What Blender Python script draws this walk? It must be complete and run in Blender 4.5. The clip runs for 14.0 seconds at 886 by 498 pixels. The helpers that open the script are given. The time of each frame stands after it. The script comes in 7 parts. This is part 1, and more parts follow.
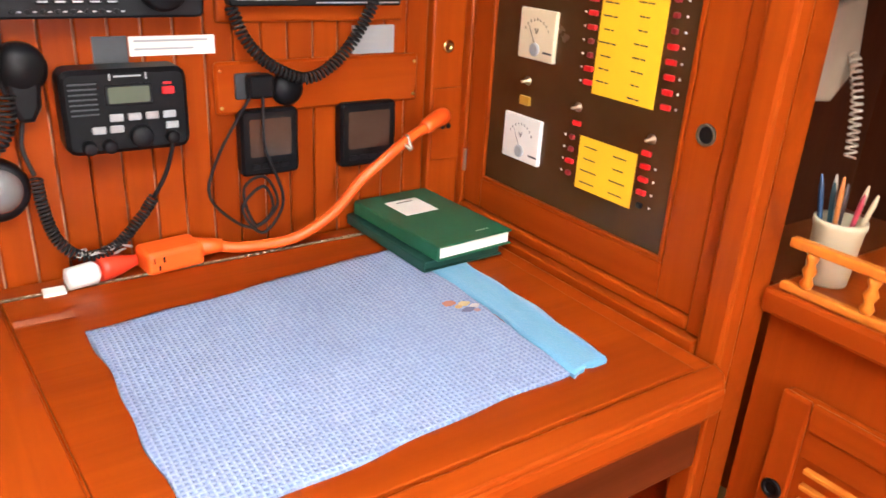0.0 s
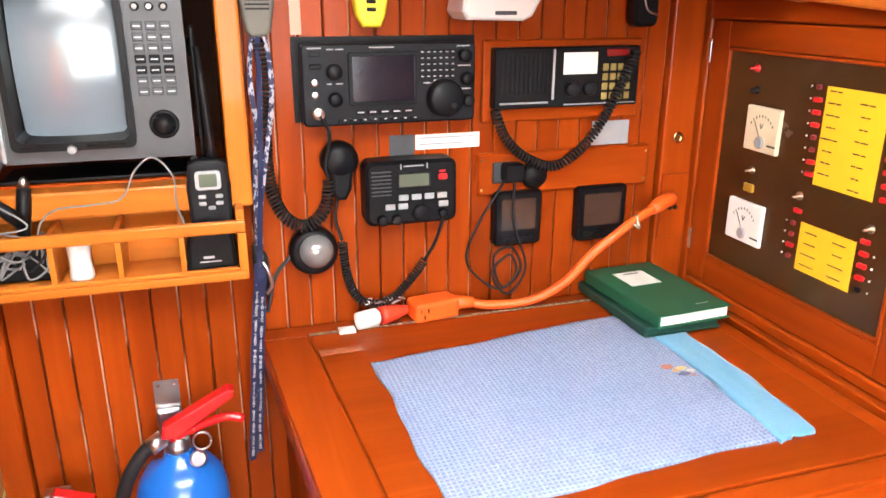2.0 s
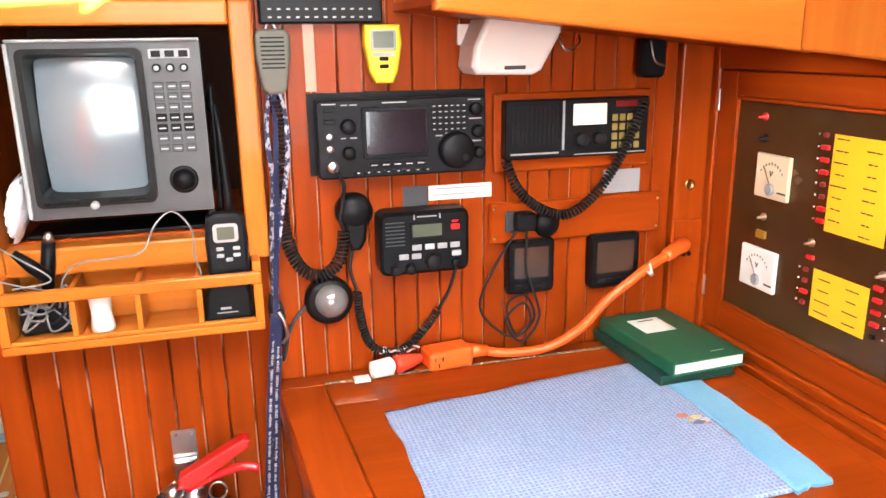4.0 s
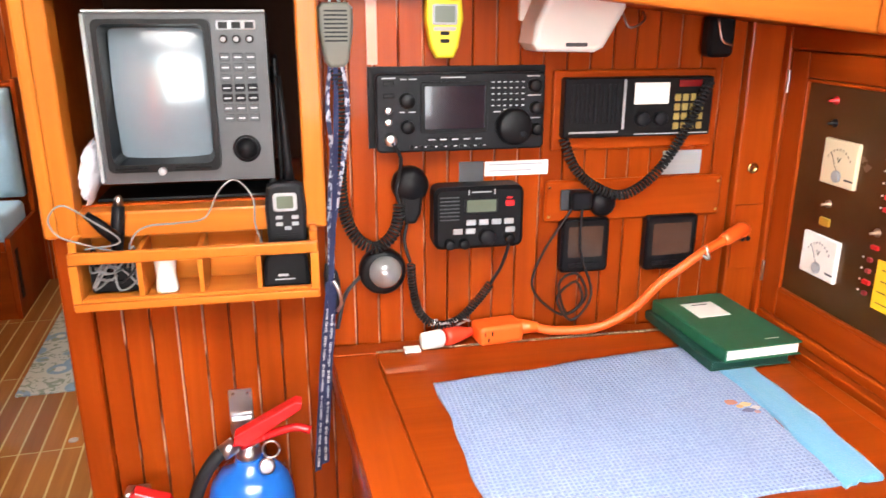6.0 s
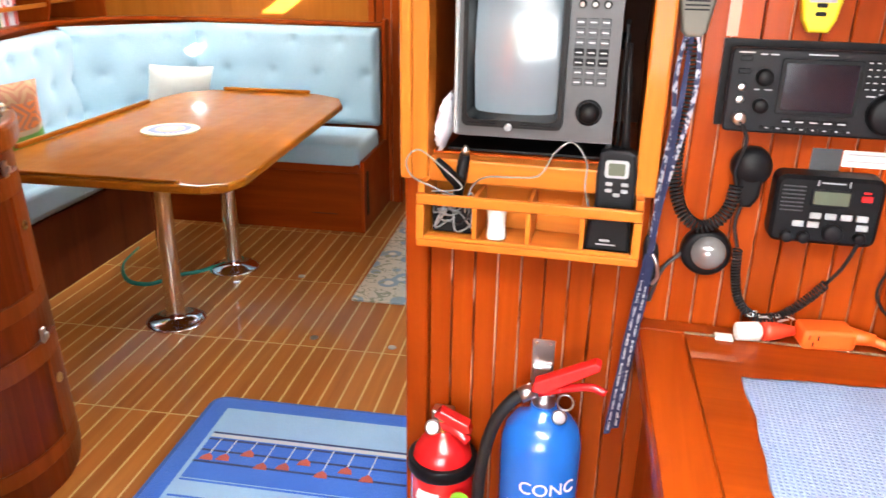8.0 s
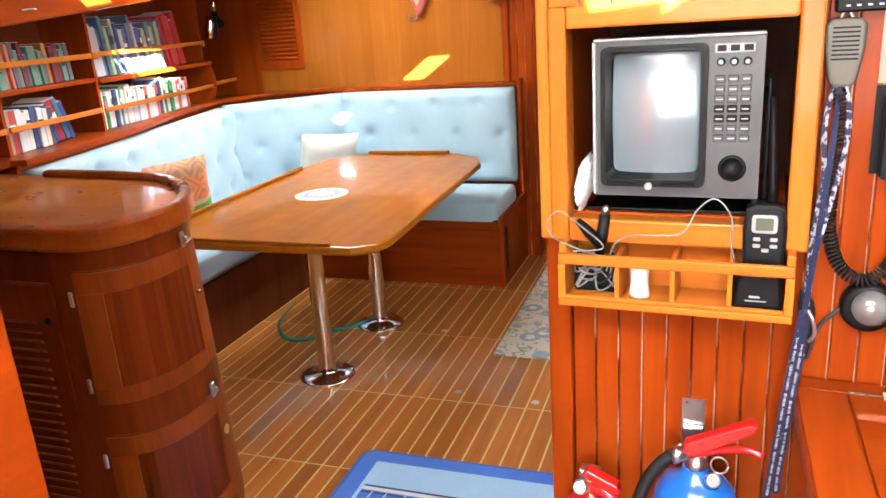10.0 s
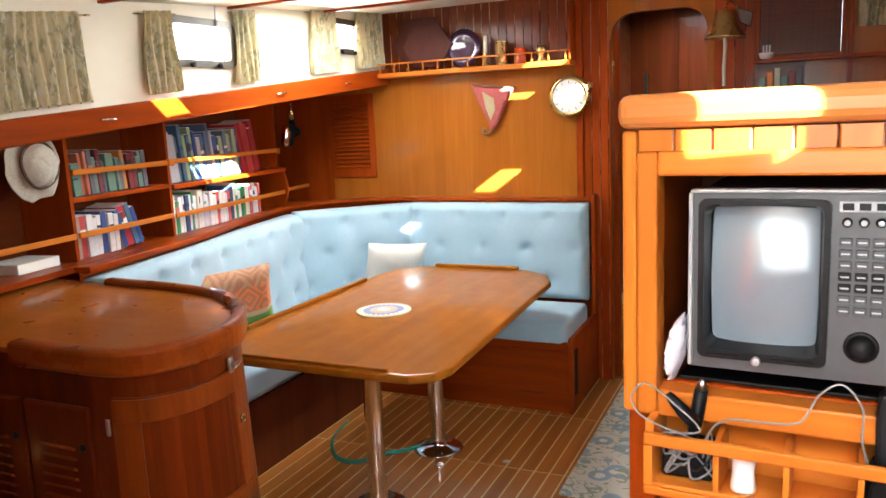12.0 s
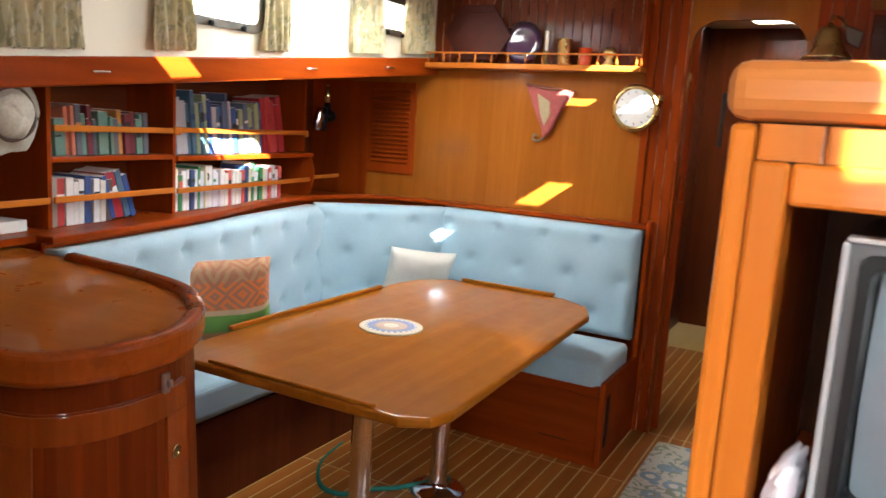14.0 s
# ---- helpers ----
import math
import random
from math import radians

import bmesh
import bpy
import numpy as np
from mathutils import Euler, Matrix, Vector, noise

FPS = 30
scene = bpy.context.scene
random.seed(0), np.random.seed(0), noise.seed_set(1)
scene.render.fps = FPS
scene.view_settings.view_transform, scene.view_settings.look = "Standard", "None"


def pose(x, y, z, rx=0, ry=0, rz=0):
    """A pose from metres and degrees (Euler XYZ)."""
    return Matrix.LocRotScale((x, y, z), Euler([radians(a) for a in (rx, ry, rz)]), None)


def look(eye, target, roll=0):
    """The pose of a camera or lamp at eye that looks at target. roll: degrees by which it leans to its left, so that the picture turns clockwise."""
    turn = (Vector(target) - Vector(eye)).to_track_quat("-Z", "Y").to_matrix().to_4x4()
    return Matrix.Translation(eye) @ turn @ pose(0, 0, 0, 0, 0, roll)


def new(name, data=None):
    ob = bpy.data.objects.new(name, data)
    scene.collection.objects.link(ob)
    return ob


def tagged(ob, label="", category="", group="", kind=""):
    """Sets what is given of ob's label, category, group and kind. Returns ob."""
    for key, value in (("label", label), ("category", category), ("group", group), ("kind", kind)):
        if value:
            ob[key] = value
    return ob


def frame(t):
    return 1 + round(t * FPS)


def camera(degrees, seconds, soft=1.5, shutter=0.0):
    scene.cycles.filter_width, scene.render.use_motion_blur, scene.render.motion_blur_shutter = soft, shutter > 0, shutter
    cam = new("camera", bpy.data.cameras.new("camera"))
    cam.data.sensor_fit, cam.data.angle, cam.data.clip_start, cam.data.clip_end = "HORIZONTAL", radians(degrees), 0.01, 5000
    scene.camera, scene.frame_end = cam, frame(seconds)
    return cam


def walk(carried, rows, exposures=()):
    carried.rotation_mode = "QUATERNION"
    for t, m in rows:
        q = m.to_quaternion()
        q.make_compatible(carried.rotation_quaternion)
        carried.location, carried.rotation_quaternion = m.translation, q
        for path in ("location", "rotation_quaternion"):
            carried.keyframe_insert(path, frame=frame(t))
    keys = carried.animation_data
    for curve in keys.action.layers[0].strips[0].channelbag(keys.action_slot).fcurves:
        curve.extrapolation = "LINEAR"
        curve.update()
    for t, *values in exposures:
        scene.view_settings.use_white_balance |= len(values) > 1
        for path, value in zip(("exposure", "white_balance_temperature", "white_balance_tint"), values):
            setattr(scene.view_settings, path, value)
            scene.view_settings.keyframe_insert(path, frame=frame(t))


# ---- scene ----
cam = camera(60.6, 14.0, 1.5, 0.4)
PATH = [
    (0, (0.096, 0.073, 1.306), (1.167, 1.572, 0.527), 3.4),
    (0.5, (0.112, 0.009, 1.308), (1.017, 1.635, 0.574), 6.1),
    (1, (0.09, -0.051, 1.343), (0.806, 1.668, 0.613), 3.2),
    (1.5, (0.037, -0.08, 1.366), (0.658, 1.692, 0.679), -0.1),
    (2, (-0.002, -0.079, 1.381), (0.568, 1.728, 0.739), 0.2),
    (2.5, (0.014, -0.08, 1.39), (0.685, 1.709, 0.8), -0.8),
    (3, (0.013, -0.091, 1.399), (0.632, 1.724, 0.833), -2.3),
    (3.2, (0.01, -0.095, 1.4), (0.607, 1.734, 0.853), -1.9),
    (5.3, (0.021, -0.098, 1.382), (0.47, 1.776, 0.845), -0.9),
    (5.5, (0.023, -0.101, 1.383), (0.461, 1.77, 0.829), -0.4),
    (6, (0.015, -0.107, 1.404), (0.384, 1.763, 0.801), 0.1),
    (6.5, (-0.012, -0.046, 1.397), (0.256, 1.826, 0.746), 1.5),
    (7, (-0.033, -0.028, 1.418), (0.085, 1.84, 0.715), 3.5),
    (7.5, (-0.017, -0.078, 1.423), (-0.187, 1.779, 0.702), 1.5),
    (8, (-0.008, -0.119, 1.433), (-0.429, 1.694, 0.701), 0.9),
    (8.5, (-0.003, -0.138, 1.436), (-0.535, 1.655, 0.729), -0.7),
    (9, (-0.005, -0.156, 1.451), (-0.644, 1.622, 0.796), -0.4),
    (9.2, (-0.005, -0.155, 1.452), (-0.682, 1.615, 0.812), -1.3),
    (11.3, (-0.008, -0.106, 1.483), (-0.884, 1.632, 1.025), -2.4),
    (11.5, (-0.018, -0.078, 1.486), (-0.924, 1.654, 1.063), -1.0),
    (12, (-0.074, 0.013, 1.513), (-1.022, 1.742, 1.179), -2.6),
    (12.5, (-0.116, 0.065, 1.502), (-1.027, 1.818, 1.194), -2.2),
    (13, (-0.138, 0.172, 1.451), (-1.049, 1.933, 1.189), -4.4),
    (13.5, (-0.182, 0.341, 1.441), (-1.131, 2.078, 1.156), -0.3),
    (14, (-0.227, 0.442, 1.467), (-1.279, 2.113, 1.148), 3.7),
]
walk(cam, [(t, look(eye, target, roll)) for t, eye, target, roll in PATH], ((0, 4.68), (1.5, 4.85), (7, 4.95), (9, 5.1), (11.5, 4.95), (12.3, 4.5), (13, 4.36), (14, 4.3)))

# ---- world, sun, large lights ----
S = pose(-1.28, 3.48, 0, 0, 0, 4)          # the saloon's own axes: u across, v forward
SUN_WAY = Vector((-0.72, 0.50, -0.48))     # in the saloon's axes

world = bpy.data.worlds.new("sky")
scene.world = world
world.use_nodes = True
wn = world.node_tree.nodes
sky = wn.new("ShaderNodeTexSky")
sky.sky_type = 'NISHITA'
sky.sun_disc = False
sun_dir = (S.to_3x3() @ SUN_WAY).normalized()
sky.sun_elevation = math.asin(-sun_dir.z)
sky.sun_rotation = math.atan2(-sun_dir.x, -sun_dir.y)
world.node_tree.links.new(sky.outputs[0], wn["Background"].inputs[0])
wn["Background"].inputs[1].default_value = 0.05

sun = new("sun", bpy.data.lights.new("sun", "SUN"))
sun.data.energy, sun.data.angle, sun.data.color = 5.0, radians(0.5), (1.0, 0.98, 0.95)
sun.matrix_world = look((0, 0, 0), sun_dir)


def area_lamp(name, m, sx, sy, watts, colour=(1, 0.97, 0.93)):
    d = bpy.data.lights.new(name, "AREA")
    d.shape, d.size, d.size_y, d.energy, d.color = 'RECTANGLE', sx, sy, watts, colour
    ob = new(name, d)
    ob.matrix_world = m
    return ob


# daylight in the companionway above and behind, in the saloon skylight and in the forward hatch
area_lamp("hatch_daylight", look((-0.12, 0.16, 1.79), (0.2, 0.75, 0.9)), 0.7, 0.55, 0.36, (1, 0.98, 0.95))
area_lamp("companionway_daylight", look((0.12, -1.60, 1.30), (-0.05, 0.6, 1.12)), 1.2, 0.86, 1.6, (0.92, 0.97, 1))
area_lamp("skylight_daylight", S @ look((-0.89, -0.34, 2.05), (-0.95, -0.38, 0)), 0.5, 0.5, 0.82, (0.86, 0.95, 1))
area_lamp("forward_hatch_daylight", S @ look((0.35, 2.52, 2.25), (0.35, 2.52, 0)), 0.45, 0.4, 0.36, (0.96, 0.99, 1))
# added fill with no opening behind it, brightens the port cabin side
area_lamp("starboard_fill", S @ look((2.2, -1.3, 1.80), (-1.4, -1.5, 1.72)), 1.5, 0.18, 0.75, (0.96, 0.99, 1)).data.spread = radians(95)


# ---- materials ----
def shader(name):
    m = bpy.data.materials.new(name)
    m.use_nodes = True
    nt = m.node_tree
    return m, nt, nt.nodes["Principled BSDF"]


def mixed(nt, fac, a, b):
    n = nt.nodes.new("ShaderNodeMix")
    n.data_type = 'RGBA'
    n.inputs[6].default_value, n.inputs[7].default_value = (*a, 1) if isinstance(a, tuple) else (0, 0, 0, 1), (*b, 1) if isinstance(b, tuple) else (0, 0, 0, 1)
    if not isinstance(a, tuple):
        nt.links.new(a, n.inputs[6])
    if not isinstance(b, tuple):
        nt.links.new(b, n.inputs[7])
    if isinstance(fac, float):
        n.inputs[0].default_value = fac
    else:
        nt.links.new(fac, n.inputs[0])
    return n.outputs[2]


def noise_tex(nt, scale, stretch=(1, 1, 1), detail=4.0, distort=0.0):
    tc = nt.nodes.new("ShaderNodeTexCoord")
    oi = nt.nodes.new("ShaderNodeObjectInfo")
    mp = nt.nodes.new("ShaderNodeMapping")
    mp.inputs["Scale"].default_value = stretch
    add = nt.nodes.new("ShaderNodeVectorMath")
    mul = nt.nodes.new("ShaderNodeMath")
    mul.operation, mul.inputs[1].default_value = 'MULTIPLY', 37.0
    nt.links.new(oi.outputs["Random"], mul.inputs[0])
    nt.links.new(tc.outputs["Object"], add.inputs[0])
    nt.links.new(mul.outputs[0], add.inputs[1])
    nt.links.new(add.outputs[0], mp.inputs[0])
    n = nt.nodes.new("ShaderNodeTexNoise")
    n.inputs["Scale"].default_value, n.inputs["Detail"].default_value, n.inputs["Distortion"].default_value = scale, detail, distort
    nt.links.new(mp.outputs[0], n.inputs["Vector"])
    return n.outputs["Fac"]


def ramp(nt, fac, lo, hi):
    n = nt.nodes.new("ShaderNodeMapRange")
    n.inputs[1].default_value, n.inputs[2].default_value = lo, hi
    nt.links.new(fac, n.inputs[0])
    return n.outputs[0]


def bump(nt, bsdf, height, strength=0.2, distance=0.002):
    n = nt.nodes.new("ShaderNodeBump")
    n.inputs["Strength"].default_value, n.inputs["Distance"].default_value = strength, distance
    nt.links.new(height, n.inputs["Height"])
    nt.links.new(n.outputs[0], bsdf.inputs["Normal"])


def wood(name, dark, light, axis="z", rough=0.28, coat=0.45, vary=0.35, gloss=0.14):
    """Varnished timber with its grain along one axis."""
    m, nt, b = shader(name)
    long = {"x": (0.06, 1, 1), "y": (1, 0.06, 1), "z": (1, 1, 0.06)}[axis]
    grain = ramp(nt, noise_tex(nt, 70, long, 6, 0.6), 0.3, 0.7)
    figure = ramp(nt, noise_tex(nt, 9, long, 3, 1.2), 0.3, 0.72)
    base = mixed(nt, figure, dark, light)
    streak = mixed(nt, grain, tuple(0.86 * c for c in dark), base)
    out = mixed(nt, 0.62, streak, base)
    oi = nt.nodes.new("ShaderNodeObjectInfo")
    hsv = nt.nodes.new("ShaderNodeHueSaturation")
    mr = nt.nodes.new("ShaderNodeMapRange")
    mr.inputs[3].default_value, mr.inputs[4].default_value = 1 - vary / 2, 1 + vary / 2
    nt.links.new(oi.outputs["Random"], mr.inputs[0])
    nt.links.new(mr.outputs[0], hsv.inputs["Value"])
    nt.links.new(out, hsv.inputs["Color"])
    nt.links.new(hsv.outputs[0], b.inputs["Base Color"])
    rg = nt.nodes.new("ShaderNodeMapRange")
    rg.inputs[3].default_value, rg.inputs[4].default_value = rough - 0.07, rough + 0.12
    nt.links.new(noise_tex(nt, 14, (1, 1, 1), 4), rg.inputs[0])
    nt.links.new(rg.outputs[0], b.inputs["Roughness"])
    b.inputs["Coat Weight"].default_value, b.inputs["Coat Roughness"].default_value = coat, gloss
    b.inputs["Specular IOR Level"].default_value = 0.08
    bump(nt, b, grain, 0.12, 0.0008)
    return m


def plain(name, colour, rough=0.5, metal=0.0, vary=0.12, scale=40, coat=0.0, bumpy=0.05, spec=0.5):
    """A painted, moulded or metal surface with faint unevenness."""
    m, nt, b = shader(name)
    f = noise_tex(nt, scale, (1, 1, 1), 5)
    col = mixed(nt, f, tuple(c * (1 - vary) for c in colour), tuple(min(1, c * (1 + vary)) for c in colour))
    nt.links.new(col, b.inputs["Base Color"])
    b.inputs["Metallic"].default_value = metal
    b.inputs["Specular IOR Level"].default_value = spec
    rg = nt.nodes.new("ShaderNodeMapRange")
    rg.inputs[3].default_value, rg.inputs[4].default_value = max(0.02, rough - 0.08), min(1, rough + 0.08)
    nt.links.new(noise_tex(nt, 11, (1, 1, 1), 4), rg.inputs[0])
    nt.links.new(rg.outputs[0], b.inputs["Roughness"])
    b.inputs["Coat Weight"].default_value = coat
    if bumpy:
        bump(nt, b, f, bumpy, 0.001)
    return m


def fabric(name, a, c, scale=160.0, rough=0.9, strength=0.5):
    m, nt, b = shader(name)
    fine = noise_tex(nt, scale, (1, 1, 1), 3)
    big = ramp(nt, noise_tex(nt, 5, (1, 1, 1), 3), 0.3, 0.7)
    col = mixed(nt, big, a, c)
    col = mixed(nt, fine, tuple(0.8 * x for x in a), col)
    nt.links.new(col, b.inputs["Base Color"])
    b.inputs["Roughness"].default_value = rough
    b.inputs["Sheen Weight"].default_value = 0.3
    bump(nt, b, fine, strength, 0.002)
    return m


MAH = wood("mahogany_upright", (0.23, 0.031, 0.0028), (0.35, 0.054, 0.0042), "z", 0.3, 0.08, 0.15, 0.07)
MAHX = wood("mahogany_across", (0.23, 0.031, 0.0028), (0.35, 0.054, 0.0042), "x", 0.3, 0.08, 0.15, 0.07)
MAHY = wood("mahogany_along", (0.23, 0.031, 0.0028), (0.35, 0.054, 0.0042), "y", 0.3, 0.08, 0.15, 0.07)
TEAK = wood("golden_teak_upright", (0.44, 0.114, 0.013), (0.60, 0.197, 0.026), "z", 0.3, 0.2, 0.15, 0.08)
TEAKX = wood("golden_teak_across", (0.44, 0.114, 0.013), (0.60, 0.197, 0.026), "x", 0.32, 0.2, 0.15, 0.08)
TABLE = wood("table_teak", (0.25, 0.074, 0.005), (0.345, 0.112, 0.008), "y", 0.32, 0.28, 0.05, 0.09)
FWDT = wood("bulkhead_veneer", (0.28, 0.080, 0.008), (0.375, 0.116, 0.014), "z", 0.3, 0.25, 0.05, 0.12)
CAPW = wood("pale_teak_capping", (0.46, 0.155, 0.036), (0.60, 0.235, 0.065), "x", 0.3, 0.25, 0.1, 0.1)
# near-black wood: the shade inside recess and cubby is in its colour
SHADEW = wood("shade_darkened_wood", (0.035, 0.010, 0.004), (0.07, 0.018, 0.006), "z", 0.5, 0.0, 0.1, 0.1)
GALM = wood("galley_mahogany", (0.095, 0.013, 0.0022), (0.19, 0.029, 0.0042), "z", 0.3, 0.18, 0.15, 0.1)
RIMW = wood("galley_rim", (0.20, 0.036, 0.005), (0.32, 0.066, 0.008), "x", 0.26, 0.45, 0.1, 0.06)
TOPW = wood("galley_top", (0.32, 0.085, 0.009), (0.42, 0.125, 0.014), "x", 0.28, 0.35, 0.1, 0.07)
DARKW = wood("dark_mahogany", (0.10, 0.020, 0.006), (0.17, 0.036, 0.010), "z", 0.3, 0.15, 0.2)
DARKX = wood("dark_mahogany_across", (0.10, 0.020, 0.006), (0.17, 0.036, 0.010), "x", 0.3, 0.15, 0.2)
SOLE = wood("sole_teak", (0.36, 0.115, 0.02), (0.50, 0.18, 0.036), "y", 0.34, 0.5, 0.25, 0.06)
HOLLY = wood("sole_holly", (0.62, 0.42, 0.16), (0.72, 0.50, 0.22), "y", 0.3, 0.3, 0.1)
WHITE = plain("white_panel", (0.75, 0.68, 0.53), 0.45, vary=0.05, scale=8)
WHITEP = plain("white_plastic", (0.78, 0.77, 0.73), 0.4, vary=0.03)
BLACK = plain("black_plastic", (0.006, 0.006, 0.007), 0.42, vary=0.3, spec=0.15)
BLACK2 = plain("charcoal_plastic", (0.010, 0.010, 0.012), 0.48, vary=0.2, spec=0.14)
RUBBER = plain("black_rubber", (0.014, 0.014, 0.015), 0.6, vary=0.2, spec=0.25)
GREY = plain("grey_metal_case", (0.048, 0.052, 0.058), 0.42, 0.2, vary=0.25)
GREYL = plain("pale_grey_plastic", (0.32, 0.33, 0.34), 0.45, vary=0.08)
CHROME = plain("chrome", (0.78, 0.78, 0.80), 0.10, 1.0, vary=0.05, bumpy=0.0)
STEEL = plain("brushed_steel", (0.55, 0.55, 0.56), 0.3, 1.0, vary=0.15)
BRASS = plain("aged_brass", (0.60, 0.42, 0.16), 0.28, 1.0, vary=0.2)
BRONZE = plain("brown_engraved_plate", (0.075, 0.034, 0.012), 0.24, 0.3, vary=0.6, scale=7)
PORTM = plain("weathered_bronze", (0.085, 0.068, 0.045), 0.4, 0.2, vary=0.25)
BLUEF = fabric("settee_velour", (0.33, 0.48, 0.565), (0.43, 0.58, 0.655), 220, 0.95, 0.35)
DOORW = wood("locker_door_teak", (0.17, 0.030, 0.005), (0.27, 0.055, 0.008), "z", 0.3, 0.4, 0.2)
ORANGE = plain("orange_plug_plastic", (0.85, 0.11, 0.012), 0.45, vary=0.08)
RED = plain("red_enamel", (0.60, 0.012, 0.014), 0.25, vary=0.08, coat=0.5)
BLUE = plain("blue_enamel", (0.012, 0.13, 0.50), 0.2, vary=0.06, coat=0.6)
YELLOW = plain("yellow_label_card", (0.83, 0.48, 0.015), 0.55, vary=0.05)
PAPER = plain("paper", (0.74, 0.72, 0.66), 0.8, vary=0.05)
INK = plain("ink", (0.03, 0.03, 0.03), 0.7)
MONG = plain("monitor_grey_paint", (0.048, 0.050, 0.054), 0.45, 0.1, vary=0.2)
OLIVE = plain("olive_keys", (0.26, 0.19, 0.05), 0.5)
LEGEND = plain("dull_white_legend", (0.42, 0.42, 0.43), 0.6)
KNUCK = plain("dull_hinge_metal", (0.30, 0.22, 0.15), 0.45, 0.8, vary=0.3)


def worn_glint_edge():
    """Varnish rubbed pale in places along the edges of the boards, with edge highlights painted in."""
    m, nt, b = shader("worn_and_glint_varnish")
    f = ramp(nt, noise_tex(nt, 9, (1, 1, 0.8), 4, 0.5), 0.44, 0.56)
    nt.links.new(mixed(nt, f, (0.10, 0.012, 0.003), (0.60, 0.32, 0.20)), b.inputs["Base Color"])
    b.inputs["Roughness"].default_value = 0.35
    return m


WORN_GLINT = worn_glint_edge()


# ---- geometry helpers ----
def box(bm, x0, x1, y0, y1, z0, z1, bev=0.0, seg=2):
    got = bmesh.ops.create_cube(bm, size=1)["verts"]
    for v in got:
        v.co = Vector(((x0 + x1) / 2 + v.co.x * (x1 - x0), (y0 + y1) / 2 + v.co.y * (y1 - y0), (z0 + z1) / 2 + v.co.z * (z1 - z0)))
    if bev:
        edges = list({e for v in got for e in v.link_edges})
        bmesh.ops.bevel(bm, geom=edges, offset=bev, segments=seg, affect='EDGES', profile=0.5)
    return bm


def prism(bm, poly, z0, z1, bev=0.0, seg=2):
    """An upright prism over a plan polygon."""
    lo = [bm.verts.new((x, y, z0)) for x, y in poly]
    hi = [bm.verts.new((x, y, z1)) for x, y in poly]
    n = len(poly)
    fs = [bm.faces.new(lo[::-1]), bm.faces.new(hi)]
    for i in range(n):
        fs.append(bm.faces.new((lo[i], lo[(i + 1) % n], hi[(i + 1) % n], hi[i])))
    bmesh.ops.recalc_face_normals(bm, faces=fs)
    if bev:
        rim = [e for f in fs[:2] for e in f.edges]
        bmesh.ops.bevel(bm, geom=rim, offset=bev, segments=seg, affect='EDGES', profile=0.5)
    return bm


def turned(bm, profile, n=28, m=None):
    """A body of revolution round z from (radius, height) pairs."""
    rings = []
    for r, z in profile:
        rings.append([bm.verts.new((r * math.cos(2 * math.pi * i / n), r * math.sin(2 * math.pi * i / n), z)) for i in range(n)])
    for a, b in zip(rings, rings[1:]):
        for i in range(n):
            bm.faces.new((a[i], a[(i + 1) % n], b[(i + 1) % n], b[i])).smooth = True
    bm.faces.new(rings[0][::-1])
    bm.faces.new(rings[-1])
    if m is not None:
        bmesh.ops.transform(bm, matrix=m, verts=[v for r in rings for v in r])
    return bm


def tube(bm, pts, r, n=8, flat=1.0):
    """A swept round bar along points; r may be a list."""
    pts = [Vector(p) for p in pts]
    rings, up = [], None
    for i, p in enumerate(pts):
        d = (pts[min(i + 1, len(pts) - 1)] - pts[max(i - 1, 0)]).normalized()
        if up is None:
            up = d.orthogonal().normalized()
        up = (up - d * up.dot(d))
        up = up.normalized() if up.length > 1e-6 else d.orthogonal().normalized()
        side = d.cross(up)
        rad = r[i] if isinstance(r, (list, tuple)) else r
        rings.append([bm.verts.new(p + rad * (math.cos(2 * math.pi * k / n) * up + flat * math.sin(2 * math.pi * k / n) * side)) for k in range(n)])
    for a, b in zip(rings, rings[1:]):
        for k in range(n):
            bm.faces.new((a[k], a[(k + 1) % n], b[(k + 1) % n], b[k])).smooth = True
    bm.faces.new(rings[0][::-1])
    bm.faces.new(rings[-1])
    return bm


def curve_points(pts, steps=8):
    """A smooth line through the points (Catmull-Rom)."""
    p = [Vector(q) for q in pts]
    p = [2 * p[0] - p[1]] + p + [2 * p[-1] - p[-2]]
    out = []
    for i in range(1, len(p) - 2):
        for s in range(steps):
            t = s / steps
            out.append(0.5 * ((2 * p[i]) + (p[i + 1] - p[i - 1]) * t + (2 * p[i - 1] - 5 * p[i] + 4 * p[i + 1] - p[i + 2]) * t * t + (3 * p[i] - p[i - 1] - 3 * p[i + 1] + p[i + 2]) * t ** 3))
    return out + [p[-2]]


def coil(bm, pts, r, pitch, wire, per=9, n=5):
    """A coiled lead along a smooth line."""
    line = curve_points(pts, 14)
    lens = [0.0]
    for a, b in zip(line, line[1:]):
        lens.append(lens[-1] + (b - a).length)
    turns = lens[-1] / pitch
    count = int(turns * per)
    out, k = [], 0
    up = (line[1] - line[0]).orthogonal().normalized()
    for i in range(count + 1):
        s = lens[-1] * i / count
        while k < len(lens) - 2 and lens[k + 1] < s:
            k += 1
        f = (s - lens[k]) / max(1e-9, lens[k + 1] - lens[k])
        p, d = line[k].lerp(line[k + 1], f), (line[k + 1] - line[k]).normalized()
        up = (up - d * up.dot(d)).normalized()
        a = 2 * math.pi * i / per
        out.append(p + r * (math.cos(a) * up + math.sin(a) * d.cross(up)))
    return tube(bm, out, wire, n)


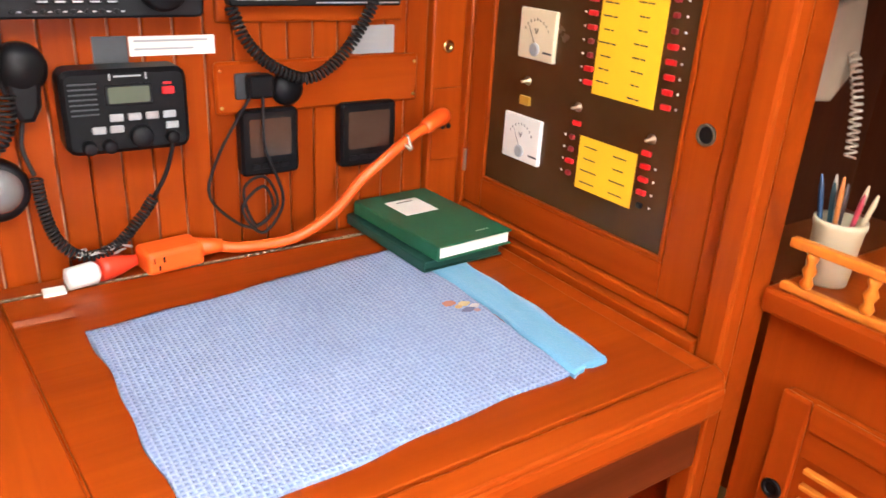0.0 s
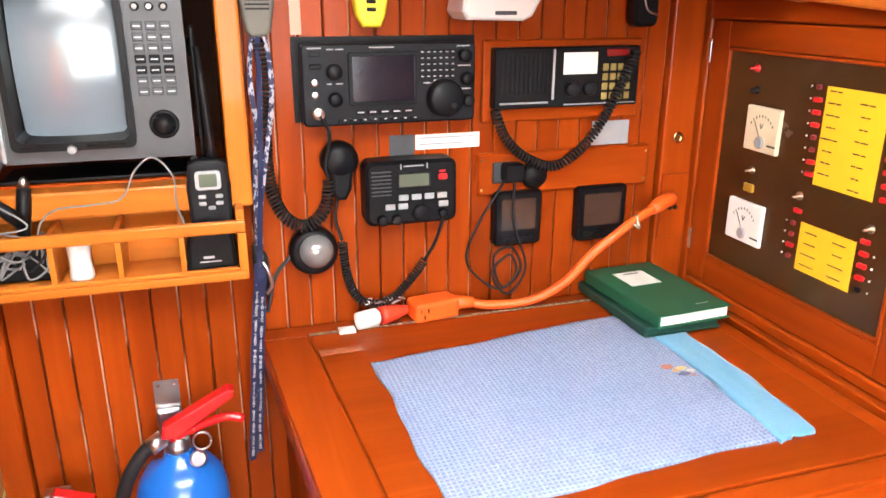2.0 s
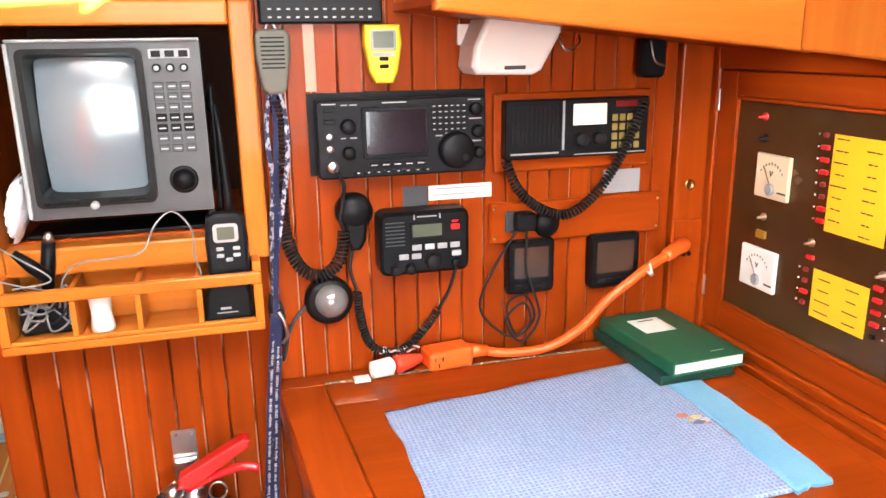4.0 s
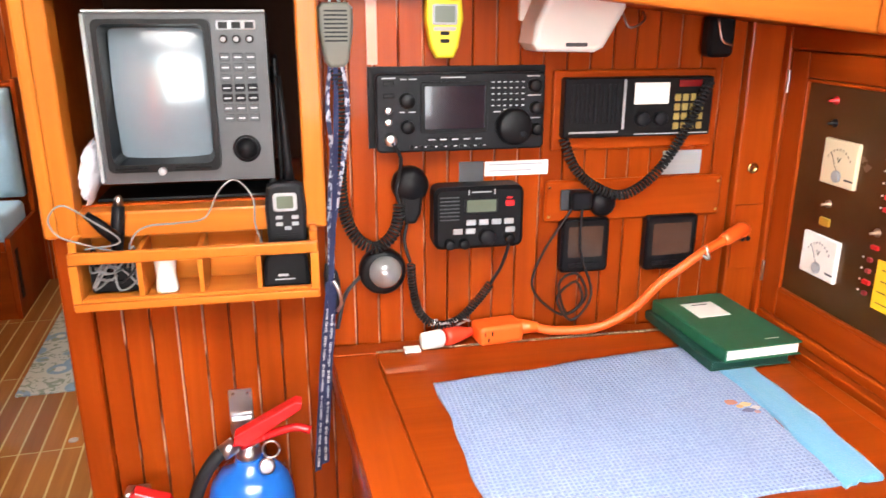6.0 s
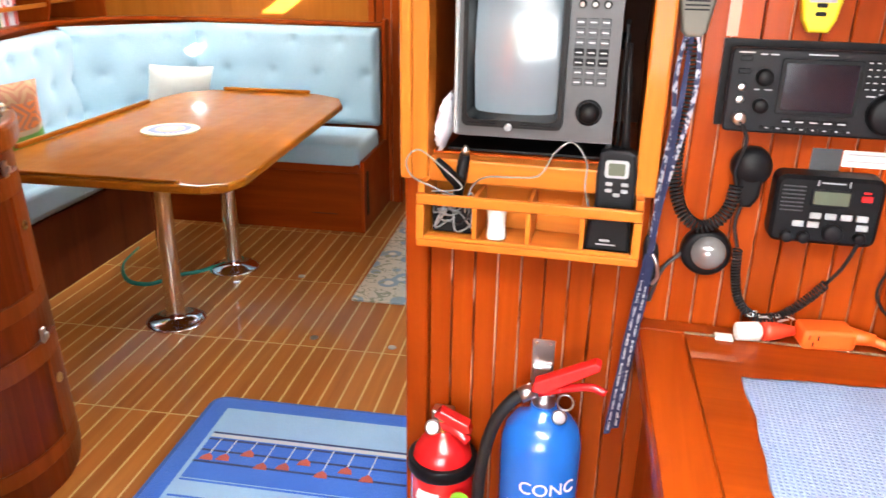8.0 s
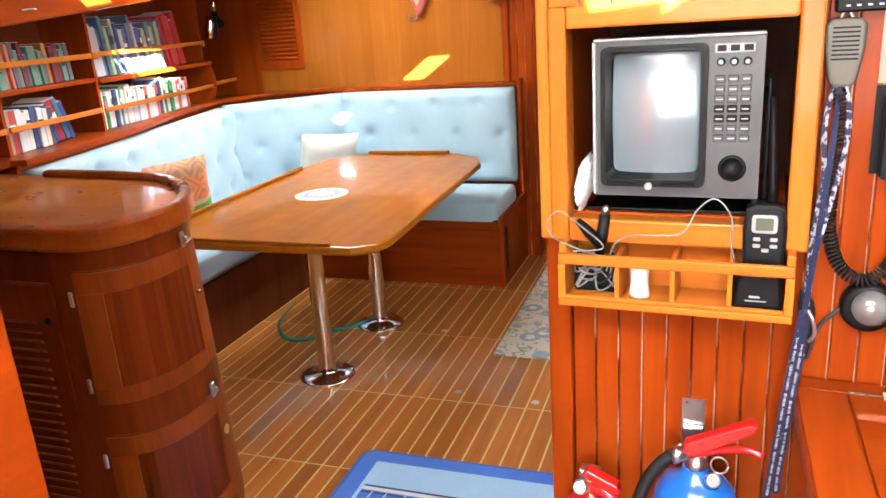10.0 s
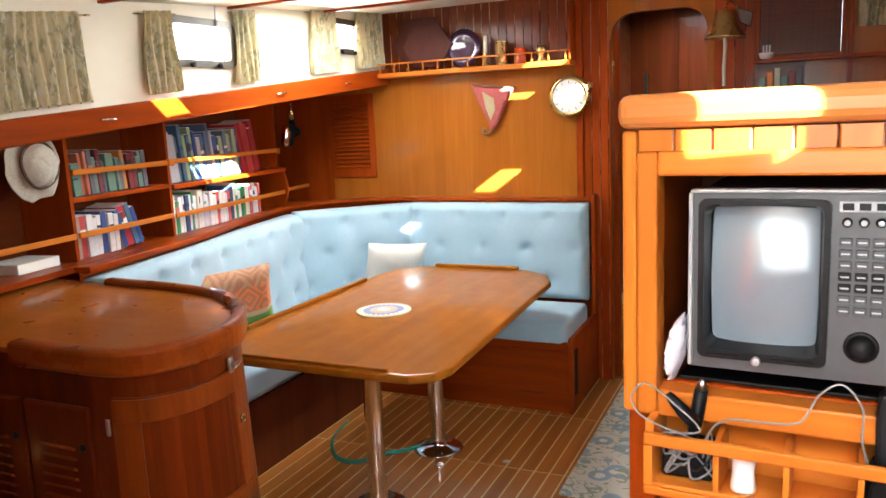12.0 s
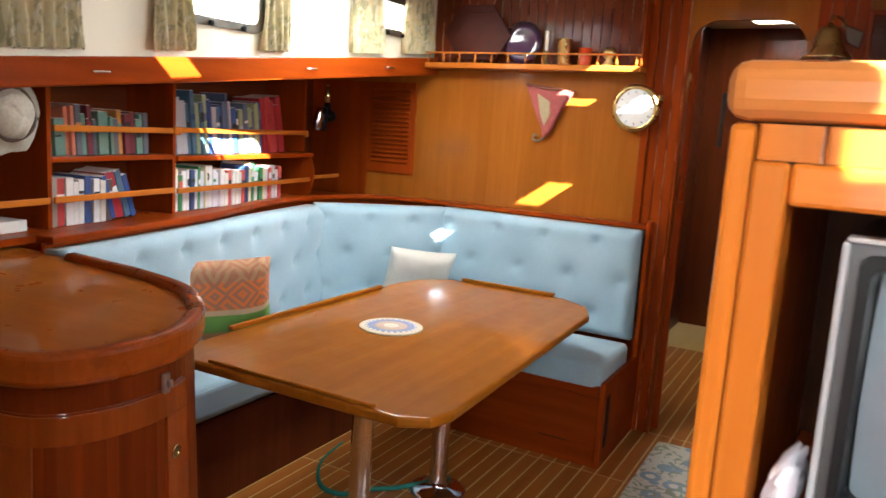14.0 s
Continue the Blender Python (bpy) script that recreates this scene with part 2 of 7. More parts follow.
def mesh_of(bm, name, material):
    bmesh.ops.recalc_face_normals(bm, faces=bm.faces)
    me = bpy.data.meshes.new(name)
    bm.to_mesh(me)
    bm.free()
    me.materials.append(material)
    return me


def part(name, bm, material, parent, label=""):
    ob = new(name, mesh_of(bm, name, material))
    ob.parent = parent
    return tagged(ob, label) if label else ob


def thing(name, m=None, label="", category="", group="", kind=""):
    ob = new(name)
    ob.empty_display_size = 0.05
    if m is not None:
        ob.matrix_world = m
    return tagged(ob, label, category, group, kind)


def solid(name, bm, material, m=None, label="", category="", group="", kind=""):
    ob = new(name, mesh_of(bm, name, material))
    if m is not None:
        ob.matrix_world = m
    return tagged(ob, label, category, group, kind)


def slab_with_holes(bm, x0, x1, y0, y1, zf, thick, holes):
    """A slab whose underside height is zf(x, y), with rectangular holes cut through."""
    xs = sorted({x0, x1, *[h[0] for h in holes], *[h[1] for h in holes]})
    ys = sorted({y0, y1, *[h[2] for h in holes], *[h[3] for h in holes]})
    for xa, xb in zip(xs, xs[1:]):
        for ya, yb in zip(ys, ys[1:]):
            cx, cy = (xa + xb) / 2, (ya + yb) / 2
            if any(h[0] < cx < h[1] and h[2] < cy < h[3] for h in holes):
                continue
            lo = [bm.verts.new((x, y, zf(x, y))) for x, y in ((xa, ya), (xb, ya), (xb, yb), (xa, yb))]
            hi = [bm.verts.new((v.co.x, v.co.y, v.co.z + thick)) for v in lo]
            bm.faces.new(lo[::-1])
            bm.faces.new(hi)
            for i in range(4):
                bm.faces.new((lo[i], lo[(i + 1) % 4], hi[(i + 1) % 4], hi[i]))
    return bm


def rounded(x0, x1, y0, y1, r, n=5):
    """Plan polygon of a rectangle with rounded corners."""
    out = []
    for cx, cy, a in ((x1 - r, y1 - r, 0), (x0 + r, y1 - r, 90), (x0 + r, y0 + r, 180), (x1 - r, y0 + r, 270)):
        for i in range(n + 1):
            t = radians(a + 90 * i / n)
            out.append((cx + r * math.cos(t), cy + r * math.sin(t)))
    return out


def upright(bm, poly, y0, y1, bev=0.0, seg=2):
    """A prism of an (x, z) outline from y0 to y1."""
    tmp = bmesh.new()
    prism(tmp, poly, y0, y1, bev, seg)
    bmesh.ops.transform(tmp, matrix=Matrix(((1, 0, 0, 0), (0, 0, 1, 0), (0, 1, 0, 0), (0, 0, 0, 1))), verts=tmp.verts)
    me = bpy.data.meshes.new("tmp")
    tmp.to_mesh(me)
    tmp.free()
    bm.from_mesh(me)
    bpy.data.meshes.remove(me)
    return bm


def B():
    return bmesh.new()


# ---- structure: sole, walls, deckhead ----
def plank_mesh(name, w, h, t, c, material):
    """One tongue-and-groove board: x across, face towards -y, chamfered edges."""
    bm = B()
    prism(bm, [(0, 0), (w, 0), (w, -t + c), (w - c, -t), (c, -t), (0, -t + c)], 0, h)
    bm.normal_update()
    # pale wear and painted highlight go only on the chamfer towards the light
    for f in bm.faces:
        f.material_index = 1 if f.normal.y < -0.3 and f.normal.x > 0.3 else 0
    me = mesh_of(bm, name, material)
    me.materials.append(WORN_GLINT)
    return me


def planking(parent, m, x0, x1, z0, z1, w, material, t=0.012, c=0.0022):
    """A row of upright boards between x0 and x1; the face lies at local y = -t."""
    n = max(1, round((x1 - x0) / w))
    w = (x1 - x0) / n
    me = plank_mesh("plank", w - 0.0012, z1 - z0, t, c, material)
    for i in range(n):
        ob = new("plank", me)
        ob.parent = parent
        ob.matrix_basis = m @ pose(x0 + i * w, 0, z0)


sole = solid("floor", box(B(), -3.2, 2.8, -5.25, 3.3, -0.06, -0.0006), HOLLY, S, "teak and holly striped cabin sole, varnished", "floor", kind="structure")

# nav bulkhead behind the instruments and the TV
WALL_Y = 1.165
nav_wall = solid("wall_nav", box(B(), 0.062, 1.0, WALL_Y + 0.012, WALL_Y + 0.05, 0, 1.487), MAH, None, "reddish varnished tongue and groove bulkhead", "wall", kind="structure")
planking(nav_wall, pose(0, WALL_Y + 0.012, 0), 0.066, 0.82, 0.80, 1.485, 0.041, MAH)
bm = B()
box(bm, -0.3715, 0.0615, WALL_Y + 0.012, 1.56, 0, 1.085)
tv_wall = solid("wall_tv", bm, MAH, None, "varnished mahogany partition with a TV recess", "wall", kind="structure")
part("recess_side", box(B(), -0.3715, -0.327, WALL_Y - 0.003, 1.56, 1.086, 1.486), MAH, tv_wall)
part("recess_side", box(B(), 0.029, 0.0615, WALL_Y - 0.003, 1.56, 1.086, 1.486), MAH, tv_wall)
part("recess_top", box(B(), -0.326, 0.028, WALL_Y - 0.003, 1.56, 1.424, 1.486), MAHX, tv_wall)
planking(tv_wall, pose(0, WALL_Y + 0.012, 0), -0.3295, 0.061, 0.0, 1.084, 0.0415, MAH)
planking(tv_wall, pose(0, 1.1235, 0), -0.350, 0.061, 1.4565, 1.486, 0.0535, TEAK)
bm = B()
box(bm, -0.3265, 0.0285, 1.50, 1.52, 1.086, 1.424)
# shade deep in the recess put into the back board's colour
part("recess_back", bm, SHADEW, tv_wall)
for x0, x1, z0, z1 in ((-0.3515, -0.322, 1.062, 1.456), (0.026, 0.060, 1.062, 1.456)):
    part("frame_stile", box(B(), x0, x1, 1.108, WALL_Y - 0.004, z0, z1, 0.004), TEAK, tv_wall)
part("frame_rail", box(B(), -0.3215, 0.0255, 1.108, WALL_Y - 0.004, 1.421, 1.456, 0.004), TEAKX, tv_wall)
part("frame_rail", box(B(), -0.3215, 0.0255, 1.108, WALL_Y - 0.004, 1.062, 1.103, 0.004), TEAKX, tv_wall)
part("recess_floor", box(B(), -0.3215, 0.0255, 1.15, 1.499, 1.087, 1.106), MAHX, tv_wall)
part("edge_post", box(B(), -0.3745, -0.3525, 1.114, WALL_Y - 0.004, 1.0605, 1.486, 0.006), TEAK, tv_wall)
part("edge_post", box(B(), -0.3745, -0.3305, 1.146, WALL_Y + 0.010, 0, 1.060, 0.006), MAH, tv_wall)
cap = solid("trim_cap", box(B(), -0.379, 0.98, 1.098, 1.585, 1.488, 1.537, 0.017, 3), CAPW, None, "rounded varnished teak capping on the partition", "trim", kind="structure")

# starboard wall beside the chart table, with the switch panel door
star = solid("wall_starboard_nav", box(B(), 0.906, 0.95, 0.548, 1.176, 0, 1.62), MAHY, None, "varnished mahogany side panel", "wall", kind="structure")
part("corner_post", box(B(), 0.822, 0.904, WALL_Y - 0.012, WALL_Y + 0.012, 0.80, 1.487, 0.004), MAH, star)
part("end_post", box(B(), 0.872, 0.905, 0.546, 0.585, 0.0, 1.62, 0.006), MAH, star)
part("door_stile", box(B(), 0.884, 0.905, 0.588, 0.612, 0.828, 1.40, 0.004), MAH, star)
part("door_stile", box(B(), 0.884, 0.905, 1.132, 1.152, 0.828, 1.40, 0.004), MAH, star)
part("door_rail", box(B(), 0.884, 0.905, 0.613, 1.131, 0.828, 0.848, 0.004), MAHY, star)
part("foot_board", box(B(), 0.8695, 0.905, 0.5865, 1.150, 0.790, 0.8272, 0.003), MAHY, star)
part("door_rail", box(B(), 0.884, 0.905, 0.613, 1.131, 1.338, 1.40, 0.004), MAHY, star)

# outer walls that close the boat
hull = solid("wall_starboard", box(B(), 2.75, 2.80, -5.2, 0.64, 0, 2.3), MAHY, S, "varnished timber hull lining", "wall", kind="structure")
aft_bm = B()
for x0, x1, z0, z1 in ((-2.6, 0.10, 0, 2.3), (1.05, 2.80, 0, 2.3), (0.1005, 1.0495, 0, 0.7), (0.1005, 1.0495, 1.8, 2.3)):
    box(aft_bm, x0, x1, -5.25, -5.2, z0, z1)
aft = solid("wall_aft", aft_bm, MAH, S, "varnished timber aft bulkhead", "wall", kind="structure")
portlow = solid("wall_port", box(B(), -2.62, -2.57, -5.2, 0.64, 0, 2.3), MAHY, S, "varnished timber hull lining", "wall", kind="structure")

# only the near edge shows; the rest is added to block light to the galley
solid("wall_galley_side", box(B(), -0.85, -0.80, -1.7, 0.39, 0, 1.6, 0.005), MAHY, None, "varnished mahogany panel seen at its edge, the rest added to shade the galley", "wall", kind="structure")

# forward bulkhead with the doorway
FV = 0.65
bm = B()
D0, D1, DT = 0.075, 0.565, 2.03
door_hole = [(D0, 0), (D0, DT - 0.12)] + [(D0 + 0.12 - 0.12 * math.cos(radians(a)), DT - 0.12 + 0.12 * math.sin(radians(a))) for a in range(15, 91, 15)]
door_hole += [(D1 - 0.12 + 0.12 * math.sin(radians(a)), DT - 0.12 + 0.12 * math.cos(radians(a))) for a in range(0, 91, 15)] + [(D1, 0)]
poly = [(-2.57, 0.0), (-2.57, 2.32), (0.79, 2.32), (0.79, 0.0)] + door_hole[::-1]
upright(bm, poly, FV, FV + 0.045)
box(bm, 0.7905, 1.19, FV, FV + 0.045, 0, 1.745)
box(bm, 0.7905, 1.19, FV, FV + 0.045, 2.04, 2.32)
box(bm, 1.1905, 2.80, FV, FV + 0.045, 0, 2.32)
fwd = solid("wall_forward", bm, FWDT, S, "golden varnished teak forward bulkhead with an arched doorway", "wall", kind="structure")
planking(fwd, pose(0, FV - 0.0005, 0), 0.60, 0.795, 1.3, 2.2, 0.05, MAH)
planking(fwd, pose(0, FV - 0.0005, 0), -0.075, 0.062, 0.0, 2.2, 0.046, MAH)
planking(fwd, pose(0, FV - 0.0005, 0), -1.30, -0.115, 1.80, 2.25, 0.05, DARKW, 0.008)
part("corner_panel", box(B(), -2.3, -1.725, FV - 0.006, FV - 0.0005, 1.03, 1.70), MAH, fwd)
part("corner_trim", box(B(), -0.115, -0.077, FV - 0.028, FV - 0.001, 0, 2.2, 0.006), MAH, fwd)
part("door_trim", box(B(), 0.063, 0.074, FV - 0.02, FV + 0.06, 0, 1.9, 0.004), MAH, fwd)

# passage beyond the doorway
bm = B()
solid("wall_passage_end", box(bm, -0.35, 1.0, 3.2, 3.25, 0, 2.45), DARKW, S, "dark varnished end wall of the passage", "wall", kind="structure")
solid("wall_passage_port", box(B(), -0.35, -0.30, 0.70, 3.1995, 0, 2.45), DARKW, S, "dark varnished passage lining beyond the doorway", "wall", kind="structure")
solid("wall_passage_starboard", box(B(), 0.95, 1.0, 0.70, 3.1995, 0, 2.45), DARKW, S, "dark varnished passage lining beyond the doorway", "wall", kind="structure")


def deck_z(u, v):
    return 2.115 + 0.072 * v


sun_holes = [(0.75, 0.88, -0.39, -0.27), (-0.72, -0.53, -1.38, -1.0), (-0.86, -0.75, -1.56, -1.42),
          (0.62, 0.69, -0.78, -0.70), (0.14, 0.36, 0.12, 0.21), (0.56, 0.68, 0.03, 0.11)]
deck_holes = [(a, c + 0.03, d - 0.02, e) for a, c, d, e in sun_holes]       # small unseen openings, added to let sun patches in
deck_holes += [(-1.18, -0.60, -0.62, -0.06),      # saloon skylight
               (0.75, 1.65, -4.0, -3.25),         # sliding hatch
               (0.08, 0.62, 2.30, 2.76)]          # forward hatch
# an unseen slanting opening added to shape the partition's sun patch, cut as a fine stair of slots
for k in range(30):
    v_, v2_ = round(-2.932 + 0.006 * k, 4), round(-2.926 + 0.006 * k, 4)
    u_ = round(1.530 - 1.44 * (v_ + 2.926), 4)
    deck_holes.append((max(u_, 1.338), round(u_ + 0.142, 4), v_, v2_))
deck_holes.append((1.648, 1.676, -2.947, -2.932))
bm = B()
slab_with_holes(bm, -2.62, 2.80, -5.25, 3.3, deck_z, 0.02, deck_holes)
solid("ceiling", bm, WHITE, S, "off-white panelled deckhead", "ceiling", kind="structure")
for v in (-1.35, -0.66, 0.02):
    b_ = B()
    box(b_, -2.2, 1.7, v - 0.012, v + 0.012, deck_z(0, v) - 0.012, deck_z(0, v) + 0.004, 0.003)
    solid("trim_deckhead", b_, MAHX, S, "dark timber batten on the deckhead", "trim", kind="structure")
sk = thing("skylight", S, "translucent white deck skylight in a timber frame", "skylight", kind="structure")
m_acr, nt_, bs_ = shader("milky_acrylic")
tl = nt_.nodes.new("ShaderNodeBsdfTranslucent")
tl.inputs[0].default_value = (0.9, 0.9, 0.88, 1)
nt_.links.new(tl.outputs[0], nt_.nodes["Material Output"].inputs[0])
part("pane", box(B(), -1.45, -0.42, -0.85, 0.10, 2.145, 2.151), m_acr, sk)
fh_ = thing("forward_hatch", S, "translucent white hatch over the forward passage", "hatch", kind="structure")
part("pane", box(B(), 0.02, 0.68, 2.24, 2.82, 2.325, 2.331), m_acr, fh_)
hs_ = thing("sliding_hatch", S, "translucent white sliding hatch over the companionway", "hatch", kind="structure")
part("pane", box(B(), 0.4, 1.95, -4.4, -3.2, 1.925, 1.931), m_acr, hs_)

# port cabin side: white lining, fascia and windows
PS = S @ pose(-1.45, -1.7, 0, 0, 0, math.degrees(math.atan2(2.35, 0.143)))   # x runs forward, y outboard
bm = B()
WIN = [(0.66, 1.03, 0.135, 0.305), (1.79, 2.09, 0.135, 0.285)]


def sheer(x):
    return 1.585 + 0.105 * x


xs = [-1.6, 0.66, 1.03, 1.79, 2.09, 2.42]
for xa, xb in zip(xs, xs[1:]):
    w = [q for q in WIN if q[0] == xa]
    spans = [(0.0, w[0][2]), (w[0][3], 0.62)] if w else [(0.0, 0.62)]
    for a, c in spans:
        vs = [bm.verts.new(p) for p in ((xa, 0, sheer(xa) + a), (xb, 0, sheer(xb) + a), (xb, 0, sheer(xb) + c), (xa, 0, sheer(xa) + c), (xa, 0.04, sheer(xa) + a), (xb, 0.04, sheer(xb) + a), (xb, 0.04, sheer(xb) + c), (xa, 0.04, sheer(xa) + c))]
        for f in ((0, 1, 2, 3), (7, 6, 5, 4), (0, 4, 5, 1), (1, 5, 6, 2), (2, 6, 7, 3), (3, 7, 4, 0)):
            bm.faces.new([vs[i] for i in f])
solid("wall_cabin_side", bm, WHITE, PS, "off-white vinyl cabin side above the bookshelves", "wall", kind="structure")


def sloped_board(x0, x1, y0, y1, a, c, bev=0.006):
    b_ = box(B(), x0, x1, y0, y1, a, c, bev)
    for v in b_.verts:
        v.co.z += sheer(v.co.x)
    return b_


fascia = solid("trim_fascia", sloped_board(-1.6, 2.40, -0.03, 0.0 - 0.003, -0.088, 0.006), MAHX, PS, "varnished timber fascia of the side deck lockers", "trim", kind="structure")
solid("trim_side_shelf", sloped_board(-1.6, 2.40, -0.002, 0.75, -0.088, -0.06, 0.0), MAHX, PS, "varnished timber underside of the side deck", "trim", kind="structure")
m_glass, nt_, bs_ = shader("window_glass")
bs_.inputs["Base Color"].default_value = (1, 1, 1, 1)
bs_.inputs["Transmission Weight"].default_value, bs_.inputs["Roughness"].default_value = 1.0, 0.02
bs_.inputs["IOR"].default_value = 1.02
m_day, nt_, bs_ = shader("bright_daylight")
em = nt_.nodes.new("ShaderNodeEmission")
em.inputs[0].default_value, em.inputs[1].default_value = (1.0, 0.98, 0.95, 1), 1.0
nt_.links.new(em.outputs[0], nt_.nodes["Material Output"].inputs[0])
for i, (xa, xb, a, c) in enumerate(WIN):
    win = thing("window_%d" % (i + 1), PS, "small opening port with a chrome frame, bright daylight outside", "window", kind="structure")
    zc = sheer((xa + xb) / 2)
    for r, d, mat_, nm in ((0.03, 0.014, PORTM, "window_frame"),):
        b_ = B()
        outer, inner = rounded(xa - 0.02, xb + 0.02, zc + a - 0.02, zc + c + 0.02, 0.045), rounded(xa + 0.012, xb - 0.012, zc + a + 0.012, zc + c - 0.012, 0.03)
        vo = [[b_.verts.new((x, y, z)) for x, z in ring] for ring, y in ((outer, -0.016), (inner, -0.016), (inner, 0.03), (outer, 0.03))]
        for k in range(4):
            for j in range(len(outer)):
                b_.faces.new((vo[k][j], vo[k][(j + 1) % len(outer)], vo[(k + 1) % 4][(j + 1) % len(outer)], vo[(k + 1) % 4][j]))
        part(nm, b_, mat_, win)
    part("pane", box(B(), xa + 0.005, xb - 0.005, 0.012, 0.017, zc + a + 0.005, zc + c - 0.005), m_glass, win).visible_shadow = False
    for q in (0.28, 0.72):
        x = xa + (xb - xa) * q
        b_ = B()
        turned(b_, [(0.006, 0), (0.012, 0.004), (0.012, 0.016), (0.006, 0.02)], 12, pose(x, -0.02, zc + a - 0.012, 90))
        part("dog_knob", b_, BLACK, win)
solid("backdrop", sloped_board(-1.0, 2.41, 0.10, 0.105, 0.08, 0.6, 0.0), m_day, PS, "overbright daylight outside the ports", "backdrop", kind="structure")


# ---- nav station: chart table ----
def chart_table():
    t = thing("chart_table", None, "varnished mahogany chart table with a hinged lid", "chart table")
    top = [(0.052, 1.160), (0.092, 0.560), (0.100, 0.525), (0.130, 0.508), (0.80, 0.503), (0.835, 0.506), (0.856, 0.520), (0.868, 0.545), (0.868, 1.150)]
    part("tabletop", prism(B(), top, 0.775, 0.8195, 0.012, 3), MAHX, t)
    lid = [(0.136, 1.112), (0.166, 0.57), (0.172, 0.548), (0.825, 0.548), (0.825, 1.112)]
    part("lid", prism(B(), lid, 0.812, 0.825, 0.002), MAHX, t)
    part("back_strip", prism(B(), [(0.055, 1.158), (0.058, 1.1165), (0.868, 1.1165), (0.868, 1.150)], 0.812, 0.8245, 0.002), MAHX, t)
    part("side_strip", prism(B(), [(0.0585, 1.1135), (0.094, 0.565), (0.163, 0.568), (0.1325, 1.1135)], 0.812, 0.8245, 0.002), MAHY, t)
    part("front_strip", prism(B(), [(0.130, 0.510), (0.832, 0.507), (0.852, 0.522), (0.862, 0.545), (0.172, 0.5455)], 0.812, 0.8235, 0.004), MAHX, t)
    me = mesh_of(tube(B(), [(0, 0, 0), (0.0118, 0, 0)], 0.0024, 6), "knuckle", KNUCK)
    hinge = part("piano_hinge", box(B(), 0.136, 0.724, 1.1128, 1.1162, 0.818, 0.8245), KNUCK, t)
    for i in range(46):
        kn = new("knuckle", me)
        kn.parent = hinge
        kn.location = (0.136 + i * 0.0128, 1.1145, 0.8255)
    part("side_panel", prism(B(), [(0.088, 1.15), (0.118, 0.62), (0.14, 0.62), (0.11, 1.15)], 0.0, 0.774, 0.003), MAH, t)
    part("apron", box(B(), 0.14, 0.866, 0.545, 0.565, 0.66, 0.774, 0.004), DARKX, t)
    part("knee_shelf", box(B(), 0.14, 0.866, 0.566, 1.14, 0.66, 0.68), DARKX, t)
    return t


chart_table()


# ---- the large saloon things ----
def saloon_table():
    t = thing("saloon_table", S, "polished teak saloon table on two chrome pedestals", "table")
    top = [(-0.02, -1.38), (-0.045, -1.46), (-0.12, -1.505), (-0.88, -1.505), (-0.96, -1.46), (-0.99, -1.38), (-1.02, -0.10), (-0.99, 0.06), (-0.86, 0.19), (-0.28, 0.19), (-0.14, 0.10), (-0.075, -0.06)]
    part("tabletop", prism(B(), top[::-1], 0.688, 0.72, 0.010, 3), TABLE, t)
    b_ = B()
    box(b_, -0.80, -0.32, 0.165, 0.186, 0.7205, 0.738, 0.004)
    part("fiddle_rail", b_, TABLE, t)
    b_ = B()
    box(b_, -1.008, -0.988, -1.2, -0.25, 0.7205, 0.738, 0.004)
    part("fiddle_rail", b_, TABLE, t)
    b_ = B()
    box(b_, -0.80, -0.20, -1.498, -1.482, 0.7205, 0.732, 0.004)
    part("fiddle_rail", b_, TABLE, t)
    for v in (-1.094, -0.522):
        b_ = B()
        turned(b_, [(0.118, 0.0), (0.118, 0.006), (0.10, 0.012), (0.045, 0.02), (0.038, 0.03), (0.0365, 0.06), (0.0365, 0.63), (0.045, 0.64), (0.10, 0.675), (0.11, 0.687)], 40, pose(-0.5, v, 0.001))
        part("pedestal", b_, CHROME, t, "polished chrome table leg")
    return t


saloon_table()
# settee: the line of its back, aft to forward and round the corner
BACK = [(-1.33, -1.66), (-1.48, -0.9), (-1.68, -0.31), (-1.735, 0.05), (-1.70, 0.33), (-1.56, 0.55), (-1.34, 0.628), (-1.14, 0.63), (-0.03, 0.63)]


def inset(line, d):
    """The open line moved d to its right-hand side (inboard)."""
    out = []
    for i, p in enumerate(line):
        a, c = Vector(line[max(i - 1, 0)]), Vector(line[min(i + 1, len(line) - 1)])
        t = (c - a).normalized()
        out.append((p[0] + t.y * d, p[1] - t.x * d))
    return out


def strip(bm, outer, inner, z0, z1, bev=0.0, lean=0.0, seg=3):
    """A band between two plan lines; lean moves the top outboard."""
    prism(bm, list(outer) + list(inner)[::-1], z0, z1, bev, seg)
    return bm


def smooth2(line, n=6):
    return [(p.x, p.y) for p in curve_points([(x, y, 0) for x, y in line], n)]


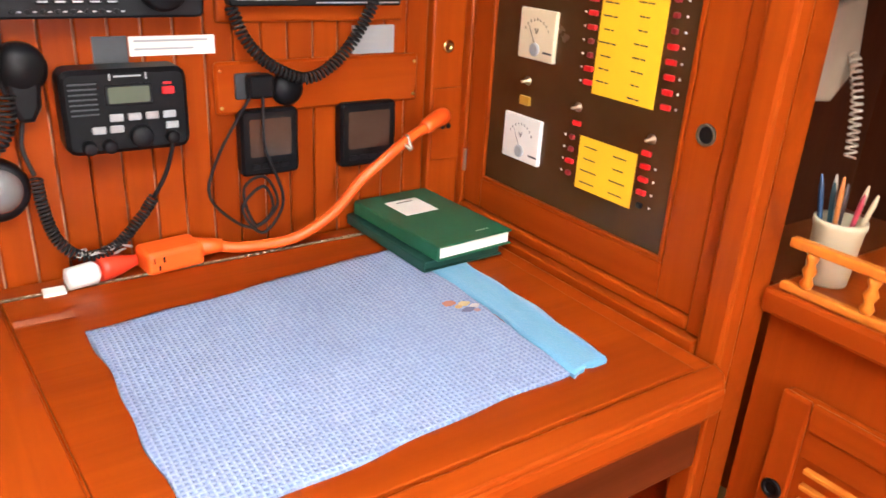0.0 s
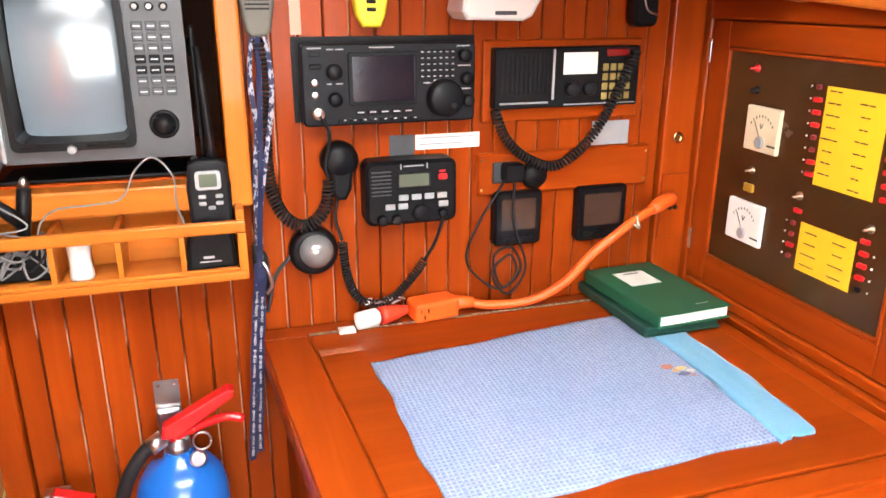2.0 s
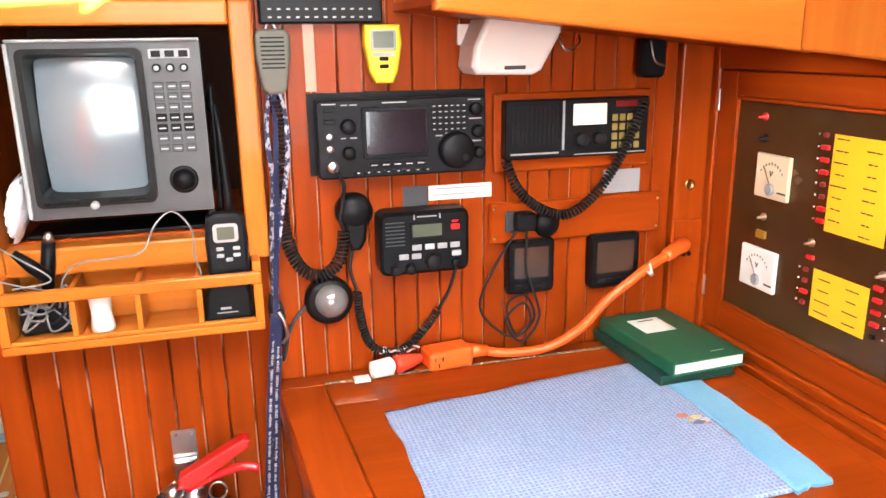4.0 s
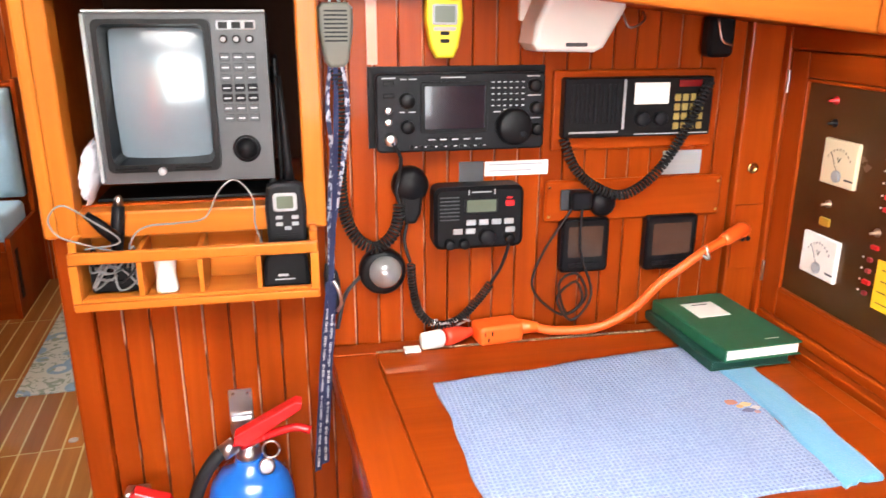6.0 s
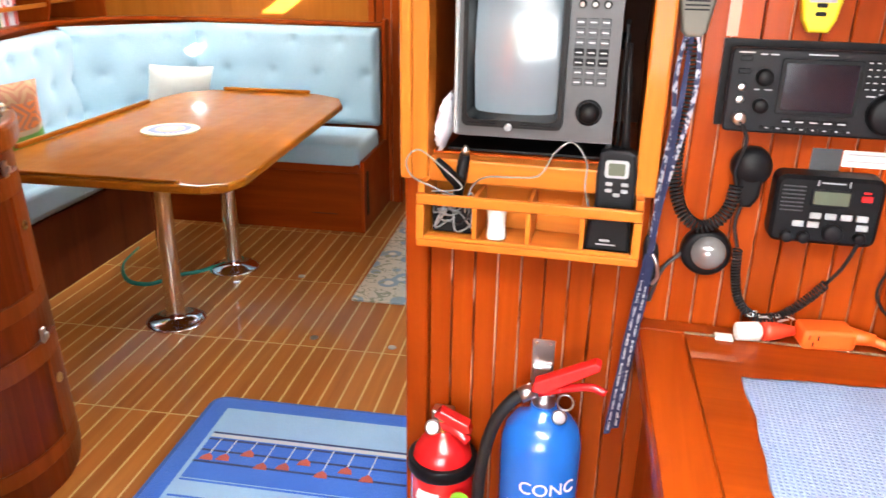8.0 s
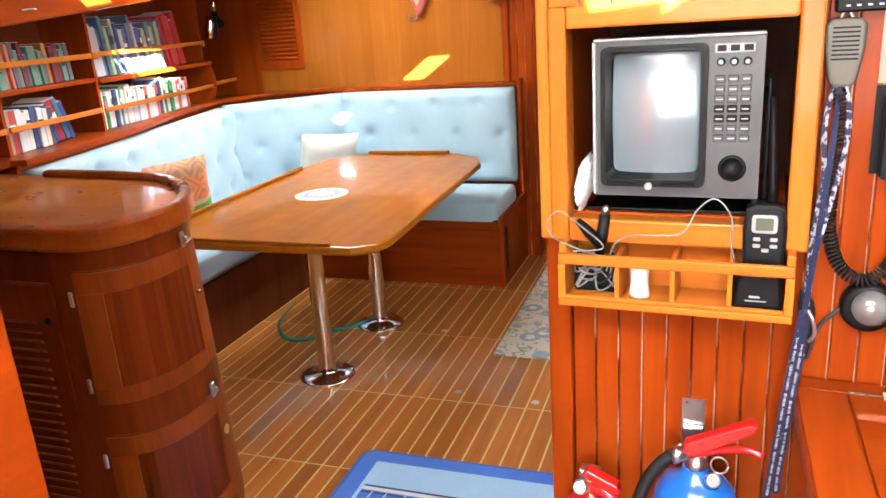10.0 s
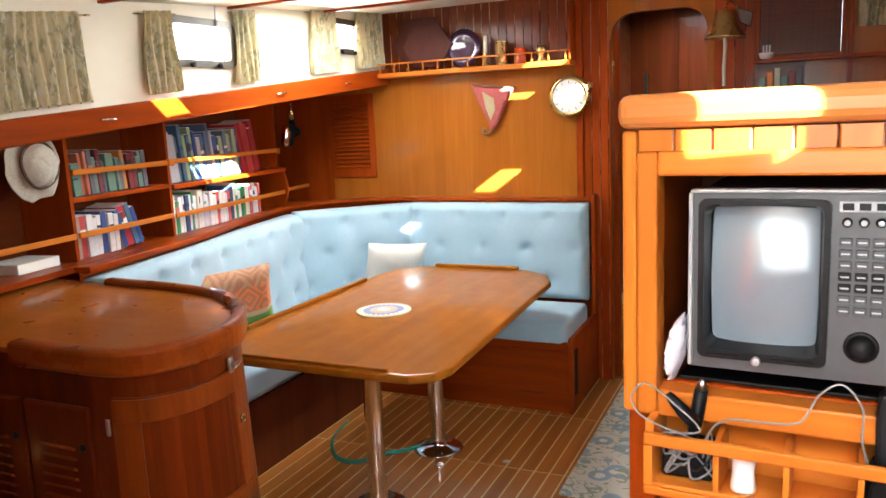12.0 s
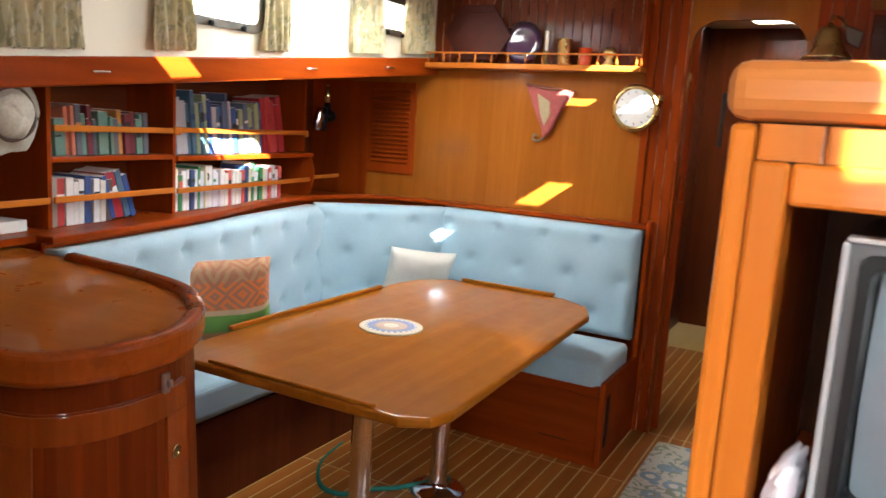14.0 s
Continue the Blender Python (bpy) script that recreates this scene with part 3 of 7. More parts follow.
def settee():
    t = thing("settee", S, "L-shaped settee in pale blue buttoned velour on a mahogany base", "settee")
    line = smooth2(BACK, 4)
    part("back_board", strip(B(), inset(line, -0.012), inset(line, 0.0), 0.40, 1.03), MAH, t)
    part("back_capping", strip(B(), inset(line, -0.03), inset(line, 0.035), 1.031, 1.055, 0.006), MAHY, t)
    end = [(-0.028, 0.06), (-0.028, 0.648), (-0.006, 0.648), (-0.006, 0.06)]
    part("end_panel", prism(B(), end, 0.0, 0.40, 0.004), MAH, t)
    part("end_board", box(B(), -0.028, -0.004, 0.565, 0.648, 0.40, 1.075, 0.006), MAH, t)
    part("base", box(B(), -1.70, -0.030, 0.065, 0.62, 0.0, 0.345, 0.004), MAHX, t)
    # darker than the front base: shade beneath the table put into its colour
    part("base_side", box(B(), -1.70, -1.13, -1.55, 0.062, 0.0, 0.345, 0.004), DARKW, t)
    part("base_rail", box(B(), -1.12, -0.029, 0.045, 0.064, 0.335, 0.385, 0.006), MAHX, t)
    part("vent_slot", box(B(), -0.0055, -0.002, 0.10, 0.145, 0.09, 0.33, 0.0), BLACK, t)
    part("vent_slot", box(B(), -0.30, -0.16, 0.0605, 0.064, 0.10, 0.10 + 0.002, 0.0), BLACK, t)

    def cushion(nm, bm, **k):
        return part(nm, bm, BLUEF, t, "pale blue velour cushion")
    b_ = box(B(), -1.10, -0.03, 0.045, 0.50, 0.346, 0.485, 0.03, 4)
    dimple(b_, [(-0.25, 0.25), (-0.6, 0.25), (-0.9, 0.25)], 0.09, 0.014, 2)
    cushion("seat_cushion", b_)
    cushion("seat_cushion", box(B(), -1.68, -1.12, -1.52, 0.50, 0.346, 0.485, 0.03, 4))
    return t


def dimple(bm, spots, radius, depth, axis, sign=-1):
    """Press soft buttons into a cushion."""
    bmesh.ops.subdivide_edges(bm, edges=[e for e in bm.edges if e.calc_length() > 0.09], cuts=7, use_grid_fill=True)
    for v in bm.verts:
        o = [i for i in range(3) if i != axis]
        for s in spots:
            d = math.hypot(v.co[o[0]] - s[0], v.co[o[1]] - s[1])
            if d < radius:
                v.co[axis] += sign * depth * (1 - d / radius) ** 2
    for f in bm.faces:
        f.smooth = True


def back_cushion(m, length, z0, z1, rows, cols, parent):
    """A buttoned backrest in its own frame: x along, -y towards the room; a grid front with deep buttons."""
    bm = B()
    nx, nz, th = max(8, int(length / 0.022)), int((z1 - z0) / 0.022), 0.12
    buttons = [((i + (0.5 if j % 2 else 0.0) + 0.25) * length / cols, z0 + (j + 0.6) * (z1 - z0) / rows) for j in range(rows) for i in range(cols)]
    grid = []
    for j in range(nz + 1):
        row = []
        for i in range(nx + 1):
            x, z = length * i / nx, z0 + (z1 - z0) * j / nz
            e = min(x, length - x, z - z0, z1 - z)
            y = -th + 0.035 * max(0.0, 1 - e / 0.04) ** 2
            for bx, bz in buttons:
                d = math.hypot(x - bx, z - bz)
                y += 0.026 * math.exp(-(d / 0.020) ** 2) + 0.014 * math.exp(-(d / 0.065) ** 2)
            row.append(bm.verts.new((x, y, z)))
        grid.append(row)
    for a, c in zip(grid, grid[1:]):
        for i in range(nx):
            bm.faces.new((a[i], a[i + 1], c[i + 1], c[i])).smooth = True
    rim = grid[0] + [r[-1] for r in grid[1:]] + grid[-1][-2::-1] + [r[0] for r in grid[-2:0:-1]]
    back = [bm.verts.new((v.co.x, 0, v.co.z)) for v in rim]
    for i in range(len(rim)):
        bm.faces.new((rim[i], back[i], back[(i + 1) % len(rim)], rim[(i + 1) % len(rim)])).smooth = True
    bm.faces.new(back)
    ob = part("back_cushion", bm, BLUEF, parent, "pale blue buttoned velour backrest")
    ob.matrix_basis = m
    for bx, bz in buttons:
        bb = B()
        y = -th + 0.040
        turned(bb, [(0.001, -0.004), (0.006, -0.002), (0.007, 0.002)], 8, pose(bx, y, bz, 90))
        k = part("button", bb, BLUEF, ob)
    return ob


st = settee()


def along(a, c):
    """Frame with x from a to c in the saloon's plan and -y on its right-hand side."""
    return pose(a[0], a[1], 0, 0, 0, math.degrees(math.atan2(c[1] - a[1], c[0] - a[0])))


back_cushion(along((-1.14, 0.62), (-0.03, 0.62)), 1.10, 0.487, 1.028, 3, 4, st)
back_cushion(along((-1.68, 0.10), (-1.15, 0.60)), 0.71, 0.487, 1.028, 3, 3, st)
back_cushion(along((-1.335, -1.66), (-1.70, 0.08)), 1.775, 0.487, 1.015, 3, 7, st)


# galley peninsula with its curved end
GAL = [(-2.5, -1.62), (-1.21, -1.646), (-0.90, -1.668), (-0.72, -1.70), (-0.62, -1.735), (-0.544, -1.785), (-0.47, -1.845), (-0.408, -1.92), (-0.36, -2.0), (-0.338, -2.08), (-0.34, -2.17), (-0.36, -2.235), (-0.40, -2.29), (-0.46, -2.32), (-0.54, -2.33), (-0.80, -2.33), (-2.5, -2.33)]
GAL = GAL[:2] + [(p.x, p.y) for p in curve_points([(x, y, 0) for x, y in GAL[2:15]], 3)] + GAL[15:]


def shrink(line, d):
    n, out = len(line), []
    for i, p in enumerate(line):
        a, c = Vector(line[(i - 1) % n]), Vector(line[(i + 1) % n])
        t = (c - a).normalized()
        out.append((p[0] + t.y * d, p[1] - t.x * d))
    return out


def galley():
    g = thing("galley_counter", S, "curved mahogany galley peninsula with raised fiddle rim", "counter")
    mid = Vector((-0.70, -2.0))

    def flared(bm):
        """The curved end widens a little towards the sole."""
        for v in bm.verts:
            d = Vector((v.co.x, v.co.y)) - mid
            if v.co.x > -0.9:
                k = 0.035 * max(0, 1 - v.co.z / 0.95) * min(1, (v.co.x + 0.9) / 0.3)
                d.normalize()
                v.co.x += d.x * k
                v.co.y += d.y * k
        return bm

    part("worktop", prism(B(), GAL[::-1], 0.985, 1.0, 0.003), TOPW, g)
    b_ = B()
    rim = shrink(GAL, -0.01)[1:-1]
    prism(b_, list(rim) + shrink(GAL, 0.03)[1:-1][::-1], 0.953, 1.022, 0.014, 3)
    part("rim", b_, RIMW, g, "rounded varnished mahogany rim")
    body = B()
    for z0, z1 in ((0, 0.3), (0.3, 0.6), (0.6, 0.984)):
        prism(body, shrink(GAL, 0.016)[::-1], z0, z1)
    bmesh.ops.remove_doubles(body, verts=body.verts, dist=1e-5)
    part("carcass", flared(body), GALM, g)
    inner = shrink(GAL, 0.016)
    seg = inner[19:37]
    outs = shrink(GAL, 0.011)[19:37]
    for z0, z1 in ((0.09, 0.44), (0.53, 0.90)):
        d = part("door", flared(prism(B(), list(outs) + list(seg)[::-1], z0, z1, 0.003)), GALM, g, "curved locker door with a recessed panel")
        out2 = shrink(GAL, 0.004)[19:37]
        part("door_rail", flared(prism(B(), list(out2) + list(outs)[::-1], z1 - 0.06, z1 - 0.004, 0.002)), DOORW, d)
        part("door_rail", flared(prism(B(), list(out2) + list(outs)[::-1], z0 + 0.004, z0 + 0.05, 0.002)), DOORW, d)
        part("door_stile", flared(prism(B(), list(out2[:4]) + list(outs[:4])[::-1], z0 + 0.05, z1 - 0.06, 0.002)), DOORW, d)
        part("door_stile", flared(prism(B(), list(out2[-4:]) + list(outs[-4:])[::-1], z0 + 0.05, z1 - 0.06, 0.002)), DOORW, d)
        kb = B()
        p = out2[2]
        a = math.degrees(math.atan2(out2[4][1] - out2[1][1], out2[4][0] - out2[1][0]))
        turned(kb, [(0.014, 0), (0.014, 0.004), (0.009, 0.004), (0.009, 0.001)], 20, pose(p[0], p[1], (z0 + z1) / 2 + 0.04, 0, 0, a) @ pose(0, 0, 0, -90))
        part("finger_pull", flared(kb), BRASS, d, "brass ring finger pull")
        for hz in (z0 + 0.06, z1 - 0.07):
            hb = box(B(), -0.006, 0.006, -0.001, 0.006, -0.02, 0.02, 0.002)
            e = out2[-1]
            bmesh.ops.transform(hb, matrix=pose(e[0] - 0.008, e[1] - 0.004, hz, 0, 0, 170), verts=hb.verts)
            part("hinge", flared(hb), STEEL, d)
        for k in range(4, len(outs) - 5):
            bb = prism(B(), list(shrink(GAL, 0.0085)[19 + k:21 + k]) + list(outs[k:k + 2])[::-1], z0 + 0.051, z1 - 0.061, 0.0015, 1)
            part("panel_board", flared(bb), GALM, d)
        cb = box(B(), -0.011, 0.011, -0.002, 0.007, -0.021, 0.021, 0.003)
        box(cb, -0.006, 0.006, -0.011, -0.003, -0.008, 0.008, 0.002)
        bmesh.ops.transform(cb, matrix=pose(out2[3][0], out2[3][1], z1 + 0.012, 0, 0, a - 180), verts=cb.verts)
        part("catch", flared(cb), STEEL, d, "worn steel catch")
    fv = -2.3145
    for ua, ub in ((-0.785, -0.560), (-1.030, -0.800)):
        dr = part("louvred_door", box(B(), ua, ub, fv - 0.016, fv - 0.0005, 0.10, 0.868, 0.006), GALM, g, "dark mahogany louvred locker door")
        for i in range(21):
            q = box(B(), ua + 0.055, ub - 0.055, -0.008, 0.008, -0.003, 0.003, 0.001)
            bmesh.ops.transform(q, matrix=pose(0, fv - 0.0205, 0.22 + i * 0.027, -35), verts=q.verts)
            part("louvre", q, DOORW, dr)
        part("finger_pull", turned(B(), [(0.011, 0), (0.011, 0.003), (0.007, 0.003)], 16, pose(ub - 0.028, fv - 0.016, 0.765, 90)), BLACK, dr)
    return g


galley()


# ---- nav station: instruments on the bulkhead (x across, -y towards the room) ----
def knob(parent, x, y, z, r, d, material, name="knob", n=20, label=""):
    b_ = B()
    turned(b_, [(r * 0.98, 0), (r, d * 0.3), (r * 0.92, d * 0.9), (r * 0.8, d), (0.001, d)], n, pose(x, y, z, 90))
    return part(name, b_, material, parent, label)


def key(parent, x0, x1, z0, z1, y, d, material, name="button", bev=0.0012):
    return part(name, box(B(), x0, x1, y - d, y, z0, z1, bev, 1), material, parent)


def plate(parent, x0, x1, z0, z1, y, d, material, name, r=0.004, bev=0.001, label=""):
    b_ = B()
    upright(b_, rounded(x0, x1, z0, z1, r, 3), y - d, y, bev, 1)
    return part(name, b_, material, parent, label)


LCD = plain("dark_display", (0.012, 0.010, 0.016), 0.12, vary=0.1, coat=0.6)
# the reddish-brown reflection in the instrument screens is put into this colour
INSTR = plain("brown_reflection_glass", (0.060, 0.036, 0.026), 0.12, vary=0.25, scale=20, coat=0.4)
LCDG = plain("grey_green_display", (0.10, 0.12, 0.085), 0.2, vary=0.06)
REDP = plain("red_plastic", (0.55, 0.01, 0.012), 0.35, vary=0.1)
MICG = plain("grey_green_microphone", (0.10, 0.095, 0.075), 0.55, vary=0.1)
YELP = plain("yellow_rubber", (0.72, 0.56, 0.02), 0.5, vary=0.06)
CLEAR = plain("clear_tape", (0.50, 0.20, 0.11), 0.3, vary=0.2, scale=25)


def hf_radio():
    r = thing("hf_radio", pose(0, 0, 0), "black marine HF transceiver set into the bulkhead", "radio")
    part("recess", box(B(), 0.138, 0.442, WALL_Y - 0.0055, WALL_Y + 0.001, 1.180, 1.314, 0.0), BLACK, r)
    part("case", box(B(), 0.150, 0.425, 1.125, WALL_Y - 0.006, 1.183, 1.303, 0.004), BLACK2, r)
    plate(r, 0.146, 0.428, 1.180, 1.306, 1.1265, 0.014, BLACK2, "faceplate", 0.008, 0.003)
    y = 1.1125
    f = plate(r, 0.218, 0.330, 1.211, 1.293, y, 0.004, BLACK, "screen_bezel", 0.004)
    plate(f, 0.224, 0.324, 1.217, 1.287, y - 0.004, 0.001, LCD, "screen", 0.002)
    d = knob(r, 0.374, y, 1.219, 0.031, 0.022, BLACK, "tuning_dial", 32, "large rubber-rimmed tuning dial")
    knob(d, 0.386, y - 0.022, 1.208, 0.006, 0.001, BLACK2, "finger_dimple", 12)
    for i in range(6):
        for j in range(5):
            x, z = 0.334 + i * 0.0102, 1.2505 + j * 0.0095
            k = key(r, x, x + 0.0078, z, z + 0.0056, y, 0.002, BLACK)
            key(k, x + 0.0015, x + 0.0062, z + 0.0019, z + 0.0036, y - 0.002, 0.0003, LEGEND, "key_legend", 0)
    for i in range(5):
        k = key(r, 0.228 + i * 0.0195, 0.244 + i * 0.0195, 1.197, 1.2035, y, 0.003, BLACK)
        key(k, 0.2305 + i * 0.0195, 0.2415 + i * 0.0195, 1.1992, 1.2012, y - 0.003, 0.0003, LEGEND, "key_legend", 0)
    for x0, x1, z in ((0.156, 0.178, 1.2985), (0.186, 0.196, 1.2965), (0.200, 0.212, 1.2965), (0.252, 0.292, 1.2985), (0.184, 0.192, 1.2445), (0.199, 0.210, 1.2445), (0.398, 0.420, 1.268), (0.398, 0.420, 1.231), (0.396, 0.418, 1.299), (0.340, 0.352, 1.242), (0.357, 0.372, 1.2455)):
        key(r, x0, x1, z, z + 0.0018, y, 0.0005, LEGEND, "legend", 0)
    for x, z, rad in ((0.196, 1.264, 0.0125), (0.196, 1.222, 0.011), (0.408, 1.285, 0.011), (0.412, 1.248, 0.011), (0.414, 1.213, 0.010)):
        knob(r, x, y, z, rad, 0.016, BLACK)
    for z in (1.291, 1.272):
        key(r, 0.158, 0.176, z - 0.004, z + 0.004, y, 0.002, BLACK)
    for z in (1.248, 1.229):
        knob(r, 0.166, y, z, 0.006, 0.003, STEEL, "jack", 16)
    knob(r, 0.168, y, 1.202, 0.0105, 0.016, STEEL, "microphone_plug", 18, "bright steel microphone plug")
    for i in range(8):
        k = knob(r, 0.203 + i * 0.0165, y, 1.1885, 0.0032, 0.003, BLACK, "small_knob", 10)
        key(r, 0.2085 + i * 0.0165, 0.2125 + i * 0.0165, 1.1875, 1.1892, y, 0.0005, LEGEND, "legend", 0)
    return r


def vhf_radio():
    r = thing("vhf_radio", None, "rugged black VHF marine radio with grey keys", "radio")
    plate(r, 0.241, 0.399, 1.007, 1.117, 1.164, 0.05, BLACK, "case", 0.014, 0.006)
    y = 1.114
    for i in range(7):
        key(r, 0.251, 0.284, 1.060 + i * 0.0065, 1.0618 + i * 0.0065, y, 0.0014, GREY, "speaker_slot", 0)
    b_ = plate(r, 0.293, 0.352, 1.071, 1.098, y, 0.003, BLACK2, "display_bezel", 0.003)
    plate(b_, 0.297, 0.348, 1.074, 1.095, y - 0.003, 0.0008, LCDG, "display", 0.002, 0)
    plate(r, 0.365, 0.381, 1.082, 1.092, y, 0.003, REDP, "distress_key", 0.002)
    key(r, 0.367, 0.378, 1.095, 1.098, y, 0.001, REDP, "distress_lamp", 0)
    for i in range(4):
        key(r, 0.296 + i * 0.0225, 0.313 + i * 0.0225, 1.050, 1.060, y, 0.003, GREYL)
    for x in (0.273, 0.295, 0.366):
        key(r, x, x + 0.017, 1.035, 1.045, y, 0.003, GREYL)
    for x, z, rad in ((0.333, 1.029, 0.015), (0.267, 1.019, 0.009), (0.292, 1.019, 0.009)):
        knob(r, x, y, z, rad, 0.014, BLACK2)
    for i in range(2):
        key(r, 0.300 + i * 0.045, 0.302 + i * 0.045, 1.103, 1.112, y, 0.0006, GREYL, "bracket_mark", 0)
    key(r, 0.306, 0.340, 1.107, 1.109, y, 0.0006, GREYL, "legend", 0)
    knob(r, 0.373, y, 1.024, 0.009, 0.012, BLACK, "microphone_plug")
    return r


plain_dim_red = plain("dim_red_display", (0.16, 0.004, 0.006), 0.2)


def panel_radio():
    r = thing("cassette_radio", None, "older black radio with speaker grille in a timber surround", "radio")
    part("surround", box(B(), 0.457, 0.762, WALL_Y - 0.010, WALL_Y + 0.001, 1.166, 1.305, 0.004), MAHX, r)
    plate(r, 0.470, 0.745, 1.191, 1.293, WALL_Y - 0.0105, 0.022, BLACK, "case", 0.004, 0.002)
    y = WALL_Y - 0.0325
    for i in range(11):
        key(r, 0.482 + i * 0.0083, 0.486 + i * 0.0083, 1.217, 1.282, y, 0.0016, BLACK2, "grille_slat", 0)
    key(r, 0.576, 0.580, 1.205, 1.290, y, 0.002, GREYL, "chrome_strip", 0)
    key(r, 0.596, 0.661, 1.247, 1.284, y, 0.0018, PAPER, "white_display", 0.0008)
    key(r, 0.678, 0.722, 1.276, 1.288, y, 0.0018, plain_dim_red, "red_display", 0.0008)
    for i in range(4):
        for j in range(4):
            key(r, 0.672 + i * 0.0148, 0.683 + i * 0.0148, 1.202 + j * 0.0165, 1.2145 + j * 0.0165, y, 0.002, OLIVE)
    for x in (0.612, 0.646):
        knob(r, x, y, 1.222, 0.0125, 0.012, BLACK2)
    key(r, 0.480, 0.57, 1.199, 1.202, y, 0.0008, GREYL, "legend", 0)
    key(r, 0.60, 0.74, 1.1945, 1.1965, y, 0.0008, GREYL, "chrome_line", 0)
    return r


def gauge(x0, x1, z0, z1, label):
    g = thing("instrument_display", None, label, "instrument", "pair of instrument displays")
    y = WALL_Y - 0.0005
    plate(g, x0, x1, z0, z1, y, 0.024, BLACK, "housing", 0.008, 0.004)
    plate(g, x0 + 0.013, x1 - 0.013, z0 + 0.030, z1 - 0.014, y - 0.0242, 0.001, INSTR, "screen", 0.003, 0)
    w = (x1 - x0 - 0.03) / 4
    for i in range(4):
        key(g, x0 + 0.015 + i * w, x0 + 0.012 + (i + 1) * w, z0 + 0.010, z0 + 0.019, y - 0.0242, 0.0015, BLACK2)
    return g


def handset(x, z, material, body_w, body_h, y, label, slots=8):
    """A fist microphone hung on the bulkhead."""
    m = thing("microphone", None, label, "microphone")
    b_ = B()
    prof = [(-0.5, 0.25), (-0.5, 0.42), (-0.36, 0.5), (0.36, 0.5), (0.5, 0.42), (0.5, 0.1), (0.34, -0.42), (0.2, -0.5), (-0.2, -0.5), (-0.34, -0.42), (-0.5, 0.1)]
    upright(b_, [(x + p * body_w, z + q * body_h) for p, q in prof], y - 0.028, y, 0.006, 3)
    part("body", b_, material, m)
    for i in range(slots):
        key(m, x - body_w * 0.33, x + body_w * 0.33, z + body_h * (0.36 - 0.065 * i), z + body_h * (0.385 - 0.065 * i), y - 0.028, 0.0012, BLACK2 if material is not BLACK else GREY, "grille_slot", 0)
    b2 = B()
    tube(b2, curve_points([(x - 0.008, y - 0.01, z + body_h * 0.5), (x, y - 0.008, z + body_h * 0.5 + 0.015), (x + 0.008, y - 0.01, z + body_h * 0.5)], 6), 0.0022, 6)
    part("hanger", b2, STEEL, m)
    return m


hf_radio()
vhf_radio()
panel_radio()
gauge(0.480, 0.572, 0.941, 1.043, "square black instrument display with a dark screen behind a hanging cable")
gauge(0.645, 0.747, 0.936, 1.041, "square black instrument display with a dark screen")
handset(0.088, 1.365, MICG, 0.054, 0.098, 1.150, "grey-green fist microphone hung on its hook")
mic2 = thing("microphone", None, "black round-headed VHF fist microphone on the bulkhead", "microphone")
b_ = B()
turned(b_, [(0.026, 0), (0.032, 0.008), (0.031, 0.022), (0.022, 0.032), (0.001, 0.034)], 28, pose(0.205, 1.163, 1.118, 90))
part("head", b_, BLACK, mic2)
part("handle", upright(B(), [(0.186, 1.11), (0.226, 1.11), (0.222, 1.07), (0.212, 1.052), (0.196, 1.052), (0.188, 1.07)], 1.132, 1.158, 0.006, 2), BLACK, mic2)

# timber block with its socket, and the small wall plates
blk = thing("outlet_board", None, "varnished mahogany board with a power socket", "outlet board")
plate(blk, 0.450, 0.795, 1.035, 1.112, WALL_Y - 0.0003, 0.011, MAHX, "board", 0.006, 0.004)
for x in (0.458, 0.787):
    knob(blk, x, WALL_Y - 0.0112, 1.100, 0.0028, 0.001, BRASS, "screw", 10)
    knob(blk, x, WALL_Y - 0.0112, 1.046, 0.0028, 0.001, BRASS, "screw", 10)
plate(blk, 0.478, 0.520, 1.058, 1.096, WALL_Y - 0.0115, 0.004, GREY, "socket_plate", 0.003)
plate(blk, 0.492, 0.530, 1.062, 1.096, WALL_Y - 0.0157, 0.022, BLACK, "plug", 0.006, 0.003)
b_ = B()
turned(b_, [(0.024, 0), (0.025, 0.01), (0.018, 0.018), (0.001, 0.02)], 22, pose(0.556, WALL_Y - 0.0115, 1.070, 90))
part("round_socket", b_, BLACK, blk)


def wall_label(x0, x1, z0, z1, material, label, bars=0):
    l = thing("wall_label", None, label, "label")
    plate(l, x0, x1, z0, z1, WALL_Y - 0.0002, 0.0016, material, "card", 0.001, 0)
    for i in range(bars):
        z = z1 - (i + 0.7) * (z1 - z0) / (bars + 0.4)
        key(l, x0 + 0.006, x1 - 0.01 - 0.02 * (i % 2), z, z + 0.003, WALL_Y - 0.0019, 0.0003, GREYL, "line_of_writing", 0)


wall_label(0.340, 0.456, 1.124, 1.150, PAPER, "white paper label stuck on the bulkhead", 2)
wall_label(0.294, 0.338, 1.110, 1.151, GREY, "dark grey metal plate on the bulkhead")
wall_label(0.676, 0.752, 1.114, 1.158, GREYL, "worn pale metal plate on the bulkhead", 4)
tape = solid("paint_patch", box(B(), 0.139, 0.156, WALL_Y - 0.0016, WALL_Y - 0.0002, 1.317, 1.425), CLEAR, None, "worn pale tape remnant on the bulkhead", "tape")

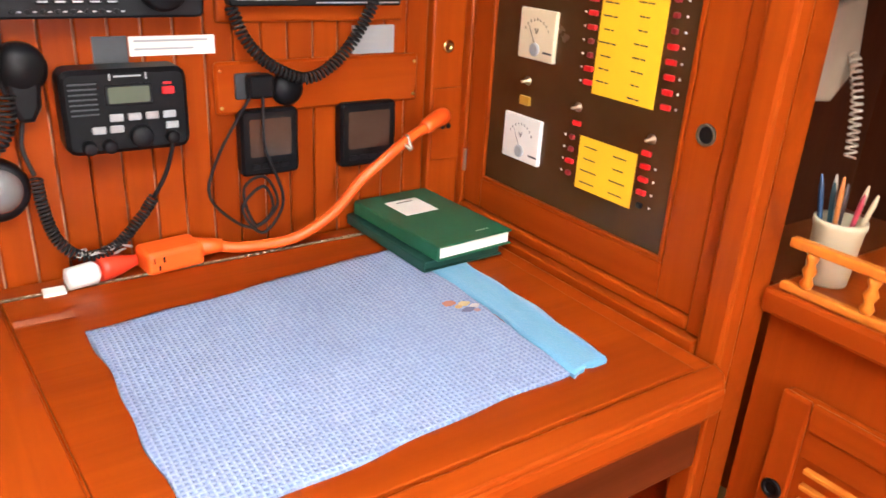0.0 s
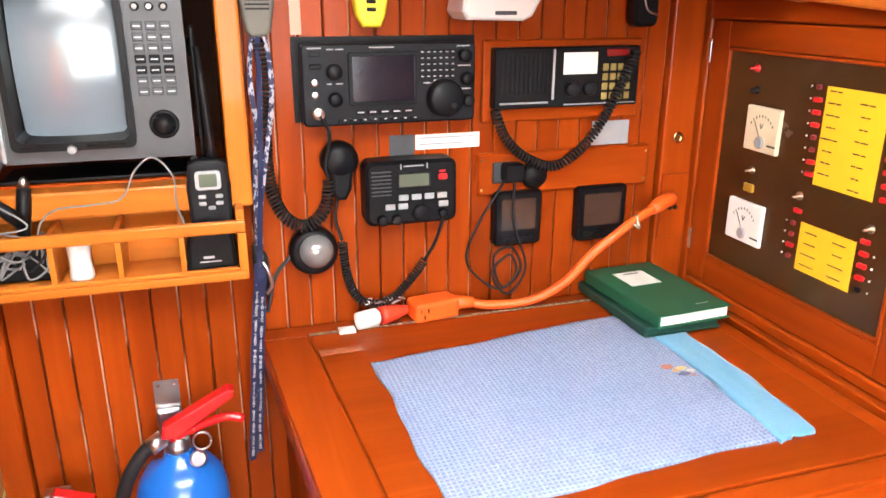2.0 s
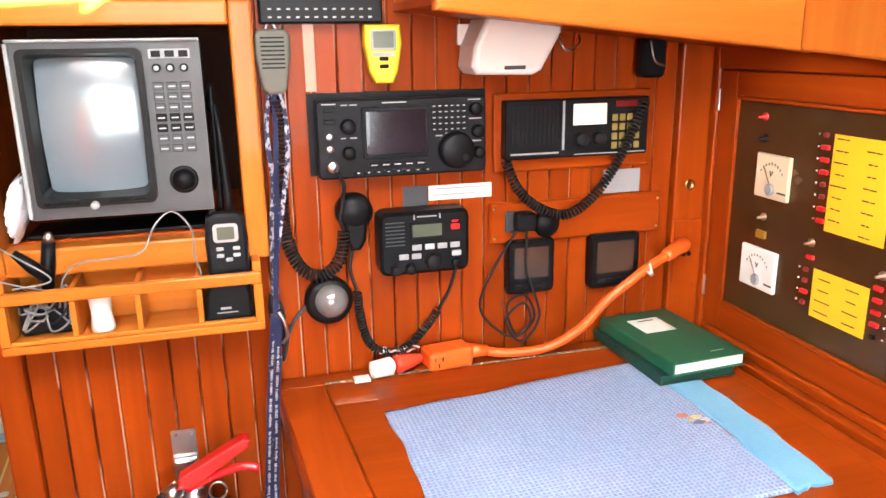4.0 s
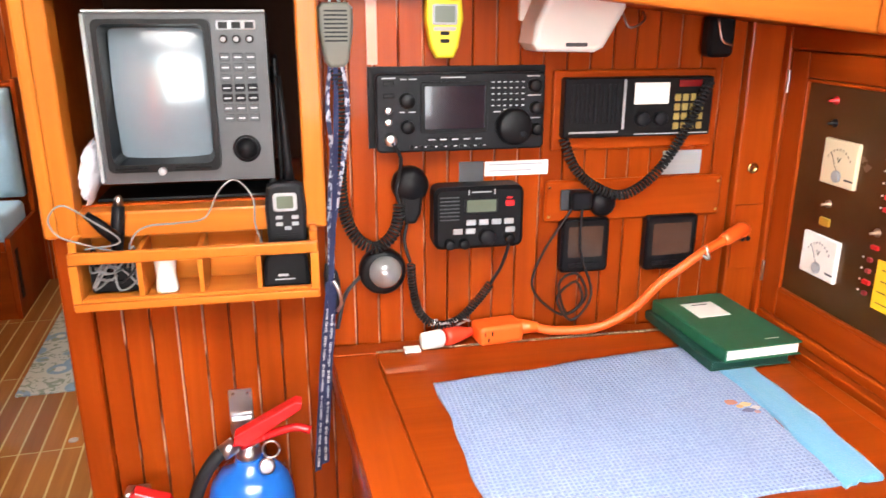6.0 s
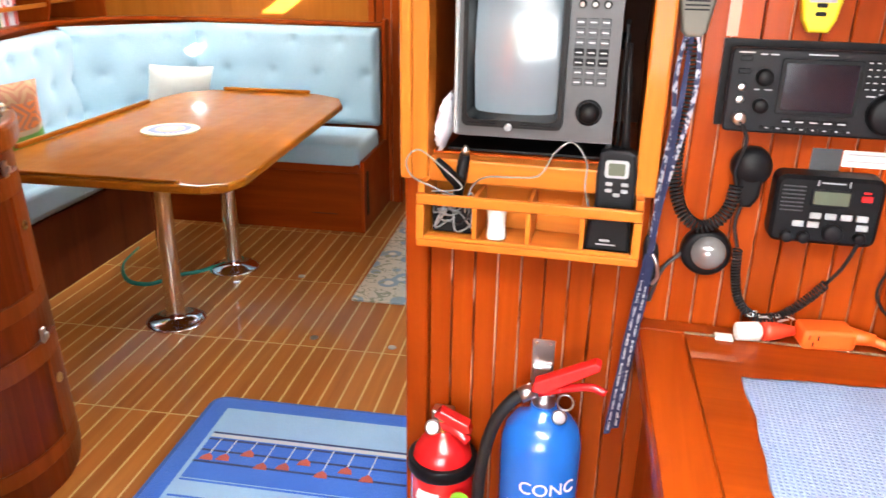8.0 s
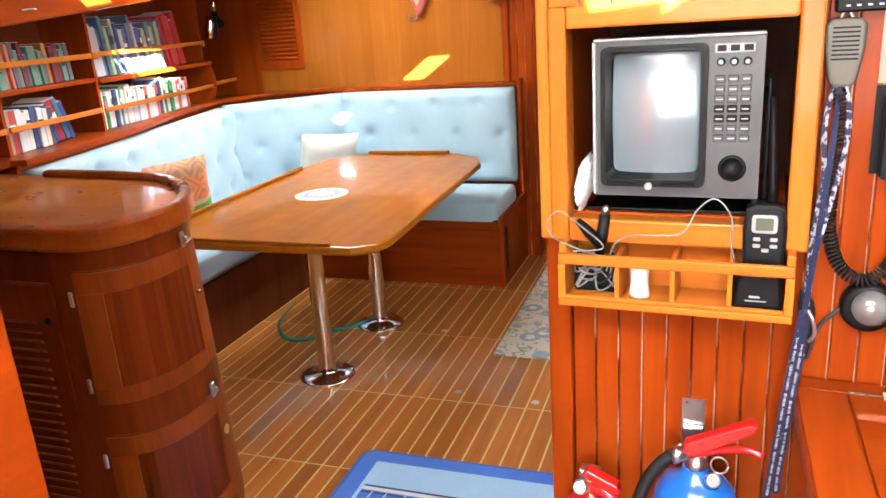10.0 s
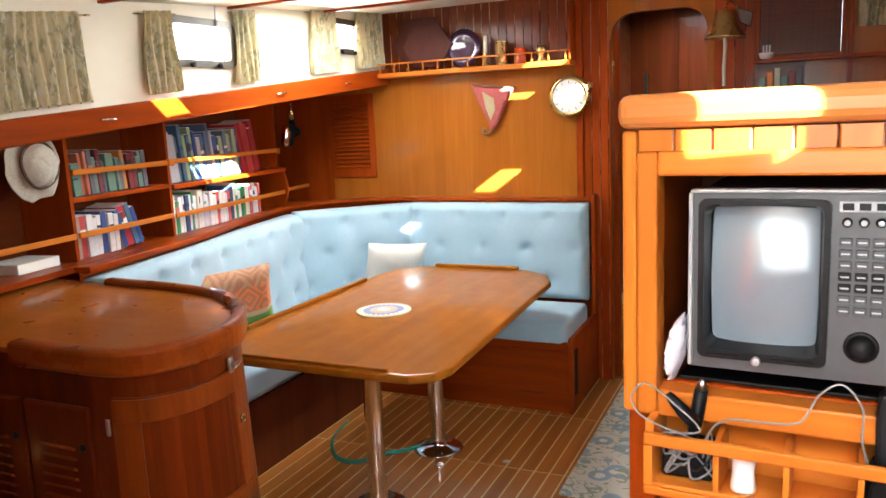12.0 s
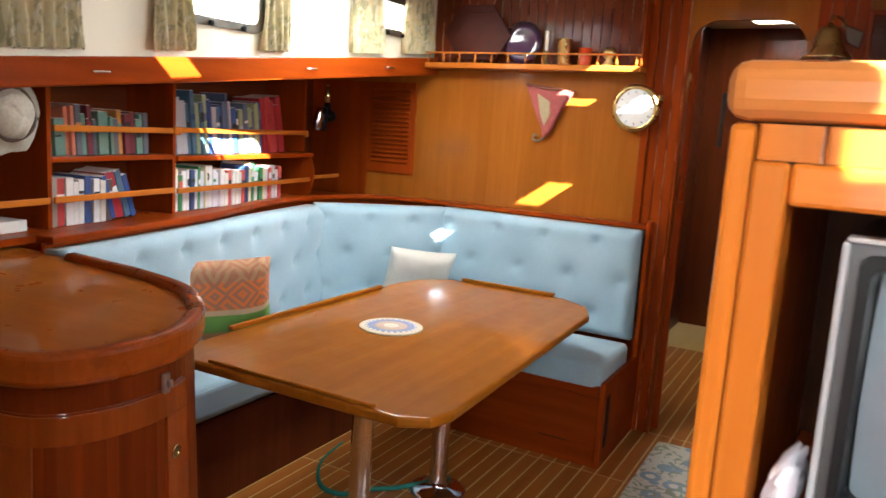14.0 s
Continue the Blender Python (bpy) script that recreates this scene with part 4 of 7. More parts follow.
# yellow handheld meter, white loudspeaker, dash radio
ym = thing("handheld_meter", None, "yellow and grey handheld meter hung on the bulkhead", "meter")
part("body", upright(B(), [(0.234, 1.420), (0.232, 1.39), (0.240, 1.345), (0.250, 1.328), (0.278, 1.328), (0.286, 1.345), (0.294, 1.39), (0.291, 1.420)], 1.135, 1.163, 0.006, 3), YELP, ym)
plate(ym, 0.242, 0.283, 1.380, 1.412, 1.135, 0.002, GREYL, "screen_frame", 0.003)
plate(ym, 0.246, 0.279, 1.384, 1.409, 1.1328, 0.001, LCDG, "screen", 0.002, 0)
for z in (1.364, 1.352):
    key(ym, 0.255, 0.270, z, z + 0.006, 1.135, 0.0015, BLACK2)
plate(ym, 0.244, 0.281, 1.371, 1.377, 1.135, 0.0015, GREYL, "key_strip", 0.002, 0)

sp = thing("loudspeaker", None, "white wedge-shaped plastic extension loudspeaker", "loudspeaker")
part("cabinet", upright(B(), [(0.418, 1.432), (0.548, 1.432), (0.546, 1.405), (0.512, 1.345), (0.497, 1.338), (0.402, 1.340), (0.392, 1.352), (0.397, 1.385)], 1.075, 1.163, 0.010, 3), WHITEP, sp)
plate(sp, 0.446, 0.482, 1.3475, 1.3535, 1.0755, 0.002, GREY, "badge", 0.001, 0)
plate(sp, 0.392, 0.414, 1.386, 1.42, 1.1635, 0.01, WHITEP, "bracket", 0.003)

dr = thing("dash_radio", None, "black dash radio with rows of white legends", "radio")
plate(dr, 0.072, 0.262, 1.422, 1.480, WALL_Y - 0.0005, 0.035, BLACK, "case", 0.004, 0.003)
for j in range(2):
    for i in range(12):
        key(dr, 0.085 + i * 0.014, 0.0905 + i * 0.014, 1.430 + j * 0.012, 1.4325 + j * 0.012, WALL_Y - 0.0355, 0.001, LEGEND, "legend", 0)

# swivel reading lamp
rl = thing("reading_lamp", None, "black swivel eyeball lamp with a glass dome", "lamp")
b_ = B()
turned(b_, [(0.041, 0), (0.042, 0.012), (0.040, 0.022), (0.036, 0.026), (0.030, 0.026)], 32, pose(0.155, WALL_Y - 0.0005, 0.964, 90))
part("ring", b_, BLACK, rl)
b_ = B()
turned(b_, [(0.0305, 0), (0.028, 0.012), (0.020, 0.022), (0.010, 0.027), (0.001, 0.028)], 28, pose(0.158, WALL_Y - 0.022, 0.966, 80, 12))
part("dome", b_, plain("grey_glass_dome", (0.20, 0.20, 0.20), 0.12, 0.3, vary=0.3, scale=30, coat=0.6), rl)

# leads
def lead(name, pts, r, label, category="cable", material=RUBBER, steps=8, n=7):
    return solid(name, tube(B(), curve_points(pts, steps), r, n), material, None, label, category)


def coiled(name, pts, r, pitch, wire, label):
    return solid(name, coil(B(), pts, r, pitch, wire), RUBBER, None, label, "coiled lead")


coiled("coiled_lead", [(0.088, 1.13, 1.312), (0.093, 1.135, 1.245), (0.088, 1.135, 1.174), (0.088, 1.135, 1.1), (0.104, 1.135, 1.041), (0.134, 1.135, 1.014), (0.162, 1.135, 1.023), (0.179, 1.135, 1.05), (0.185, 1.135, 1.088)], 0.0094, 0.0066, 0.0021, "black coiled microphone lead hanging in a loop")
lead("microphone_lead", [(0.169, 1.098, 1.199), (0.184, 1.105, 1.172), (0.182, 1.12, 1.139), (0.178, 1.128, 1.112), (0.185, 1.135, 1.088)], 0.003, "thin black lead to the transceiver")
lead("microphone_lead", [(0.200, 1.150, 1.054), (0.193, 1.14, 1.02), (0.201, 1.13, 0.984)], 0.003, "thin black lead below the fist microphone")
coiled("coiled_lead", [(0.202, 1.13, 0.981), (0.205, 1.13, 0.937), (0.215, 1.13, 0.894), (0.235, 1.128, 0.869), (0.262, 1.125, 0.864), (0.292, 1.128, 0.874), (0.325, 1.13, 0.907), (0.345, 1.128, 0.935)], 0.0065, 0.0055, 0.0020, "black coiled lead drooping to the table")
lead("microphone_lead", [(0.345, 1.128, 0.935), (0.362, 1.118, 0.972), (0.373, 1.106, 1.020)], 0.003, "thin black lead into the VHF radio")
coiled("coiled_lead", [(0.472, 1.135, 1.190), (0.491, 1.13, 1.144), (0.525, 1.128, 1.11), (0.574, 1.125, 1.089), (0.613, 1.125, 1.1), (0.653, 1.128, 1.133), (0.684, 1.12, 1.187), (0.704, 1.115, 1.236), (0.724, 1.11, 1.285)], 0.0075, 0.0068, 0.0022, "black coiled lead looped under the radio")
lead("lamp_wire", [(0.117, 1.15, 0.959), (0.088, 1.15, 0.923), (0.072, 1.145, 0.864)], 0.0035, "grey wire from the reading lamp", "cable", GREY)
lead("charger_cable", [(0.498, 1.135, 1.070), (0.446, 1.140, 0.984), (0.427, 1.140, 0.923), (0.458, 1.138, 0.879), (0.496, 1.136, 0.861), (0.531, 1.134, 0.895), (0.510, 1.132, 0.942), (0.476, 1.130, 0.926), (0.491, 1.128, 0.868), (0.520, 1.126, 0.891), (0.505, 1.124, 0.930), (0.470, 1.122, 0.900), (0.500, 1.120, 0.856), (0.535, 1.12, 0.905), (0.512, 1.128, 0.99), (0.512, 1.13, 1.07)], 0.0024, "tangled thin black charger cable hanging from the socket")
bf = thing("hand_microphone_clip", None, "black clip-on microphone hanging in the shade under the locker", "microphone")
plate(bf, 0.722, 0.772, 1.325, 1.395, 1.155, 0.03, BLACK, "body", 0.012, 0.006)
part("hook", tube(B(), curve_points([(0.735, 1.123, 1.39), (0.742, 1.118, 1.355), (0.765, 1.12, 1.345)], 6), 0.0018, 6), STEEL, bf)
hk = lead("cup_hook", [(0.560, 1.16, 1.425), (0.556, 1.115, 1.398), (0.566, 1.105, 1.376), (0.592, 1.11, 1.386), (0.600, 1.13, 1.40)], 0.0018, "thin wire hook below the locker", "hook", STEEL)

# overhead locker with its sloping lower edge
lk = thing("overhead_locker", None, "varnished teak locker over the chart table, sloping down outboard", "locker")
part("front", upright(B(), [(0.285, 1.432), (0.285, 1.487), (0.904, 1.487), (0.904, 1.366)], 0.90, 0.925, 0.006, 3), TEAKX, lk)
part("underside", upright(B(), [(0.285, 1.440), (0.285, 1.452), (0.904, 1.386), (0.904, 1.374)], 0.9255, 1.160), MAHX, lk)
side = box(B(), 0.856, 0.871, 0.548, 0.899, 1.345, 1.487, 0.005, 2)
for v in side.verts:
    if v.co.z < 1.40:
        v.co.z += (v.co.y - 0.548) * 0.077
part("side_front", side, TEAK, lk)
part("side_top", box(B(), 0.872, 0.9045, 0.548, 0.899, 1.462, 1.487), MAHY, lk)
part("end", box(B(), 0.286, 0.300, 0.9255, 1.160, 1.4525, 1.487), TEAK, lk)
part("top", box(B(), 0.285, 0.904, 0.85, 1.07, 1.4875, 1.503, 0.004), TEAKX, lk)


# lanyards and straps hanging by the TV
def webbing(name, ground, mark, cut, scale):
    m, nt, b = shader(name)
    f = ramp(nt, noise_tex(nt, scale, (1.0, 0.2, 0.55), 2), cut, cut + 0.02)
    nt.links.new(mixed(nt, f, ground, mark), b.inputs["Base Color"])
    b.inputs["Roughness"].default_value = 0.75
    return m


NAVY = webbing("navy_webbing", (0.008, 0.011, 0.05), (0.30, 0.31, 0.38), 0.70, 300)
PALEW = webbing("white_navy_webbing", (0.32, 0.32, 0.36), (0.02, 0.022, 0.06), 0.46, 210)


def ribbon(pts, width, material, bm=None, t=0.0012):
    bm = bm or B()
    line = curve_points(pts, 6)
    rows = []
    for i, p in enumerate(line):
        tw = 0.5 * math.sin(i * 0.45)
        sx = Vector((math.cos(tw) * width / 2, math.sin(tw) * width / 2, 0))
        rows.append([bm.verts.new(p - sx), bm.verts.new(p + sx), bm.verts.new(p + sx + Vector((0, -t, 0))), bm.verts.new(p - sx + Vector((0, -t, 0)))])
    for a, c in zip(rows, rows[1:]):
        for k in range(4):
            bm.faces.new((a[k], a[(k + 1) % 4], c[(k + 1) % 4], c[k]))
    bm.faces.new(rows[0][::-1])
    bm.faces.new(rows[-1])
    return bm


ln = thing("lanyards", None, "bundle of navy and white lanyards hanging from the microphone hook", "lanyard")
for run, wd, mat_, lab in (
        ([(0.080, 1.130, 1.335), (0.070, 1.128, 1.26), (0.074, 1.124, 1.18), (0.066, 1.122, 1.10), (0.064, 1.12, 1.03), (0.060, 1.12, 0.955)], 0.008, PALEW, "white patterned strap"),
        ([(0.094, 1.128, 1.335), (0.101, 1.122, 1.27), (0.098, 1.118, 1.21), (0.084, 1.118, 1.13), (0.070, 1.116, 1.05), (0.064, 1.115, 0.955)], 0.008, PALEW, "white patterned strap"),
        ([(0.086, 1.130, 1.335), (0.083, 1.118, 1.25), (0.078, 1.114, 1.16), (0.072, 1.112, 1.08), (0.066, 1.112, 1.01), (0.062, 1.11, 0.955)], 0.009, NAVY, "")):
    part("strap", ribbon(run, wd, mat_), mat_, ln, lab)
for run in ([(0.060, 1.110, 0.965), (0.052, 1.102, 0.90), (0.044, 1.097, 0.83), (0.036, 1.092, 0.75), (0.030, 1.090, 0.68), (0.024, 1.09, 0.615)],
            [(0.066, 1.106, 0.960), (0.060, 1.098, 0.89), (0.052, 1.093, 0.82), (0.046, 1.088, 0.74), (0.040, 1.086, 0.68), (0.038, 1.086, 0.632)]):
    strap = part("navy_strap", ribbon(run, 0.013, NAVY), NAVY, ln, "navy strap with white lettering")
    line = curve_points(run, 24)
    rnd_ = random.Random(len(line))
    word = 0
    for i in range(16, len(line) - 4):
        word = (word + 1) % 17
        if word in (0, 1, 9):
            continue
        p = line[i] + Vector((0, -0.0030, 0))
        tw_ = 0.5 * math.sin(i / 4 * 0.45)
        sx_ = Vector((math.cos(tw_), math.sin(tw_), 0)) * (0.0022 if rnd_.random() < 0.7 else 0.0013)
        d = (line[i + 1] - line[i]) * rnd_.choice((0.35, 0.5, 0.62))
        bm = B()
        ring = [[bm.verts.new(q + sx_ * k + Vector((0, w, 0))) for q, k in ((p, -1), (p, 1), (p + d, 1), (p + d, -1))] for w in (0, 0.0006)]
        bm.faces.new(ring[0])
        bm.faces.new(ring[1][::-1])
        for k in range(4):
            bm.faces.new((ring[0][k], ring[1][k], ring[1][(k + 1) % 4], ring[0][(k + 1) % 4]))
        part("lettering", bm, LEGEND, strap)
part("clasp", tube(B(), curve_points([(0.066, 1.10, 0.97), (0.074, 1.095, 0.955), (0.078, 1.098, 0.93), (0.070, 1.10, 0.915)], 5), 0.0032, 8), STEEL, ln)
knot = B()
bmesh.ops.create_icosphere(knot, subdivisions=3, radius=1)
for v in knot.verts:
    n_ = noise.noise(v.co * 1.8 + Vector((3, 1, 7)))
    v.co = Vector((0.066 + 0.013 * v.co.x * (1 + 0.4 * n_) - 0.006 * v.co.z, 1.124 + 0.010 * v.co.y * (1 + 0.4 * n_), 0.950 + 0.046 * v.co.z * (1 + 0.3 * n_)))
part("knot", knot, RUBBER, ln, "dark knotted cord")


# ---- on the chart table ----
TOP = 0.8255


def grid_cloth(corners, nx, ny, z, mat_, name, parent=None, thick=0.003, wob=0.0, seed=3):
    """A laid cloth between four plan corners, with a slightly wavy edge and relief."""
    rnd = random.Random(seed)
    bm = B()
    a, b2, c, d = [Vector((*p, 0)) for p in corners]
    ph = [rnd.uniform(0, 6.3) for _ in range(8)]
    top = []
    for j in range(ny + 1):
        row = []
        for i in range(nx + 1):
            u, v = i / nx, j / ny
            p = a.lerp(b2, u).lerp(d.lerp(c, u), v)
            e = wob
            if i in (0, nx):
                p.x += e * (math.sin(9 * v + ph[0]) + 0.6 * math.sin(23 * v + ph[1]))
            if j in (0, ny):
                p.y += e * (math.sin(8 * u + ph[2]) + 0.6 * math.sin(21 * u + ph[3]))
            p.z = z + thick + 0.0008 * math.sin(17 * u + ph[4]) * math.sin(13 * v + ph[5])
            row.append(bm.verts.new(p))
        top.append(row)
    for r0, r1 in zip(top, top[1:]):
        for i in range(nx):
            bm.faces.new((r0[i], r0[i + 1], r1[i + 1], r1[i])).smooth = True
    rim = top[0] + [r[-1] for r in top[1:]] + top[-1][-2::-1] + [r[0] for r in top[-2:0:-1]]
    lo = [bm.verts.new((v.co.x, v.co.y, z)) for v in rim]
    for i in range(len(rim)):
        bm.faces.new((rim[i], lo[i], lo[(i + 1) % len(rim)], rim[(i + 1) % len(rim)]))
    bm.faces.new(lo)
    return part(name, bm, mat_, parent)


def waffle():
    m, nt, b = shader("waffle_towelling")
    tc = nt.nodes.new("ShaderNodeTexCoord")
    sx = nt.nodes.new("ShaderNodeSeparateXYZ")
    nt.links.new(tc.outputs["Object"], sx.inputs[0])
    waves = []
    for k in (0, 1):
        mu = nt.nodes.new("ShaderNodeMath")
        mu.operation, mu.inputs[1].default_value = 'MULTIPLY', 2 * math.pi / 0.0072
        si = nt.nodes.new("ShaderNodeMath")
        si.operation = 'SINE'
        nt.links.new(sx.outputs[k], mu.inputs[0])
        nt.links.new(mu.outputs[0], si.inputs[0])
        waves.append(si.outputs[0])
    mx = nt.nodes.new("ShaderNodeMath")
    mx.operation = 'MAXIMUM'
    nt.links.new(waves[0], mx.inputs[0])
    nt.links.new(waves[1], mx.inputs[1])
    cell = ramp(nt, mx.outputs[0], -0.9, 0.8)
    blot = ramp(nt, noise_tex(nt, 6, (1, 1, 1), 3), 0.35, 0.65)
    high = mixed(nt, blot, (0.28, 0.36, 0.52), (0.32, 0.385, 0.52))
    col = mixed(nt, cell, (0.16, 0.23, 0.40), high)
    fuzz = ramp(nt, noise_tex(nt, 260, (1, 1, 1), 2), 0.25, 0.6)
    nt.links.new(mixed(nt, fuzz, (0.185, 0.245, 0.41), col), b.inputs["Base Color"])
    b.inputs["Roughness"].default_value = 0.95
    bump(nt, b, cell, 0.6, 0.003)
    return m


tw = thing("hand_towel", None, "pale blue waffle towel with a cyan border on the table", "towel")
grid_cloth([(0.222, 0.585), (0.684, 0.613), (0.703, 1.035), (0.214, 0.978)], 60, 50, TOP, waffle(), "towel_body", tw, 0.003, 0.0026)
CYAN = fabric("cyan_terry", (0.10, 0.33, 0.52), (0.15, 0.40, 0.58), 300, 0.95, 0.6)
grid_cloth([(0.679, 0.605), (0.744, 0.613), (0.757, 0.972), (0.698, 1.0)], 8, 40, TOP, CYAN, "border_strip", tw, 0.0050, 0.0030, 5)
bd = []
for i, (x, y, r, c) in enumerate([(0.690, 0.872, 0.010, (0.42, 0.16, 0.10)), (0.708, 0.862, 0.009, (0.55, 0.42, 0.20)), (0.704, 0.845, 0.009, (0.12, 0.12, 0.20)), (0.718, 0.850, 0.008, (0.50, 0.45, 0.42)), (0.697, 0.858, 0.006, (0.5, 0.3, 0.12)), (0.714, 0.838, 0.005, (0.35, 0.2, 0.2))]):
    b_ = B()
    x, y = x - 0.040, y - 0.045
    prism(b_, [(x + r * (1 + 0.3 * math.sin(3 * k + i)) * math.cos(k * 0.785), y + 0.7 * r * math.sin(k * 0.785)) for k in range(8)], TOP + 0.0032, TOP + 0.0046)
    part("embroidery", b_, plain("thread_%d" % i, c, 0.8, vary=0.3), tw)

GREEN = plain("green_bookcloth", (0.008, 0.105, 0.05), 0.45, vary=0.15, scale=120)
GREEND = plain("dark_green_bookcloth", (0.006, 0.05, 0.035), 0.5, vary=0.15, scale=120)


def log_book(m, w, l, h, cover, label, card=False):
    k = thing("log_book", m, label, "book", "two logbooks on the chart table")
    part("cover_bottom", box(B(), 0, w, 0, l, 0, 0.003, 0.001, 1), cover, k)
    part("cover_top", box(B(), 0, w, 0, l, h - 0.003, h, 0.001, 1), cover, k)
    part("spine", box(B(), -0.002, 0.003, 0, l, 0.0005, h - 0.0005, 0.0015, 1), cover, k)
    part("page_block", box(B(), 0.004, w - 0.004, 0.004, l - 0.004, 0.0032, h - 0.0032), PAPER if card else GREEND, k)
    if card:
        c = part("title_card", box(B(), w * 0.24, w * 0.68, l * 0.56, l * 0.84, h, h + 0.0006), PAPER, k)
        part("line_of_writing", box(B(), w * 0.36, w * 0.58, l * 0.79, l * 0.803, h + 0.0006, h + 0.0009), INK, c)
        part("line_of_writing", box(B(), w * 0.30, w * 0.42, l * 0.845, l * 0.857, h + 0.0006, h + 0.0009), INK, c)
        part("foot_mark", box(B(), w * 0.62, w * 0.80, l * 0.10, l * 0.108, h, h + 0.0003), PAPER, k)
    return k


log_book(pose(0.673, 0.925, TOP + 0.0045, 0, 0, 1.5), 0.150, 0.233, 0.018, GREEND, "dark green hardback logbook beneath another")
log_book(pose(0.690, 0.914, TOP + 0.023, 0, 0, 3.5), 0.146, 0.236, 0.024, GREEN, "green hardback logbook with a white title card", True)

# orange extension lead with its plugs
xl = thing("extension_lead", None, "bright orange extension lead lying on the table, plugged into the post", "extension lead")
part("cable", tube(B(), curve_points([(0.425, 1.128, 0.846), (0.468, 1.12, 0.838), (0.545, 1.11, 0.842), (0.605, 1.095, 0.878), (0.650, 1.085, 0.930), (0.690, 1.08, 0.962), (0.735, 1.085, 0.988), (0.780, 1.10, 1.001)], 10), 0.0085, 12), ORANGE, xl)
part("plug", tube(B(), [(0.775, 1.098, 1.000), (0.788, 1.104, 1.003), (0.812, 1.120, 1.006), (0.836, 1.137, 1.006), (0.848, 1.147, 1.005)], [0.010, 0.013, 0.014, 0.015, 0.013], 14), ORANGE, xl)
b_ = box(B(), -0.043, 0.043, -0.026, 0.026, 0, 0.036, 0.008, 3)
bmesh.ops.transform(b_, matrix=pose(0.360, 1.130, TOP, 0, 0, 8), verts=b_.verts)
sb = part("socket_block", b_, ORANGE, xl)
b_ = B()
tube(b_, [(0.393, 1.133, 0.846), (0.42, 1.128, 0.846), (0.436, 1.126, 0.845)], [0.016, 0.012, 0.010], 14)
part("strain_relief", b_, ORANGE, xl)
for dx, dz in ((-0.014, 0.024), (0.0, 0.024), (-0.007, 0.012)):
    part("socket_slot", box(B(), 0.343 + dx, 0.3455 + dx, 1.0995, 1.1015, TOP + dz - 0.004, TOP + dz + 0.004), BLACK, sb)
part("metal_clip", tube(B(), curve_points([(0.724, 1.073, 0.984), (0.734, 1.070, 0.977), (0.734, 1.084, 0.997)], 5), 0.003, 7), STEEL, xl)

sp2 = thing("red_white_plug", None, "red and white shore power plug lying on the table", "plug")
b_ = B()
turned(b_, [(0.008, 0), (0.0155, 0.003), (0.0165, 0.038), (0.0135, 0.041), (0.010, 0.044)], 22, pose(0.216, 1.108, TOP + 0.0168, 0, 90, 14))
part("white_cap", b_, WHITEP, sp2)
b_ = B()
turned(b_, [(0.0165, 0), (0.0175, 0.010), (0.014, 0.030), (0.010, 0.045), (0.008, 0.054)], 22, pose(0.260, 1.119, TOP + 0.018, 0, 90, 14))
part("red_collar", b_, plain("red_orange_plastic", (0.75, 0.05, 0.02), 0.4), sp2)
part("paper_tag", box(B(), 0.186, 0.214, 1.100, 1.122, TOP, TOP + 0.004), PAPER, sp2)
ch = thing("key_chain", None, "small tangle of steel chain on the plug", "chain")
for i in range(12):
    b_ = B()
    p = Vector((0.238 + 0.006 * i, 1.120 + 0.008 * math.sin(i * 1.3), TOP + 0.0445 + 0.002 * math.sin(i * 2.1)))
    tube(b_, [p + Vector((0.005 * math.cos(a), 0.003 * math.sin(a), 0.002 * math.sin(a + i))) for a in [k * math.pi / 4 for k in range(9)]], 0.0011, 5)
    part("link", b_, STEEL, ch)
solid("tape_strip", box(B(), 0.142, 0.212, 1.03, 1.049, 0.8247, 0.8253), plain("old_clear_tape", (0.34, 0.10, 0.05), 0.2, vary=0.3), pose(0, 0, 0), "strip of worn clear tape on the table edge", "tape")

# ---- switch panel door ----
pd = thing("switch_panel_door", None, "mahogany door holding a brown engraved switch panel with meters", "panel door")
part("leaf_stile", box(B(), 0.889, 0.9055, 0.614, 0.672, 0.850, 1.336, 0.003), MAH, pd)
part("leaf_stile", box(B(), 0.889, 0.9055, 1.082, 1.130, 0.850, 1.336, 0.003), MAH, pd)
part("leaf_rail", box(B(), 0.889, 0.9055, 0.6725, 1.0815, 0.850, 0.903, 0.003), MAHY, pd)
part("leaf_rail", box(B(), 0.889, 0.9055, 0.6725, 1.0815, 1.292, 1.336, 0.003), MAHY, pd)
for y0, y1, z0, z1 in ((0.6725, 0.679, 0.9035, 1.2915), (1.076, 1.0815, 0.9035, 1.2915), (0.6795, 1.0755, 0.9035, 0.910), (0.6795, 1.0755, 1.286, 1.2915)):
    part("bead", box(B(), 0.8875, 0.9055, y0, y1, z0, z1, 0.0015), MAHY, pd)
pl = part("engraved_plate", box(B(), 0.8935, 0.9055, 0.6795, 1.0755, 0.9105, 1.2855), BRONZE, pd, "brown engraved switch plate")
PX = 0.8935


def on_panel(bm):
    """From a drawing with x across (aft to forward mirrored) to the panel's face."""
    bmesh.ops.transform(bm, matrix=Matrix(((0, 1, 0, PX), (-1, 0, 0, 0), (0, 0, 1, 0), (0, 0, 0, 1))), verts=bm.verts)
    return bm


def pcard(y0, y1, z0, z1, material, name, d=0.0012, parent=None, label="", bev=0.0):
    return part(name, box(B(), PX - d, PX, y0, y1, z0, z1, bev), material, parent or pl, label)


